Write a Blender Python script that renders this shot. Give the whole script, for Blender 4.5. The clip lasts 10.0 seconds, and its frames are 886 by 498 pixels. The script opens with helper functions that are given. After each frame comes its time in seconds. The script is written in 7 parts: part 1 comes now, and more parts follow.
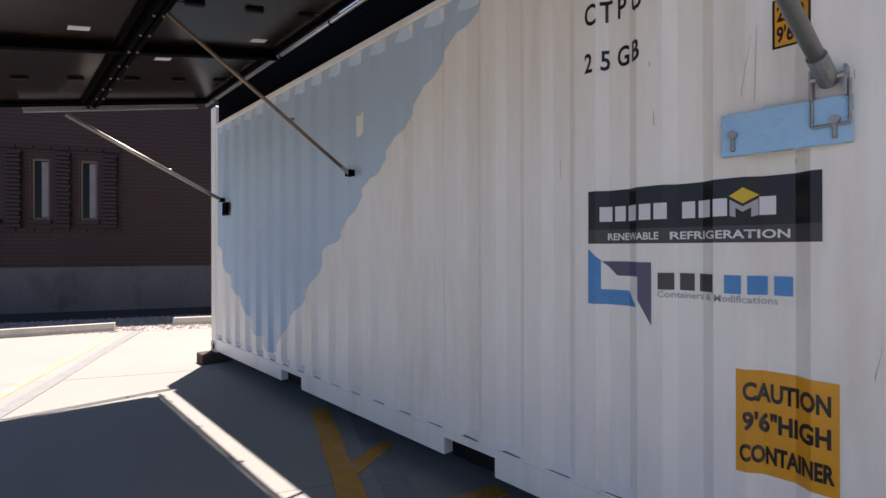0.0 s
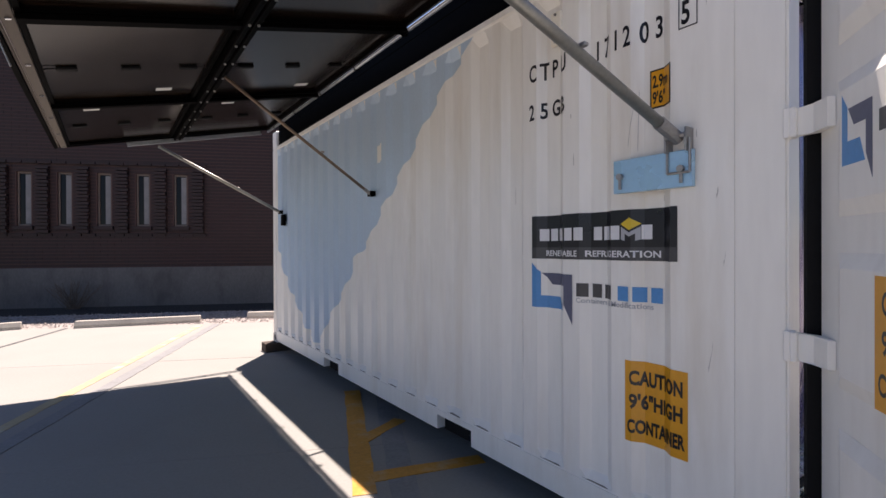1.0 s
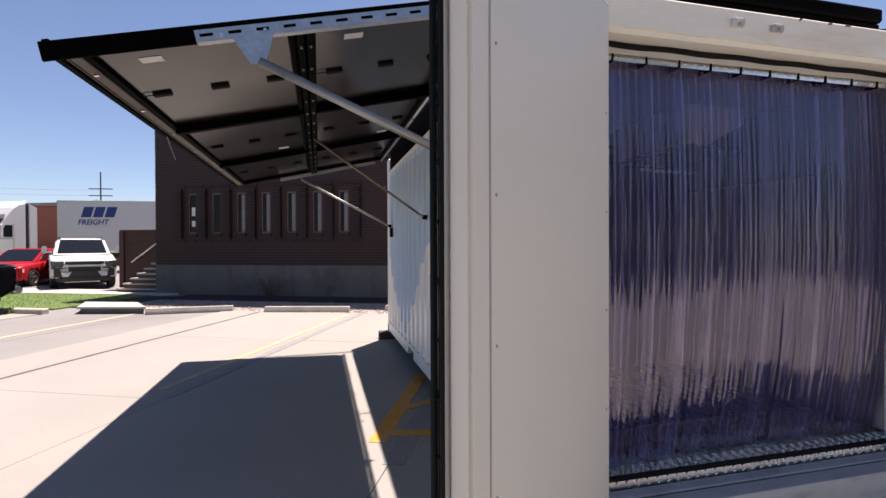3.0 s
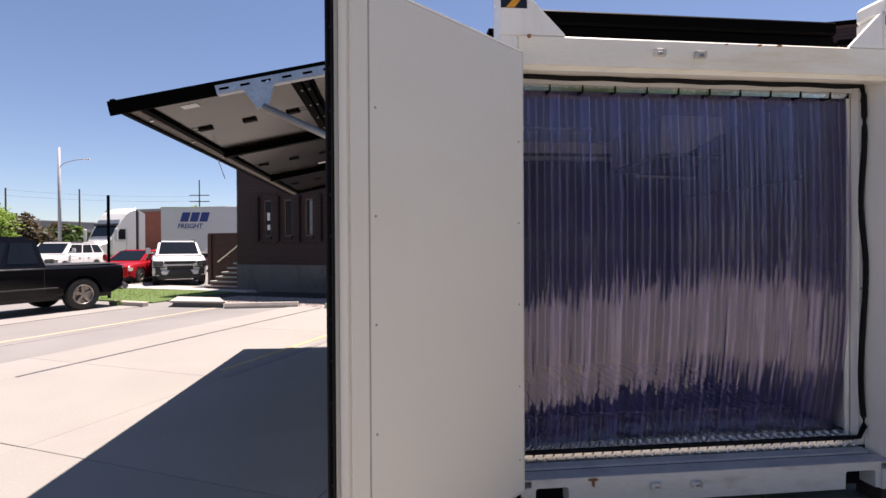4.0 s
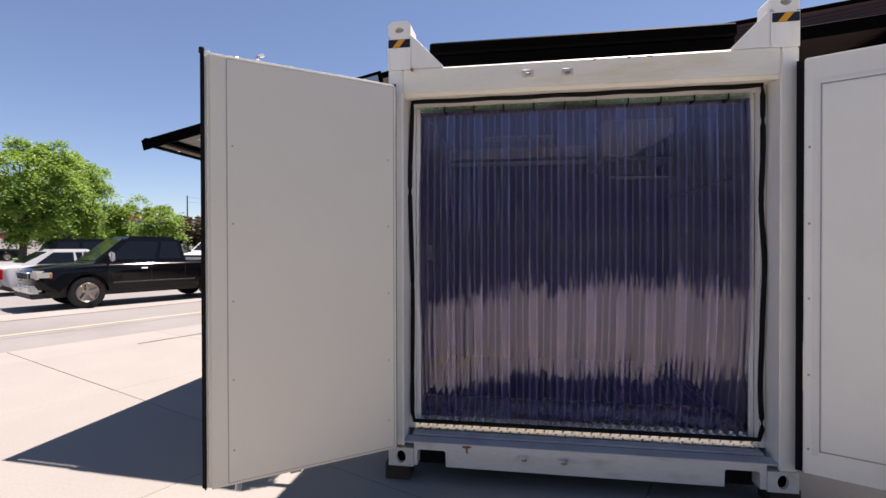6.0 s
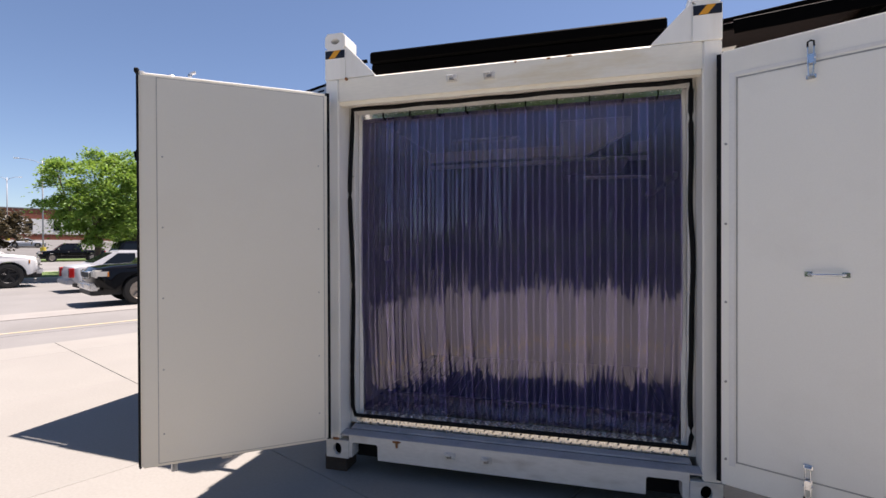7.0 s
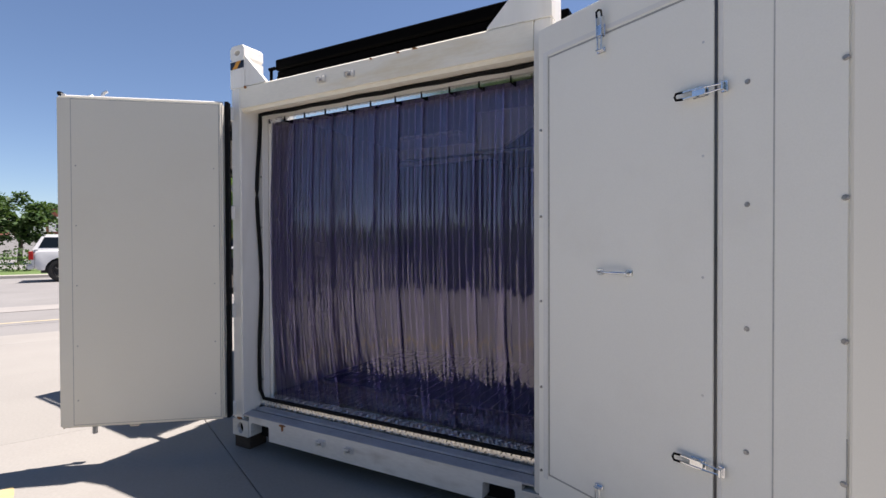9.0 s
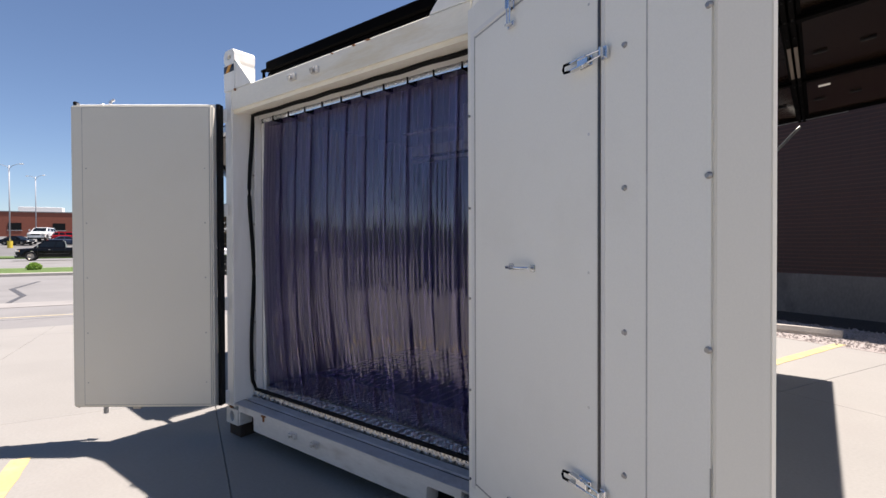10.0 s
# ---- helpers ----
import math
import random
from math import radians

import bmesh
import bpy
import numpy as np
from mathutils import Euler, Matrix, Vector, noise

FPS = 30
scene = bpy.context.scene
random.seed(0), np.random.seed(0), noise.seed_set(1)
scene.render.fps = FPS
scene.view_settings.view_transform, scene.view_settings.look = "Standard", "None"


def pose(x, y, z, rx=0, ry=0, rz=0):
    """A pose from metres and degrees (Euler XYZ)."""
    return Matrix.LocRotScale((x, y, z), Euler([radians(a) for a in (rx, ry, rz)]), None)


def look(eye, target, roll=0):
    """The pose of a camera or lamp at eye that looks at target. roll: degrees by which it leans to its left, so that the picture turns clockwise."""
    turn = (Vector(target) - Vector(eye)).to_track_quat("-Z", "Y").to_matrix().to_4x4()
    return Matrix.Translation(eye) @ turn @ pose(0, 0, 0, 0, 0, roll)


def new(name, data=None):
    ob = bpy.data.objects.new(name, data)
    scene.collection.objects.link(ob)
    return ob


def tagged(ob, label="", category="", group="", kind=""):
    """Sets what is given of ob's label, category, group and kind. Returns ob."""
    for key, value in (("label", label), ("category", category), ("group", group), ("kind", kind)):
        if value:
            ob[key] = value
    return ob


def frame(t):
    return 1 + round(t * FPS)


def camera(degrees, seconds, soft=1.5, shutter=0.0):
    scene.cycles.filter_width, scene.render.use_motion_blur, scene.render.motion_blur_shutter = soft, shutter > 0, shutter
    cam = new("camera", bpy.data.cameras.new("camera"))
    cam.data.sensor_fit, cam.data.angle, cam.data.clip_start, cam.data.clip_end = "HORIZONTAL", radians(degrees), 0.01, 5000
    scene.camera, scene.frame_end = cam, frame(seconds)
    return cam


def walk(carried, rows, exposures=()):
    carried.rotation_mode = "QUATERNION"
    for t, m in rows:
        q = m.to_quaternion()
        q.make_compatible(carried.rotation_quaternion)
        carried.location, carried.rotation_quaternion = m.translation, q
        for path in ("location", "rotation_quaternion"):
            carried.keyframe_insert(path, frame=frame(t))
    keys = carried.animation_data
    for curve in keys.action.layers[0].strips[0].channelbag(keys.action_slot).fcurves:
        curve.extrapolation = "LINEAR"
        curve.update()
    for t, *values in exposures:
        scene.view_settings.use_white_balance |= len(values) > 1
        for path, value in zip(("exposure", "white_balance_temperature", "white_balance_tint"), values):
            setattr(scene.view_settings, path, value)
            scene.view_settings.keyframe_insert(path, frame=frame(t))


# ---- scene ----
cam = camera(85.0, 10.0)
PATH = [
    (0, (-1.861, 0.087, 1.294), (-0.499, 1.551, 1.293), -0.1),
    (0.5, (-1.878, -0.294, 1.34), (-0.622, 1.262, 1.334), -0.2),
    (1, (-1.849, -0.663, 1.375), (-0.71, 0.98, 1.368), -0.2),
    (1.5, (-1.771, -1.03, 1.418), (-0.772, 0.703, 1.408), -0.3),
    (2, (-1.614, -1.376, 1.454), (-0.784, 0.443, 1.444), -0.3),
    (2.5, (-1.395, -1.68, 1.496), (-0.733, 0.207, 1.483), -0.2),
    (2.7, (-1.281, -1.785, 1.517), (-0.686, 0.125, 1.5), -0.2),
    (3.8, (-0.675, -2.475, 1.563), (-0.419, -0.492, 1.548), -0.3),
    (4, (-0.572, -2.571, 1.563), (-0.374, -0.581, 1.548), -0.3),
    (4.5, (-0.257, -2.816, 1.56), (-0.215, -0.817, 1.545), -0.2),
    (5, (0.086, -2.988, 1.551), (0.002, -0.99, 1.537), -0.3),
    (5.5, (0.452, -3.079, 1.557), (0.254, -1.089, 1.54), -0.2),
    (7, (1.671, -2.991, 1.562), (1.132, -1.065, 1.549), -0.2),
    (7.5, (2.062, -2.876, 1.564), (1.423, -0.981, 1.547), -0.3),
    (8, (2.432, -2.75, 1.554), (1.701, -0.888, 1.536), -0.3),
    (8.5, (2.789, -2.604, 1.547), (1.956, -0.786, 1.529), -0.2),
    (9, (3.128, -2.436, 1.544), (2.172, -0.679, 1.521), -0.2),
    (9.5, (3.43, -2.219, 1.536), (2.334, -0.547, 1.512), -0.2),
    (10, (3.682, -1.957, 1.513), (2.455, -0.378, 1.49), -0.2),
]
walk(cam, [(t, look(eye, target, roll)) for t, eye, target, roll in PATH], exposures=[(0, 1.30, 6700, 18), (2.5, 1.19, 6850, 21), (5.5, 1.16, 6850, 21), (7.5, 1.17, 6650, 17), (10, 1.07, 6500, 15.5)])

# ---- daylight ----
SUN = Vector((0.226, 0.286, 1.0)).normalized()      # towards the sun
world = bpy.data.worlds.new("sky")
scene.world = world
world.use_nodes = True
wn = world.node_tree.nodes
wl = world.node_tree.links
sky = wn.new("ShaderNodeTexSky")
sky.sky_type = 'NISHITA'
sky.sun_disc = False
sky.sun_elevation = math.asin(SUN.z)
sky.sun_rotation = math.atan2(SUN.x, SUN.y)
sky.altitude = 1500
sky.air_density = 1.0
sky.dust_density = 1.1
sky.ozone_density = 3.2
wl.new(sky.outputs[0], wn["Background"].inputs[0])
wn["Background"].inputs[1].default_value = 0.063
sun_data = bpy.data.lights.new("sun", 'SUN')
sun_data.energy = 5.0
sun_data.angle = radians(0.55)
sun_data.color = (1.0, 0.94, 0.86)
sun = new("sun", sun_data)
sun.matrix_world = look(SUN * 50, (0, 0, 0))


# ---- materials ----
def node_mat(name):
    m = bpy.data.materials.new(name)
    m.use_nodes = True
    nt = m.node_tree
    return m, nt, nt.nodes, nt.links, nt.nodes["Principled BSDF"]


def surf(name, base, rough=0.5, metal=0.0, var=0.12, scale=3.0, fine=60.0, bump=0.15, depth=0.002,
         stain=None, stain_amount=0.0, stain_scale=1.2, stretch=(1, 1, 1), rnd=0.0, island=0.0, spec=0.5):
    """A surface with colour variation at two scales, fine relief, and stains with a shape of their own."""
    m, nt, N, L, p = node_mat(name)
    tc = N.new("ShaderNodeTexCoord")
    mp = N.new("ShaderNodeMapping")
    mp.inputs["Scale"].default_value = stretch
    L.new(tc.outputs["Object"], mp.inputs[0])
    n1 = N.new("ShaderNodeTexNoise")
    n1.inputs["Scale"].default_value = scale
    n1.inputs["Detail"].default_value = 6
    n2 = N.new("ShaderNodeTexNoise")
    n2.inputs["Scale"].default_value = fine
    n2.inputs["Detail"].default_value = 4
    L.new(mp.outputs[0], n1.inputs[0])
    L.new(mp.outputs[0], n2.inputs[0])
    add = N.new("ShaderNodeMath")
    add.operation = 'ADD'
    L.new(n1.outputs[0], add.inputs[0])
    L.new(n2.outputs[0], add.inputs[1])
    src = add.outputs[0]
    if rnd or island:
        if rnd:
            info = N.new("ShaderNodeObjectInfo").outputs["Random"]
        else:
            info = N.new("ShaderNodeNewGeometry").outputs["Random Per Island"]
        k = N.new("ShaderNodeMath")
        k.operation = 'MULTIPLY_ADD'
        k.inputs[1].default_value = max(rnd, island)
        L.new(info, k.inputs[0])
        L.new(src, k.inputs[2])
        src = k.outputs[0]
    ramp = N.new("ShaderNodeMapRange")
    ramp.inputs[1].default_value = 0.6
    ramp.inputs[2].default_value = 1.4 + max(rnd, island)
    ramp.inputs[3].default_value = 1 - var
    ramp.inputs[4].default_value = 1 + var
    L.new(src, ramp.inputs[0])
    mul = N.new("ShaderNodeMix")
    mul.data_type = 'RGBA'
    mul.blend_type = 'MULTIPLY'
    mul.inputs[0].default_value = 1.0
    mul.inputs[6].default_value = (*base, 1)
    comb = N.new("ShaderNodeCombineColor")
    for k in range(3):
        L.new(ramp.outputs[0], comb.inputs[k])
    L.new(comb.outputs[0], mul.inputs[7])
    colour = mul.outputs[2]
    if stain:
        n3 = N.new("ShaderNodeTexNoise")
        n3.inputs["Scale"].default_value = stain_scale
        n3.inputs["Detail"].default_value = 8
        n3.inputs["Roughness"].default_value = 0.62
        L.new(mp.outputs[0], n3.inputs[0])
        r3 = N.new("ShaderNodeMapRange")
        r3.inputs[1].default_value = 0.52
        r3.inputs[2].default_value = 0.72
        r3.inputs[4].default_value = stain_amount
        L.new(n3.outputs[0], r3.inputs[0])
        mx = N.new("ShaderNodeMix")
        mx.data_type = 'RGBA'
        L.new(r3.outputs[0], mx.inputs[0])
        L.new(colour, mx.inputs[6])
        mx.inputs[7].default_value = (*stain, 1)
        colour = mx.outputs[2]
    L.new(colour, p.inputs["Base Color"])
    rr = N.new("ShaderNodeMapRange")
    rr.inputs[3].default_value = max(0.02, rough - 0.08)
    rr.inputs[4].default_value = min(1, rough + 0.08)
    L.new(n1.outputs[0], rr.inputs[0])
    L.new(rr.outputs[0], p.inputs["Roughness"])
    p.inputs["Metallic"].default_value = metal
    p.inputs["Specular IOR Level"].default_value = spec
    if bump:
        b = N.new("ShaderNodeBump")
        b.inputs["Strength"].default_value = bump
        b.inputs["Distance"].default_value = depth
        L.new(add.outputs[0], b.inputs["Height"])
        L.new(b.outputs[0], p.inputs["Normal"])
    return m


def clear_vinyl(name, tint, ior, rough, body, milk):
    """See-through plastic: a tinted clear layer under a gloss that grows towards grazing angles."""
    m, nt, N, L, p = node_mat(name)
    N.remove(p)
    out = N["Material Output"]
    tr = N.new("ShaderNodeBsdfTransparent")
    tr.inputs[0].default_value = (*tint, 1)
    gl = N.new("ShaderNodeBsdfGlossy")
    gl.inputs["Roughness"].default_value = rough
    gl.inputs[0].default_value = (0.95, 0.91, 0.98, 1)
    fr = N.new("ShaderNodeFresnel")
    fr.inputs[0].default_value = ior
    df = N.new("ShaderNodeBsdfDiffuse")
    df.inputs[0].default_value = (*body, 1)
    m0 = N.new("ShaderNodeMixShader")
    m0.inputs[0].default_value = milk
    L.new(tr.outputs[0], m0.inputs[1])
    L.new(df.outputs[0], m0.inputs[2])
    mx = N.new("ShaderNodeMixShader")
    L.new(fr.outputs[0], mx.inputs[0])
    L.new(m0.outputs[0], mx.inputs[1])
    L.new(gl.outputs[0], mx.inputs[2])
    L.new(mx.outputs[0], out.inputs[0])
    return m


WHITE = surf("white_container_paint", (0.90, 0.88, 0.83), 0.34, var=0.05, scale=2.0, fine=25, bump=0.08,
             stain=(0.62, 0.54, 0.42), stain_amount=0.42, stain_scale=2.6, stretch=(1, 1, 0.16))
CREAM = surf("cream_white_paint", (0.92, 0.865, 0.745), 0.42, var=0.06, scale=3.0, fine=40, bump=0.1,
             stain=(0.74, 0.60, 0.36), stain_amount=0.7, stain_scale=2.2, stretch=(0.5, 1, 2.5))
STRUT_STEEL = surf("olive_grey_steel", (0.30, 0.295, 0.27), 0.42, metal=0.8, var=0.15, scale=8, fine=70, bump=0.08)
# dark tone for the ledge: painted shade along with collected dirt
LEDGE_SHADE = surf("ledge_shade_grime", (0.20, 0.18, 0.155), 0.9, var=0.4, scale=20, fine=80, bump=0.3)
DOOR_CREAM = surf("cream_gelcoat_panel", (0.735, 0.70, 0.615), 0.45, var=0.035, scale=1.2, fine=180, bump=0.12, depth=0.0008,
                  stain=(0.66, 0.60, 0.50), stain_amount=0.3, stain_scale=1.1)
SILL_WHITE = surf("scuffed_white_paint", (0.70, 0.68, 0.65), 0.5, var=0.10, scale=5.0, fine=40, bump=0.15,
                  stain=(0.30, 0.26, 0.22), stain_amount=0.75, stain_scale=5.0, stretch=(0.5, 1, 1.6))
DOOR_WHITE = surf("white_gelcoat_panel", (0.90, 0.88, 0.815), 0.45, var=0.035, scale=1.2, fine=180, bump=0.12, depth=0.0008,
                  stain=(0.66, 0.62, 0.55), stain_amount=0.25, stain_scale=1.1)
DOOR_TRIM = surf("white_door_trim", (0.80, 0.785, 0.755), 0.38, var=0.05, scale=4, fine=80, bump=0.06)
SKYBLUE = surf("pale_blue_graphic", (0.50, 0.63, 0.76), 0.33, var=0.05, scale=3, fine=50, bump=0.05)
RUST = surf("rust", (0.28, 0.12, 0.045), 0.85, var=0.4, scale=20, fine=90, bump=0.5)
GALV = surf("galvanised_steel", (0.55, 0.57, 0.60), 0.38, metal=0.9, var=0.18, scale=9, fine=45, bump=0.06)
STEEL = surf("dull_steel", (0.36, 0.35, 0.34), 0.45, metal=0.85, var=0.25, scale=8, fine=70, bump=0.1)
BROWN_STEEL = surf("weathered_brown_steel", (0.26, 0.19, 0.14), 0.55, metal=0.55, var=0.3, scale=8, fine=60, bump=0.15)
CHROME = surf("bright_zinc", (0.72, 0.73, 0.75), 0.2, metal=1.0, var=0.08, scale=20, fine=120, bump=0.03)
ALU = surf("aluminium", (0.62, 0.61, 0.59), 0.34, metal=0.9, var=0.1, scale=6, fine=90, bump=0.06)
BLACK_METAL = surf("black_anodised_frame", (0.0022, 0.0021, 0.0022), 0.5, metal=0.0, var=0.25, scale=5, fine=80, bump=0.05, spec=0.012)
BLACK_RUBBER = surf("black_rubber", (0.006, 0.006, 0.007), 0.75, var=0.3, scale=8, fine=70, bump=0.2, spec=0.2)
BACKSHEET = surf("glassy_panel_back", (0.014, 0.0078, 0.0050), 0.20, spec=0.34, var=0.06, scale=1.5, fine=50, bump=0.05)
CELLS = surf("solar_cells", (0.01, 0.013, 0.03), 0.12, var=0.2, scale=6, fine=30, bump=0.0)
UNIT_WHITE = surf("white_unit_casing", (0.88, 0.86, 0.84), 0.35, var=0.04, scale=3, fine=60, bump=0.02)
PAPER = surf("white_label", (0.78, 0.76, 0.72), 0.55, var=0.03, scale=10, fine=60, bump=0.0)
BLACK_INK = surf("black_vinyl", (0.010, 0.010, 0.014), 0.3, var=0.1, scale=5, fine=60, bump=0.02)
GREY_INK = surf("charcoal_vinyl", (0.055, 0.055, 0.06), 0.3, var=0.1, scale=5, fine=60, bump=0.02)
SLATE_INK = surf("slate_blue_vinyl", (0.09, 0.10, 0.17), 0.35, var=0.1, scale=5, fine=60, bump=0.02)
BLUE_INK = surf("sky_blue_vinyl", (0.06, 0.27, 0.60), 0.35, var=0.08, scale=5, fine=60, bump=0.02)
WHITE_INK = surf("white_vinyl", (0.74, 0.74, 0.76), 0.35, var=0.05, scale=5, fine=60, bump=0.0)
SILVER_INK = surf("silver_vinyl", (0.42, 0.43, 0.46), 0.35, var=0.05, scale=5, fine=60, bump=0.0)
YELLOW_INK = surf("golden_yellow_vinyl", (0.72, 0.50, 0.03), 0.35, var=0.05, scale=5, fine=60, bump=0.0)
ORANGE_INK = surf("orange_vinyl", (0.76, 0.34, 0.015), 0.35, var=0.07, scale=4, fine=60, bump=0.02)
BLUE_FILM = surf("pale_blue_film_on_steel", (0.36, 0.58, 0.76), 0.28, metal=0.25, var=0.06, scale=6, fine=60, bump=0.03)
RED_INK = surf("red_tag", (0.45, 0.03, 0.03), 0.4, var=0.08, scale=5, fine=60, bump=0.0)
VINYL = clear_vinyl("clear_blue_vinyl", (0.93, 0.90, 0.99), 1.80, 0.025, (0.19, 0.15, 0.68), 0.084)
VINYL_RIB = clear_vinyl("thick_vinyl_rib", (0.88, 0.85, 0.97), 1.62, 0.07, (0.42, 0.37, 0.78), 0.15)
SILL_GREY = surf("worn_sill_plate", (0.46, 0.455, 0.47), 0.5, metal=0.1, var=0.15, scale=5, fine=50, bump=0.1,
                 stain=(0.2, 0.2, 0.22), stain_amount=0.5, stain_scale=4)
LINER_WHITE = surf("white_side_liner", (0.66, 0.65, 0.67), 0.4, var=0.05, scale=2, fine=40, bump=0.05)
# end liner darkened to hold the dimness of the inside
INTERIOR_DIM = surf("dimmed_end_liner", (0.10, 0.10, 0.125), 0.45, var=0.06, scale=2, fine=40, bump=0.05)
DIAMOND = surf("diamond_plate", (0.88, 0.84, 0.77), 0.36, metal=0.2, var=0.12, scale=9, fine=60, bump=0.06)
WOOD = surf("old_timber_block", (0.06, 0.042, 0.032), 0.85, var=0.35, scale=6, fine=40, bump=0.5, depth=0.006, stretch=(1, 6, 6))
CONCRETE = surf("pale_concrete", (0.249, 0.237, 0.217), 0.85, var=0.13, scale=0.9, fine=45, bump=0.3, depth=0.004,
                stain=(0.23, 0.212, 0.195), stain_amount=0.5, stain_scale=0.7, rnd=0.25)
ASPHALT = surf("sun_bleached_asphalt", (0.197, 0.190, 0.184), 0.9, var=0.16, scale=0.6, fine=70, bump=0.5, depth=0.006,
               stain=(0.12, 0.115, 0.11), stain_amount=0.5, stain_scale=0.25)
LANE_EDGE = surf("worn_lane_concrete", (0.255, 0.241, 0.226), 0.88, var=0.15, scale=1.2, fine=60, bump=0.4, depth=0.005,
                 stain=(0.22, 0.21, 0.20), stain_amount=0.5, stain_scale=0.8)
TAR = surf("tar_seal", (0.07, 0.068, 0.07), 0.6, var=0.3, scale=6, fine=40, bump=0.3)
TAR_GREY = surf("faded_tar_seal", (0.20, 0.195, 0.195), 0.75, var=0.2, scale=6, fine=40, bump=0.3)
# worn yellow paint for lines in shade, with a deeper orange tone
YELLOW_SHADED = surf("shaded_yellow_line", (0.50, 0.235, 0.028), 0.7, var=0.2, scale=5, fine=40, bump=0.3,
                   stain=(0.38, 0.30, 0.20), stain_amount=0.75, stain_scale=5)
YELLOW_FAINT = surf("faint_yellow_line", (0.37, 0.30, 0.18), 0.8, var=0.12, scale=5, fine=40, bump=0.3,
                    stain=(0.40, 0.37, 0.33), stain_amount=1.0, stain_scale=3)
# the same worn paint for lines in sun, glare put in as paleness
YELLOW_SUNLIT = surf("sunlit_yellow_line", (0.45, 0.35, 0.16), 0.8, var=0.12, scale=5, fine=40, bump=0.3,
                   stain=(0.34, 0.30, 0.24), stain_amount=0.9, stain_scale=4)
# soil colour lowered to near black to hold the building's shade
SHADED_SOIL = surf("shaded_bare_soil", (0.022, 0.018, 0.016), 0.95, var=0.4, scale=8, fine=60, bump=0.8, depth=0.015)
STAINLESS = surf("polished_stainless_clamp", (0.80, 0.82, 0.86), 0.14, metal=1.0, var=0.06, scale=14, fine=90, bump=0.02)
DARK_GREY = surf("dark_grey_grille", (0.05, 0.05, 0.06), 0.6, var=0.2, scale=20, fine=90, bump=0.2)
BRONZE = surf("bronze_anodised_channel", (0.13, 0.105, 0.085), 0.55, metal=0.3, var=0.15, scale=6, fine=80, bump=0.05)
KICK = surf("bright_tread_plate", (0.93, 0.88, 0.81), 0.26, metal=0.95, var=0.08, scale=12, fine=80, bump=0.04)
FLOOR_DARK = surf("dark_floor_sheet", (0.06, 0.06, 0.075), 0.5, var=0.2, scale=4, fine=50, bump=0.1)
CEILING_GREY = surf("pale_grey_ceiling_liner", (0.60, 0.59, 0.60), 0.45, var=0.06, scale=2, fine=40, bump=0.05)
LANE_FAINT = surf("faded_lane_line", (0.40, 0.34, 0.22), 0.8, var=0.12, scale=5, fine=40, bump=0.3,
                    stain=(0.40, 0.37, 0.33), stain_amount=1.0, stain_scale=3)
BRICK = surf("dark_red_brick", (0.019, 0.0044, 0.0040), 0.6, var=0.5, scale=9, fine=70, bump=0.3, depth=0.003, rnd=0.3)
BRICK_RED = surf("brown_red_brick", (0.070, 0.022, 0.018), 0.6, var=0.38, scale=9, fine=70, bump=0.3, depth=0.003, island=0.3)
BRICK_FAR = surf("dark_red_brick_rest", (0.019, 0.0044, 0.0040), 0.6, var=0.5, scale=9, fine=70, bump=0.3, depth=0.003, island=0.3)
LINE_GREY = surf("soft_grey_joint", (0.40, 0.39, 0.37), 0.6, var=0.2, scale=9, fine=60, bump=0.0)
JOINT_PALE = surf("pale_sealed_joint", (0.50, 0.49, 0.475), 0.6, var=0.15, scale=9, fine=60, bump=0.0)
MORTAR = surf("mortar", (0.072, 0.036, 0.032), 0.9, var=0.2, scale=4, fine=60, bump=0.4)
PLINTH = surf("stained_concrete_plinth", (0.125, 0.118, 0.114), 0.85, var=0.22, scale=1.4, fine=30, bump=0.4, depth=0.005,
              stain=(0.06, 0.056, 0.055), stain_amount=0.8, stain_scale=1.6, stretch=(1, 1, 0.5))
KERB_STONE = surf("precast_concrete", (0.42, 0.38, 0.33), 0.85, var=0.2, scale=4, fine=40, bump=0.4,
                  stain=(0.27, 0.24, 0.21), stain_amount=0.6, stain_scale=2)
GRAVEL = surf("gravel", (0.30, 0.26, 0.24), 0.9, var=0.5, scale=25, fine=90, bump=1.0, depth=0.02, island=0.8)
GLASS_DARK = surf("dark_window_glass", (0.006, 0.006, 0.008), 0.06, var=0.2, scale=1.5, fine=10, bump=0.0, spec=0.14)
BLIND = surf("dim_blind", (0.22, 0.21, 0.21), 0.7, var=0.2, scale=6, fine=40, bump=0.0)
FRAME_TAN = surf("tan_window_frame", (0.16, 0.115, 0.09), 0.5, var=0.1, scale=5, fine=50, bump=0.1)


# ---- builders ----
def part(name, bm, material, parent=None, label="", smooth=False, wound=False):
    """Links a bmesh as one mesh object, under a thing or a part if one is given."""
    me = bpy.data.meshes.new(name)
    if not wound:
        bmesh.ops.recalc_face_normals(bm, faces=bm.faces)
    bm.to_mesh(me)
    bm.free()
    if smooth:
        me.polygons.foreach_set("use_smooth", [True] * len(me.polygons))
    me.materials.append(material)
    ob = new(name, me)
    if parent is not None:
        ob.parent = parent
    if label:
        ob["label"] = label
    return ob


def thing(name, m=None, label="", category="", group="", kind=""):
    ob = new(name)
    ob.empty_display_size = 0.2
    if m is not None:
        ob.matrix_world = m
    return tagged(ob, label, category, group, kind)


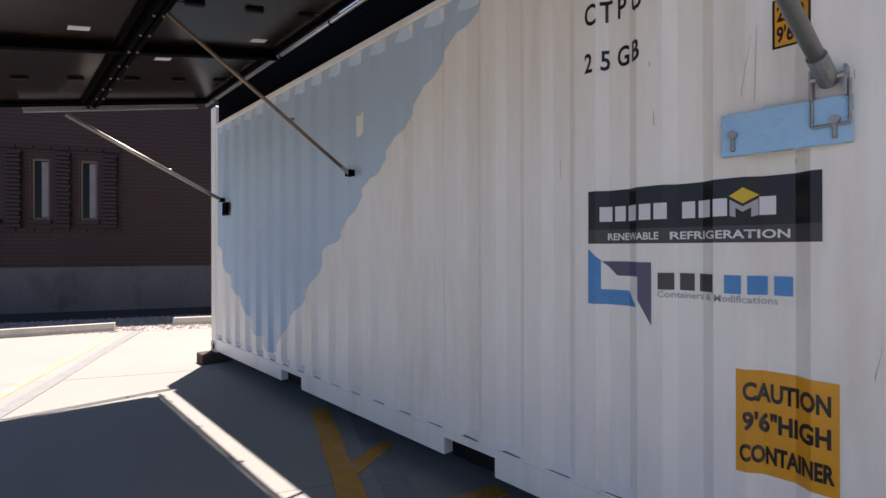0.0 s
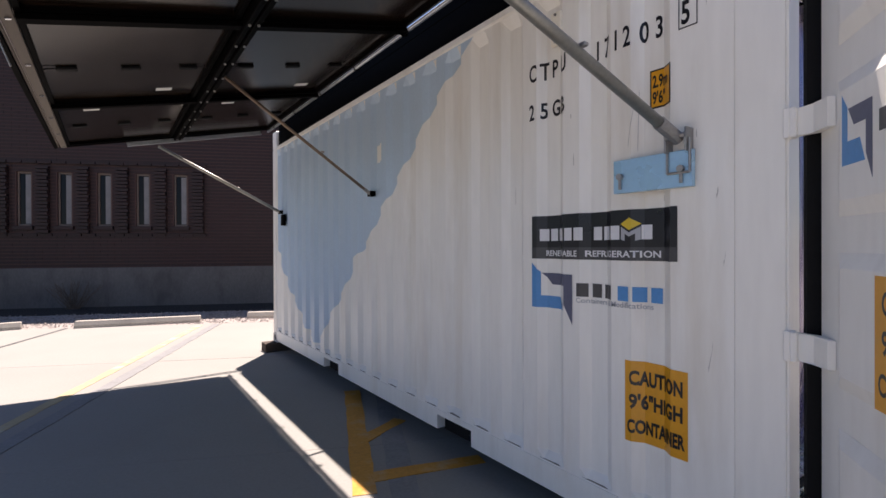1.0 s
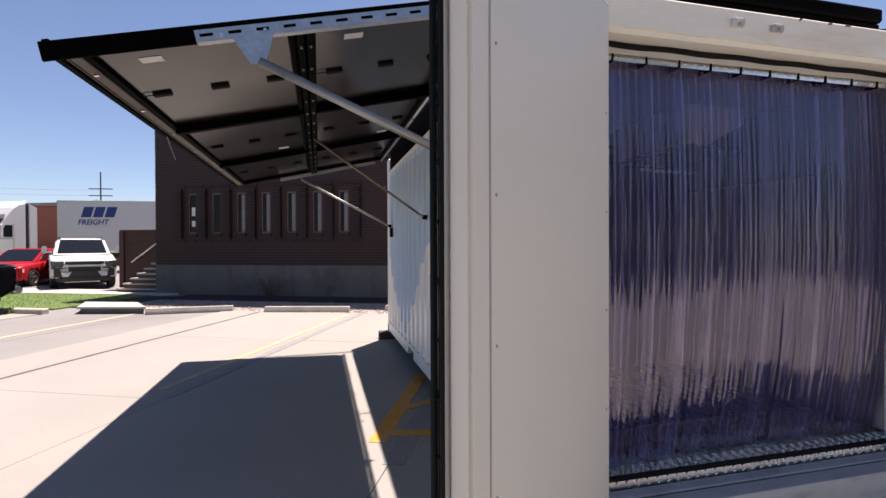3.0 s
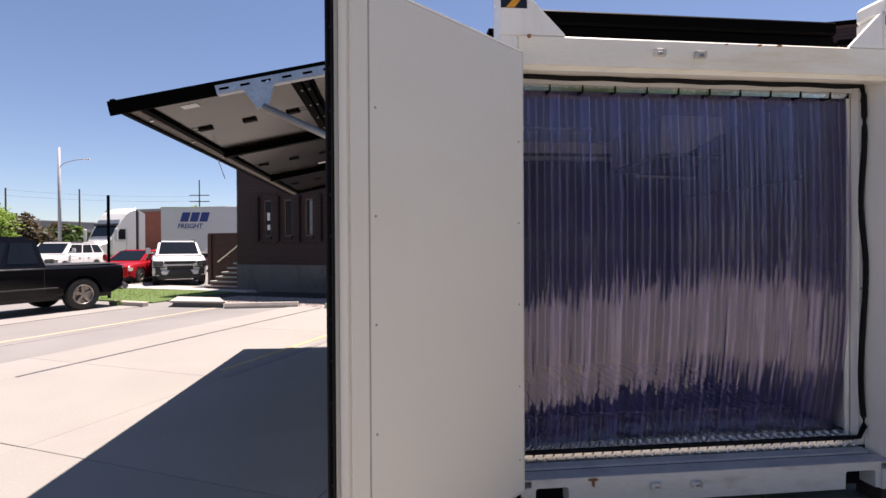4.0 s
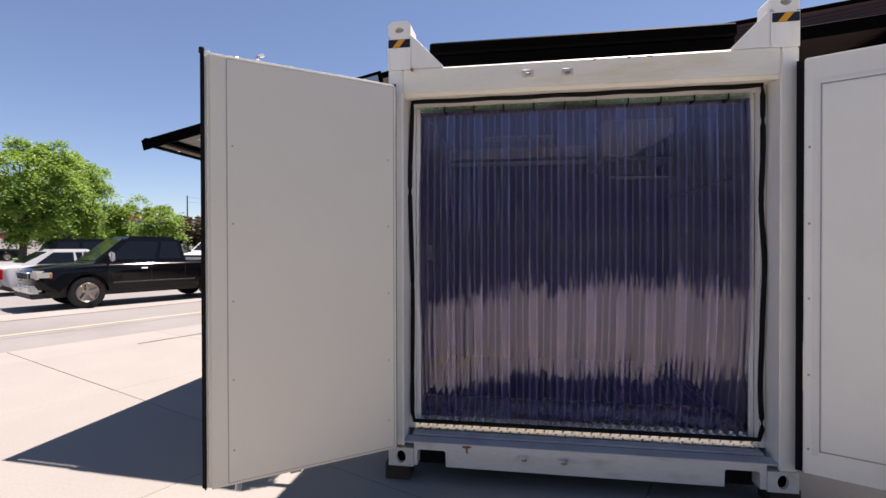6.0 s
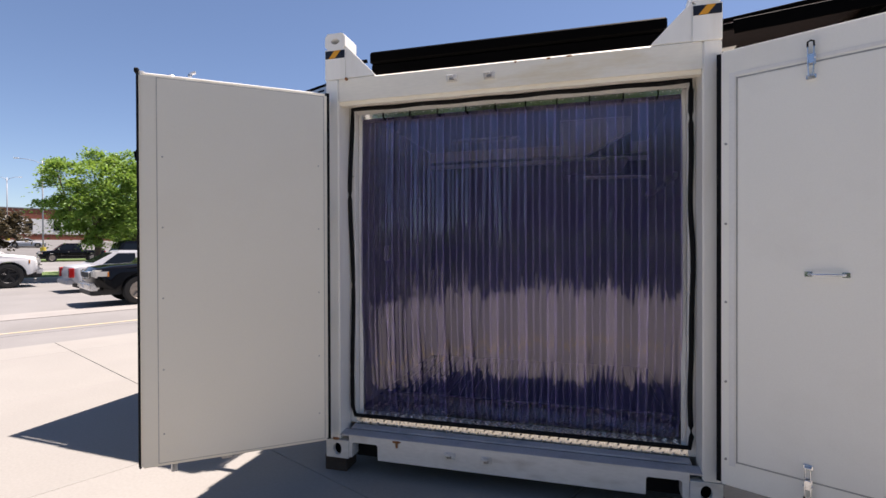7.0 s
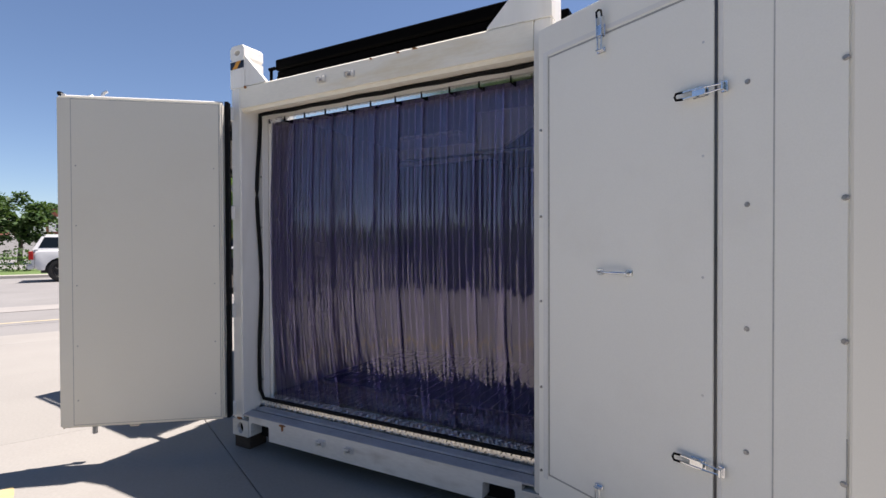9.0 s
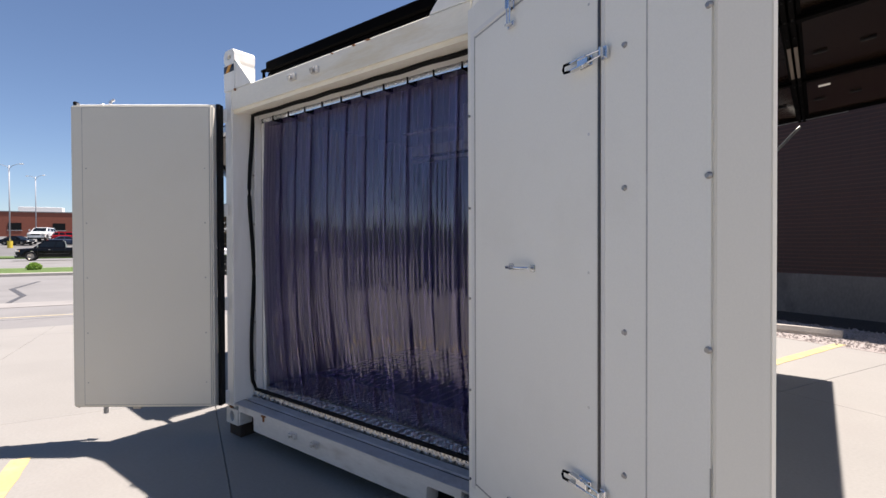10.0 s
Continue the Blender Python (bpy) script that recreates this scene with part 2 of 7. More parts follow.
def box(bm, x0, x1, y0, y1, z0, z1, bevel=0.0, seg=1):
    r = bmesh.ops.create_cube(bm, size=1.0)["verts"]
    for v in r:
        v.co = Vector((x0 + (v.co.x + 0.5) * (x1 - x0), y0 + (v.co.y + 0.5) * (y1 - y0), z0 + (v.co.z + 0.5) * (z1 - z0)))
    if bevel:
        es = list({e for v in r for e in v.link_edges})
        bmesh.ops.bevel(bm, geom=es, offset=bevel, segments=seg, affect='EDGES')
    return bm


def cube(x0, x1, y0, y1, z0, z1, bevel=0.0, seg=1):
    return box(bmesh.new(), x0, x1, y0, y1, z0, z1, bevel, seg)


def rod(bm, a, b, r, n=12, r2=None):
    a, b = Vector(a), Vector(b)
    d = b - a
    m = Matrix.Translation((a + b) / 2) @ d.to_track_quat('Z', 'Y').to_matrix().to_4x4()
    bmesh.ops.create_cone(bm, cap_ends=True, segments=n, radius1=r, radius2=r if r2 is None else r2, depth=d.length, matrix=m)
    return bm


def prism(bm, pts, axis, lo, hi, bevel=0.0):
    """A flat outline, pushed along an axis. pts are the two other coordinates in x, y, z order."""
    def at(p, w):
        q = list(p)
        q.insert(axis, w)
        return Vector(q)
    a = [bm.verts.new(at(p, lo)) for p in pts]
    b = [bm.verts.new(at(p, hi)) for p in pts]
    fs = [bm.faces.new(a), bm.faces.new(list(reversed(b)))]
    n = len(pts)
    for i in range(n):
        fs.append(bm.faces.new((a[(i + 1) % n], a[i], b[i], b[(i + 1) % n])))
    if bevel:
        es = list({e for f in fs[:2] for e in f.edges})
        bmesh.ops.bevel(bm, geom=es, offset=bevel, segments=1, affect='EDGES')
    return bm


def sweep(bm, pts, r, n=8, closed=False):
    """A tube along a line of points."""
    pts = [Vector(p) for p in pts]
    rings = []
    m = len(pts)
    for i, p in enumerate(pts):
        d = (pts[(i + 1) % m] if closed or i < m - 1 else p) - (pts[i - 1] if closed or i else p)
        q = d.to_track_quat('Z', 'Y')
        rr = r[i] if isinstance(r, (list, tuple)) else r
        rings.append([bm.verts.new(p + q @ Vector((rr * math.cos(2 * math.pi * k / n), rr * math.sin(2 * math.pi * k / n), 0))) for k in range(n)])
    for i in range(m if closed else m - 1):
        A, B = rings[i], rings[(i + 1) % m]
        for k in range(n):
            bm.faces.new((A[k], A[(k + 1) % n], B[(k + 1) % n], B[k]))
    if not closed:
        bm.faces.new(list(reversed(rings[0])))
        bm.faces.new(rings[-1])
    return bm


def letters(body, size, bold=0.0, extrude=0.0008, wide=1.0):
    """A bmesh of writing in the built-in font, standing in the x z plane from the origin to the right."""
    cu = bpy.data.curves.new("writing", 'FONT')
    cu.body = body
    cu.size = size
    cu.offset = bold
    cu.resolution_u = 3
    ob = bpy.data.objects.new("writing", cu)
    scene.collection.objects.link(ob)
    bpy.context.view_layer.update()
    me = bpy.data.meshes.new_from_object(ob.evaluated_get(bpy.context.evaluated_depsgraph_get()))
    bpy.data.objects.remove(ob)
    bpy.data.curves.remove(cu)
    bm = bmesh.new()
    bm.from_mesh(me)
    bpy.data.meshes.remove(me)
    for v in bm.verts:
        v.co = Vector((v.co.x * wide, 0, v.co.y))
    return bm


# ---- the yard: a frame that lies askew to the container ----
YARD = pose(0, 0, 0, 0, 0, -24.2)


def yard(u, v, z=0.0):
    return YARD @ Vector((u, v, z))


ground = part("ground", cube(-1500, 1500, -1500, 1500, -0.6, -0.012), ASPHALT)
ground.matrix_world = YARD
tagged(ground, "sun-bleached grey asphalt reaching the horizon", "ground", kind="structure")

pavement = thing("pavement", YARD, "pale concrete parking slabs with dark joints", "pavement", kind="structure")
US = [-7.2, -6.2, -3.78, -1.16, 1.45, 4.05, 6.65, 9.25, 11.85, 14.45]
VS = [-14.6, -12.1, -9.6, -7.2, -4.8, -2.45, -0.05, 2.03, 5.05, 8.05]
rng = random.Random(4)
for i in range(len(US) - 1):
    for j in range(len(VS) - 1):
        g = 0.003
        z = rng.uniform(-0.0015, 0.0015)
        if US[i] > -1.2 and VS[j] < -5.0:
            continue
        part("slab", cube(US[i] + g, US[i + 1] - g, VS[j] + g, VS[j + 1] - g, -0.1, z, 0.003), CONCRETE, pavement)


def strip(name, u0, v0, u1, v1, w, material, label, cat, z=0.004, h=0.006):
    """A painted or sealed line on the ground, with slightly uneven edges."""
    a, b = Vector((u0, v0)), Vector((u1, v1))
    d = (b - a)
    ln = d.length
    d.normalize()
    nrm = Vector((-d.y, d.x))
    bm = bmesh.new()
    n = max(2, int(ln / 0.12))
    rg = random.Random(int(abs(u0 * 31 + v0 * 17 + w * 1000)))
    top = []
    for i in range(n + 1):
        p = a + d * (ln * i / n)
        row = []
        for sgn in (-1, 1):
            q = p + nrm * sgn * (w / 2 + rg.uniform(-0.006, 0.006))
            row.append(bm.verts.new((q.x, q.y, z)))
        top.append(row)
    for i in range(n):
        bm.faces.new((top[i][0], top[i + 1][0], top[i + 1][1], top[i][1]))
    r = bmesh.ops.extrude_face_region(bm, geom=list(bm.faces))
    for v in r["geom"]:
        if isinstance(v, bmesh.types.BMVert):
            v.co.z -= h
    ob = part(name, bm, material)
    ob.matrix_world = YARD
    return tagged(ob, label, cat, kind="structure")


strip("tar_line", -6.21, 1.3, -6.27, 8.0, 0.055, TAR, "dark tar seal along a slab joint", "tar seal")
strip("tar_line", -3.80, 2.1, -3.85, 8.0, 0.13, TAR_GREY, "grey faded tar seal along a slab joint", "tar seal")
strip("tar_line", -1.13, 1.0, -1.16, 8.0, 0.16, TAR_GREY, "grey faded tar seal along a slab joint", "tar seal")
strip("parking_line", -4.05, 2.3, -4.1, 7.9, 0.10, YELLOW_FAINT, "faded yellow parking line on concrete", "parking line", z=0.005)
strip("parking_line", -1.43, 3.35, -1.355, 1.35, 0.14, YELLOW_SHADED, "worn yellow hatched parking line, toned orange for shade", "parking line", z=0.005)
strip("parking_line", -1.37, 2.115, -1.05, 2.487, 0.11, YELLOW_SHADED, "worn yellow bar of a parking hatch, toned orange for shade", "parking line", z=0.0056)
strip("parking_line", -1.31, 1.549, -0.60, 1.668, 0.12, YELLOW_SHADED, "worn yellow bar of a parking hatch, toned orange for shade", "parking line", z=0.0062)
strip("parking_line", 0.89, 4.6, 0.61, 8.25, 0.14, YELLOW_SUNLIT, "worn yellow parking line on concrete, toned pale for sunlight", "parking line", z=0.005)
strip("parking_line", -0.24, -1.32, 3.0, -1.24, 0.12, YELLOW_SUNLIT, "worn yellow parking line on concrete", "parking line", z=0.005)
strip("road_line", -9.15, -25.0, -8.95, 8.4, 0.11, LANE_FAINT, "faded yellow line along the asphalt lane", "road line", z=-0.008)
strip("road_seam", -8.62, -25.0, -8.62, 7.6, 0.05, TAR_GREY, "thin dark seam in the asphalt lane", "road seam", z=-0.008)

# ---- the brick building ----
WV, WU0, WU1, WH = 11.22, -11.72, 14.0, 7.33
BASE_H = 0.93


def roof_at(u):
    """The roof edge falls gently along the facade."""
    return WH - 0.036 * (u - WU0)


CH, BL, JT = 0.0813, 0.30, 0.021
STEP_U, BASE_LOW = -2.6, BASE_H - CH                 # the plinth drops by one course here
build = thing("wall_north", YARD @ pose(0, WV, 0), "dark red brick facade on a stained concrete plinth", "brick building", kind="structure")
WINS = []
for k in range(7):
    WINS.append(WU0 + 1.13 + 0.825 * k)          # left edges of the narrow windows
WW, WZ0, WZ1 = 0.30, 1.90, 3.14
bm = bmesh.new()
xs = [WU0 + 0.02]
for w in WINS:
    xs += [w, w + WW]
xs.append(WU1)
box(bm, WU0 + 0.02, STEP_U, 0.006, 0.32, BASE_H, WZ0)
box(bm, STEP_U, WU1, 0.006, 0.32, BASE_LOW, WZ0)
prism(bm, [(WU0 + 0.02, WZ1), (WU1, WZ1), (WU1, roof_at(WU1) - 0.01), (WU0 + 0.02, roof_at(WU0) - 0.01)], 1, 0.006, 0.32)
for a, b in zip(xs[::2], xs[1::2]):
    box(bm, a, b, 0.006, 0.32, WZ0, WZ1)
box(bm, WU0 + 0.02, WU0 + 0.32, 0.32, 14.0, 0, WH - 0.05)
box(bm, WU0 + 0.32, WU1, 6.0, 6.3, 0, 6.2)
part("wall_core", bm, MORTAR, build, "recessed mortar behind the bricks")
part("plinth", cube(WU0 - 0.012, STEP_U, -0.012, 0.32, -0.2, BASE_H, 0.01), PLINTH, build, "stained grey concrete plinth")
part("plinth", cube(STEP_U + 0.004, WU1, -0.012, 0.32, -0.2, BASE_LOW, 0.01), PLINTH, build, "stained grey concrete plinth")
part("roof", prism(bmesh.new(), [(WU0 - 0.03, roof_at(WU0)), (WU1, roof_at(WU1)), (WU1, roof_at(WU1) + 0.09), (WU0 - 0.03, roof_at(WU0) + 0.09)], 1, -0.03, 14.0, 0.01), BLACK_METAL, build, "dark metal roof edge")
for w in WINS:
    wb = bmesh.new()
    for a, b in ((w, w + 0.035), (w + WW - 0.035, w + WW)):
        box(wb, a, b, 0.05, 0.11, WZ0, WZ1, 0.003)
    box(wb, w + 0.035, w + WW - 0.035, 0.05, 0.11, WZ0, WZ0 + 0.04, 0.003)
    box(wb, w + 0.035, w + WW - 0.035, 0.05, 0.11, WZ1 - 0.04, WZ1, 0.003)
    fr = part("window_frame", wb, FRAME_TAN, build, "slim tan window frame")
    part("pane", cube(w + 0.035, w + WW - 0.035, 0.075, 0.085, WZ0 + 0.04, WZ1 - 0.04), GLASS_DARK, fr)
    k = WINS.index(w)
    if k == 0:
        for z0, z1 in ((2.45, 2.72), (2.12, 2.30)):
            part("blind", cube(w + 0.10, w + 0.22, 0.0705, 0.0745, z0, z1, 0.001), PAPER, fr, "pale paper in the window")
    elif k > 1:
        part("blind", cube(w + 0.15, w + 0.255, 0.0705, 0.0745, WZ0 + 0.05, WZ1 - 0.06), BLIND, fr, "dim drawn blind")
    part("window_sill", cube(w - 0.05, w + WW + 0.05, -0.06, 0.06, WZ0 - 0.09, WZ0 - 0.004, 0.004), BRICK_FAR, fr, "dark brick sill")


# ---- the container ----
CW, CL, CB, CT = 2.438, 6.058, 0.115, 2.70           # width, length, underside and roof height
box_thing = thing("shipping_container", None, "white corrugated steel shipping container with open doors, on timber blocks", "shipping container")
PITCH, DEPTH, Y0, Y1 = 0.278, 0.034, 0.31, 5.87


def dent(y):
    """How far the corrugated wall lies back at y."""
    if y <= Y0 or y >= Y1:
        return 0.0
    f = ((y - Y0) % PITCH) / PITCH
    if f < 0.36:
        return 0.0
    if f < 0.52:
        return DEPTH * (f - 0.36) / 0.16
    if f < 0.84:
        return DEPTH
    return DEPTH * (1 - f) / 0.16


KNOTS = [0.17, Y0]
yk = Y0
while yk < Y1 - 0.02:
    for f in (0.36, 0.52, 0.84, 1.0):
        if yk + f * PITCH < Y1:
            KNOTS.append(yk + f * PITCH)
    yk += PITCH
KNOTS.append(5.90)


def corrugated(sign, x_out):
    """One long side. sign +1: the dents go towards +x."""
    bm = bmesh.new()
    rows = [(0.262, 0.0), (0.275, 0.0), (0.318, 1.0), (2.60, 1.0), (2.666, 0.0), (2.678, 0.0)]
    grid = []
    for z, k in rows:
        grid.append([bm.verts.new((x_out + sign * dent(y) * k, y, z)) for y in KNOTS])
    for i in range(len(rows) - 1):
        for j in range(len(KNOTS) - 1):
            bm.faces.new((grid[i][j], grid[i][j + 1], grid[i + 1][j + 1], grid[i + 1][j]))
    r = bmesh.ops.extrude_face_region(bm, geom=list(bm.faces))
    for v in r["geom"]:
        if isinstance(v, bmesh.types.BMVert):
            v.co.x += sign * 0.004
    return bm


part("side_wall", corrugated(1, 0.004), WHITE, box_thing, "white corrugated steel side wall")
part("side_wall", corrugated(-1, CW - 0.004), WHITE, box_thing, "white corrugated steel side wall")
part("end_wall", cube(0.16, CW - 0.16, 5.98, 6.03, 0.25, 2.6), WHITE, box_thing)
part("roof_sheet", cube(0.03, CW - 0.03, 0.2, 5.95, 2.655, 2.675), WHITE, box_thing)

# inner liner, floor, ceiling
bm = bmesh.new()
box(bm, 0.06, 0.11, 0.27, 5.9, 0.36, 2.6)
box(bm, CW - 0.11, CW - 0.06, 0.27, 5.9, 0.36, 2.6)
part("liner", bm, LINER_WHITE, box_thing, "white insulated inner lining")
# dark sheet closes the view inwards; its colour carries the shade
part("end_liner", cube(0.112, CW - 0.112, 2.10, 2.15, 0.36, 2.578), INTERIOR_DIM, box_thing, "inner end wall, dark for the dimness inside")
part("inner_ceiling", cube(0.06, CW - 0.06, 0.22, 5.9, 2.58, 2.63), CEILING_GREY, box_thing)
part("wall_trim", cube(0.11, CW - 0.11, 2.06, 2.098, 2.395, 2.435, 0.004), CEILING_GREY, box_thing, "grey ledge under the pale trim")
part("wall_trim", cube(0.11, CW - 0.11, 2.07, 2.098, 2.47, 2.575, 0.004), PAPER, box_thing, "pale trim at the head of the inner end wall")
part("inner_floor", cube(0.06, CW - 0.06, 0.22, 0.715, 0.30, 0.335), DIAMOND, box_thing, "patterned aluminium floor plate")
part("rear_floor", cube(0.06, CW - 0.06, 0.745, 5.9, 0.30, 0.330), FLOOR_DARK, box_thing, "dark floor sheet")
part("floor_edging", cube(0.112, CW - 0.112, 0.708, 0.744, 0.30, 0.366, 0.006), KICK, box_thing, "pale edging strip across the floor")
bm = bmesh.new()
for k in range(24):
    x = 0.15 + k * (CW - 0.3) / 23
    box(bm, x - 0.012, x + 0.012, 0.76, 5.8, 0.330, 0.338)
part("floor_ribs", bm, FLOOR_DARK, box_thing)

# bottom side rails with fork pockets
POCKETS = [(1.70, 2.075), (3.80, 4.18)]


def side_rail(x0, x1):
    pts = [(0.17, 0.268), (0.17, 0.137)]
    for a, b in POCKETS:
        pts += [(a, 0.137), (a, 0.235), (b, 0.235), (b, 0.137)]
    pts += [(5.90, 0.137), (5.90, 0.268)]
    return prism(bmesh.new(), pts, 0, x0, x1)


part("bottom_side_rail", side_rail(-0.004, 0.06), WHITE, box_thing)
part("bottom_side_rail", side_rail(CW - 0.06, CW + 0.004), WHITE, box_thing)
for q in (1, -1):
    xs = [-0.008, 0.018, 0.0185, 0.055] if q > 0 else [CW + 0.008, CW - 0.018, CW - 0.0185, CW - 0.055]
    bm = bmesh.new()
    box(bm, min(xs[:2]), max(xs[:2]), 0.17, 5.90, 2.672, 2.717, 0.006, 2)
    box(bm, min(xs[2:]), max(xs[2:]), 0.17, 5.90, 2.678, 2.70)
    part("top_side_rail", bm, WHITE, box_thing)
for a, b in POCKETS:
    bm = bmesh.new()
    box(bm, 0.07, CW - 0.07, a - 0.01, b + 0.01, 0.24, 0.25)
    box(bm, 0.07, CW - 0.07, a - 0.012, a - 0.004, 0.137, 0.25)
    box(bm, 0.07, CW - 0.07, b + 0.004, b + 0.012, 0.137, 0.25)
    part("fork_pocket", bm, BLACK_METAL, box_thing, "dark fork pocket through the base")
# black sheets close the pockets and stand for the shade inside
for a, b in POCKETS:
    for x0 in (0.062, CW - 0.076):
        part("pocket_shade", cube(x0, x0 + 0.014, a - 0.004, b + 0.004, 0.12, 0.238), BLACK_RUBBER, box_thing, "black sheet for the shade inside a fork pocket")
for y in (0.6, 1.1, 2.5, 2.95, 3.4, 4.6, 5.1, 5.6):
    part("cross_member", cube(0.06, CW - 0.06, y - 0.03, y + 0.03, 0.15, 0.29), BLACK_METAL, box_thing)


def corner_post(x0, x1, y0, y1, front):
    """A folded steel post with a stepped inner edge."""
    bm = bmesh.new()
    box(bm, x0, x1, y0, y1, 0.235, 2.70, 0.008, 2)
    return bm


part("corner_post", corner_post(0.0, 0.098, 0.0, 0.17, True), WHITE, box_thing)
part("corner_post", corner_post(CW - 0.098, CW, 0.0, 0.17, True), WHITE, box_thing)
part("corner_post", corner_post(0.0, 0.16, 5.90, 6.058, False), WHITE, box_thing)
part("corner_post", corner_post(CW - 0.16, CW, 5.90, 6.058, False), WHITE, box_thing)
# inner rebate of the door frame, with its bolts
for x0, x1 in ((0.060, 0.137), (CW - 0.137, CW - 0.060)):
    part("door_rebate", cube(x0, x1, 0.172, 0.225, 0.30, 2.56, 0.003), DOOR_TRIM, box_thing)
for x0, x1 in ((0.137, 0.165), (CW - 0.165, CW - 0.137)):
    part("door_jamb", cube(x0, x1, 0.2255, 0.244, 0.33, 2.505, 0.003), DOOR_TRIM, box_thing)
for x in (0.118, CW - 0.118):
    for k in range(6):
        z = 0.50 + 0.39 * k
        b = rod(bmesh.new(), (x, 0.166, z), (x, 0.178, z), 0.008, 8)
        part("bolt", b, STEEL, box_thing)

# front header and sill
bm = bmesh.new()
prism(bm, [(0.0, 2.545), (0.0, 2.695), (0.012, 2.705), (0.16, 2.705), (0.16, 2.60), (0.075, 2.545)], 0, 0.099, CW - 0.099, 0.004)
part("door_header", bm, CREAM, box_thing, "cream-white header beam with rust stains")
part("header_lip", prism(bmesh.new(), [(0.014, 2.5455), (0.060, 2.5455), (0.060, 2.522), (0.020, 2.522)], 0, 0.099, CW - 0.099, 0.002), CREAM, box_thing, "stepped lower lip of the header")
part("header_return", cube(0.099, CW - 0.099, 0.04, 0.20, 2.547, 2.575, 0.004), CREAM, box_thing)
part("curtain_rail_cover", cube(0.137, CW - 0.137, 0.205, 0.262, 2.508, 2.575, 0.003), DOOR_TRIM, box_thing)
FP = [(0.185, 0.375), (CW - 0.395, CW - 0.20)]
pts = [(0.165, 0.275), (0.165, 0.125)]
for a, b in FP:
    pts += [(a, 0.125), (a + 0.002, 0.218), (a + 0.012, 0.228), (b - 0.012, 0.228), (b - 0.002, 0.218), (b, 0.125)]
pts += [(CW - 0.165, 0.125), (CW - 0.165, 0.275)]
part("door_sill", prism(bmesh.new(), pts, 1, 0.0, 0.1), SILL_WHITE, box_thing, "white scuffed sill beam")
# black sheet behind each notch stands for the shade in the pocket
for a, b in FP:
    part("sill_pocket_shade", cube(a - 0.01, b + 0.01, 0.101, 0.115, 0.10, 0.245), BLACK_RUBBER, box_thing, "black sheet for the shade in a fork pocket's mouth")
part("sill_ramp", prism(bmesh.new(), [(0.003, 0.277), (0.084, 0.285), (0.084, 0.27), (0.003, 0.265)], 0, 0.099, CW - 0.099), SILL_GREY, box_thing, "worn sloping sill plate")
part("threshold", prism(bmesh.new(), [(0.094, 0.289), (0.098, 0.294), (0.158, 0.298), (0.158, 0.27), (0.094, 0.27)], 0, 0.137, CW - 0.137), SILL_GREY, box_thing, "worn grey threshold strip")
part("threshold_joint", cube(0.101, CW - 0.101, 0.084, 0.094, 0.262, 0.283), BLACK_METAL, box_thing, "dark open joint in the sill")
part("tread_plate", prism(bmesh.new(), [(0.176, 0.288), (0.182, 0.347), (0.30, 0.352), (0.30, 0.33), (0.196, 0.27)], 0, 0.137, CW - 0.137), KICK, box_thing, "bright diamond-pattern kick plate")
part("sill_gap", cube(0.137, CW - 0.137, 0.158, 0.170, 0.262, 0.288), BLACK_METAL, box_thing)
# raised studs of the kick plate, crossing ways in turn
bm = bmesh.new()
for row, (yy, zt, nrm) in enumerate(((0.1772, 0.304, 0), (0.1795, 0.326, 0), (0.192, 0.3475, 1), (0.212, 0.3485, 1), (0.232, 0.3495, 1), (0.255, 0.3505, 1), (0.28, 0.3515, 1), *((0.33 + 0.03 * q, 0.335, 1) for q in range(13)))):
    k = 0
    x = 0.15 + (0.017 if row % 2 else 0)
    while x < CW - 0.15:
        a = 0.011 if (row + k) % 2 else -0.011
        if nrm:
            pts = ((x - 0.012, yy - a, zt), (x, yy, zt + 0.005), (x + 0.012, yy + a, zt), (x - 0.004, yy + 0.005, zt), (x + 0.004, yy - 0.005, zt))
        else:
            pts = ((x - 0.012, yy, zt - a), (x, yy - 0.006, zt), (x + 0.012, yy, zt + a), (x - 0.004, yy, zt + 0.004), (x + 0.004, yy, zt - 0.004))
        vs = [bm.verts.new(c) for c in pts]
        for f in ((0, 4, 1), (4, 2, 1), (2, 3, 1), (3, 0, 1)):
            bm.faces.new([vs[i] for i in f])
        x += 0.030
        k += 1
tagged(part("tread_studs", bm, KICK, box_thing), kind="stuff")

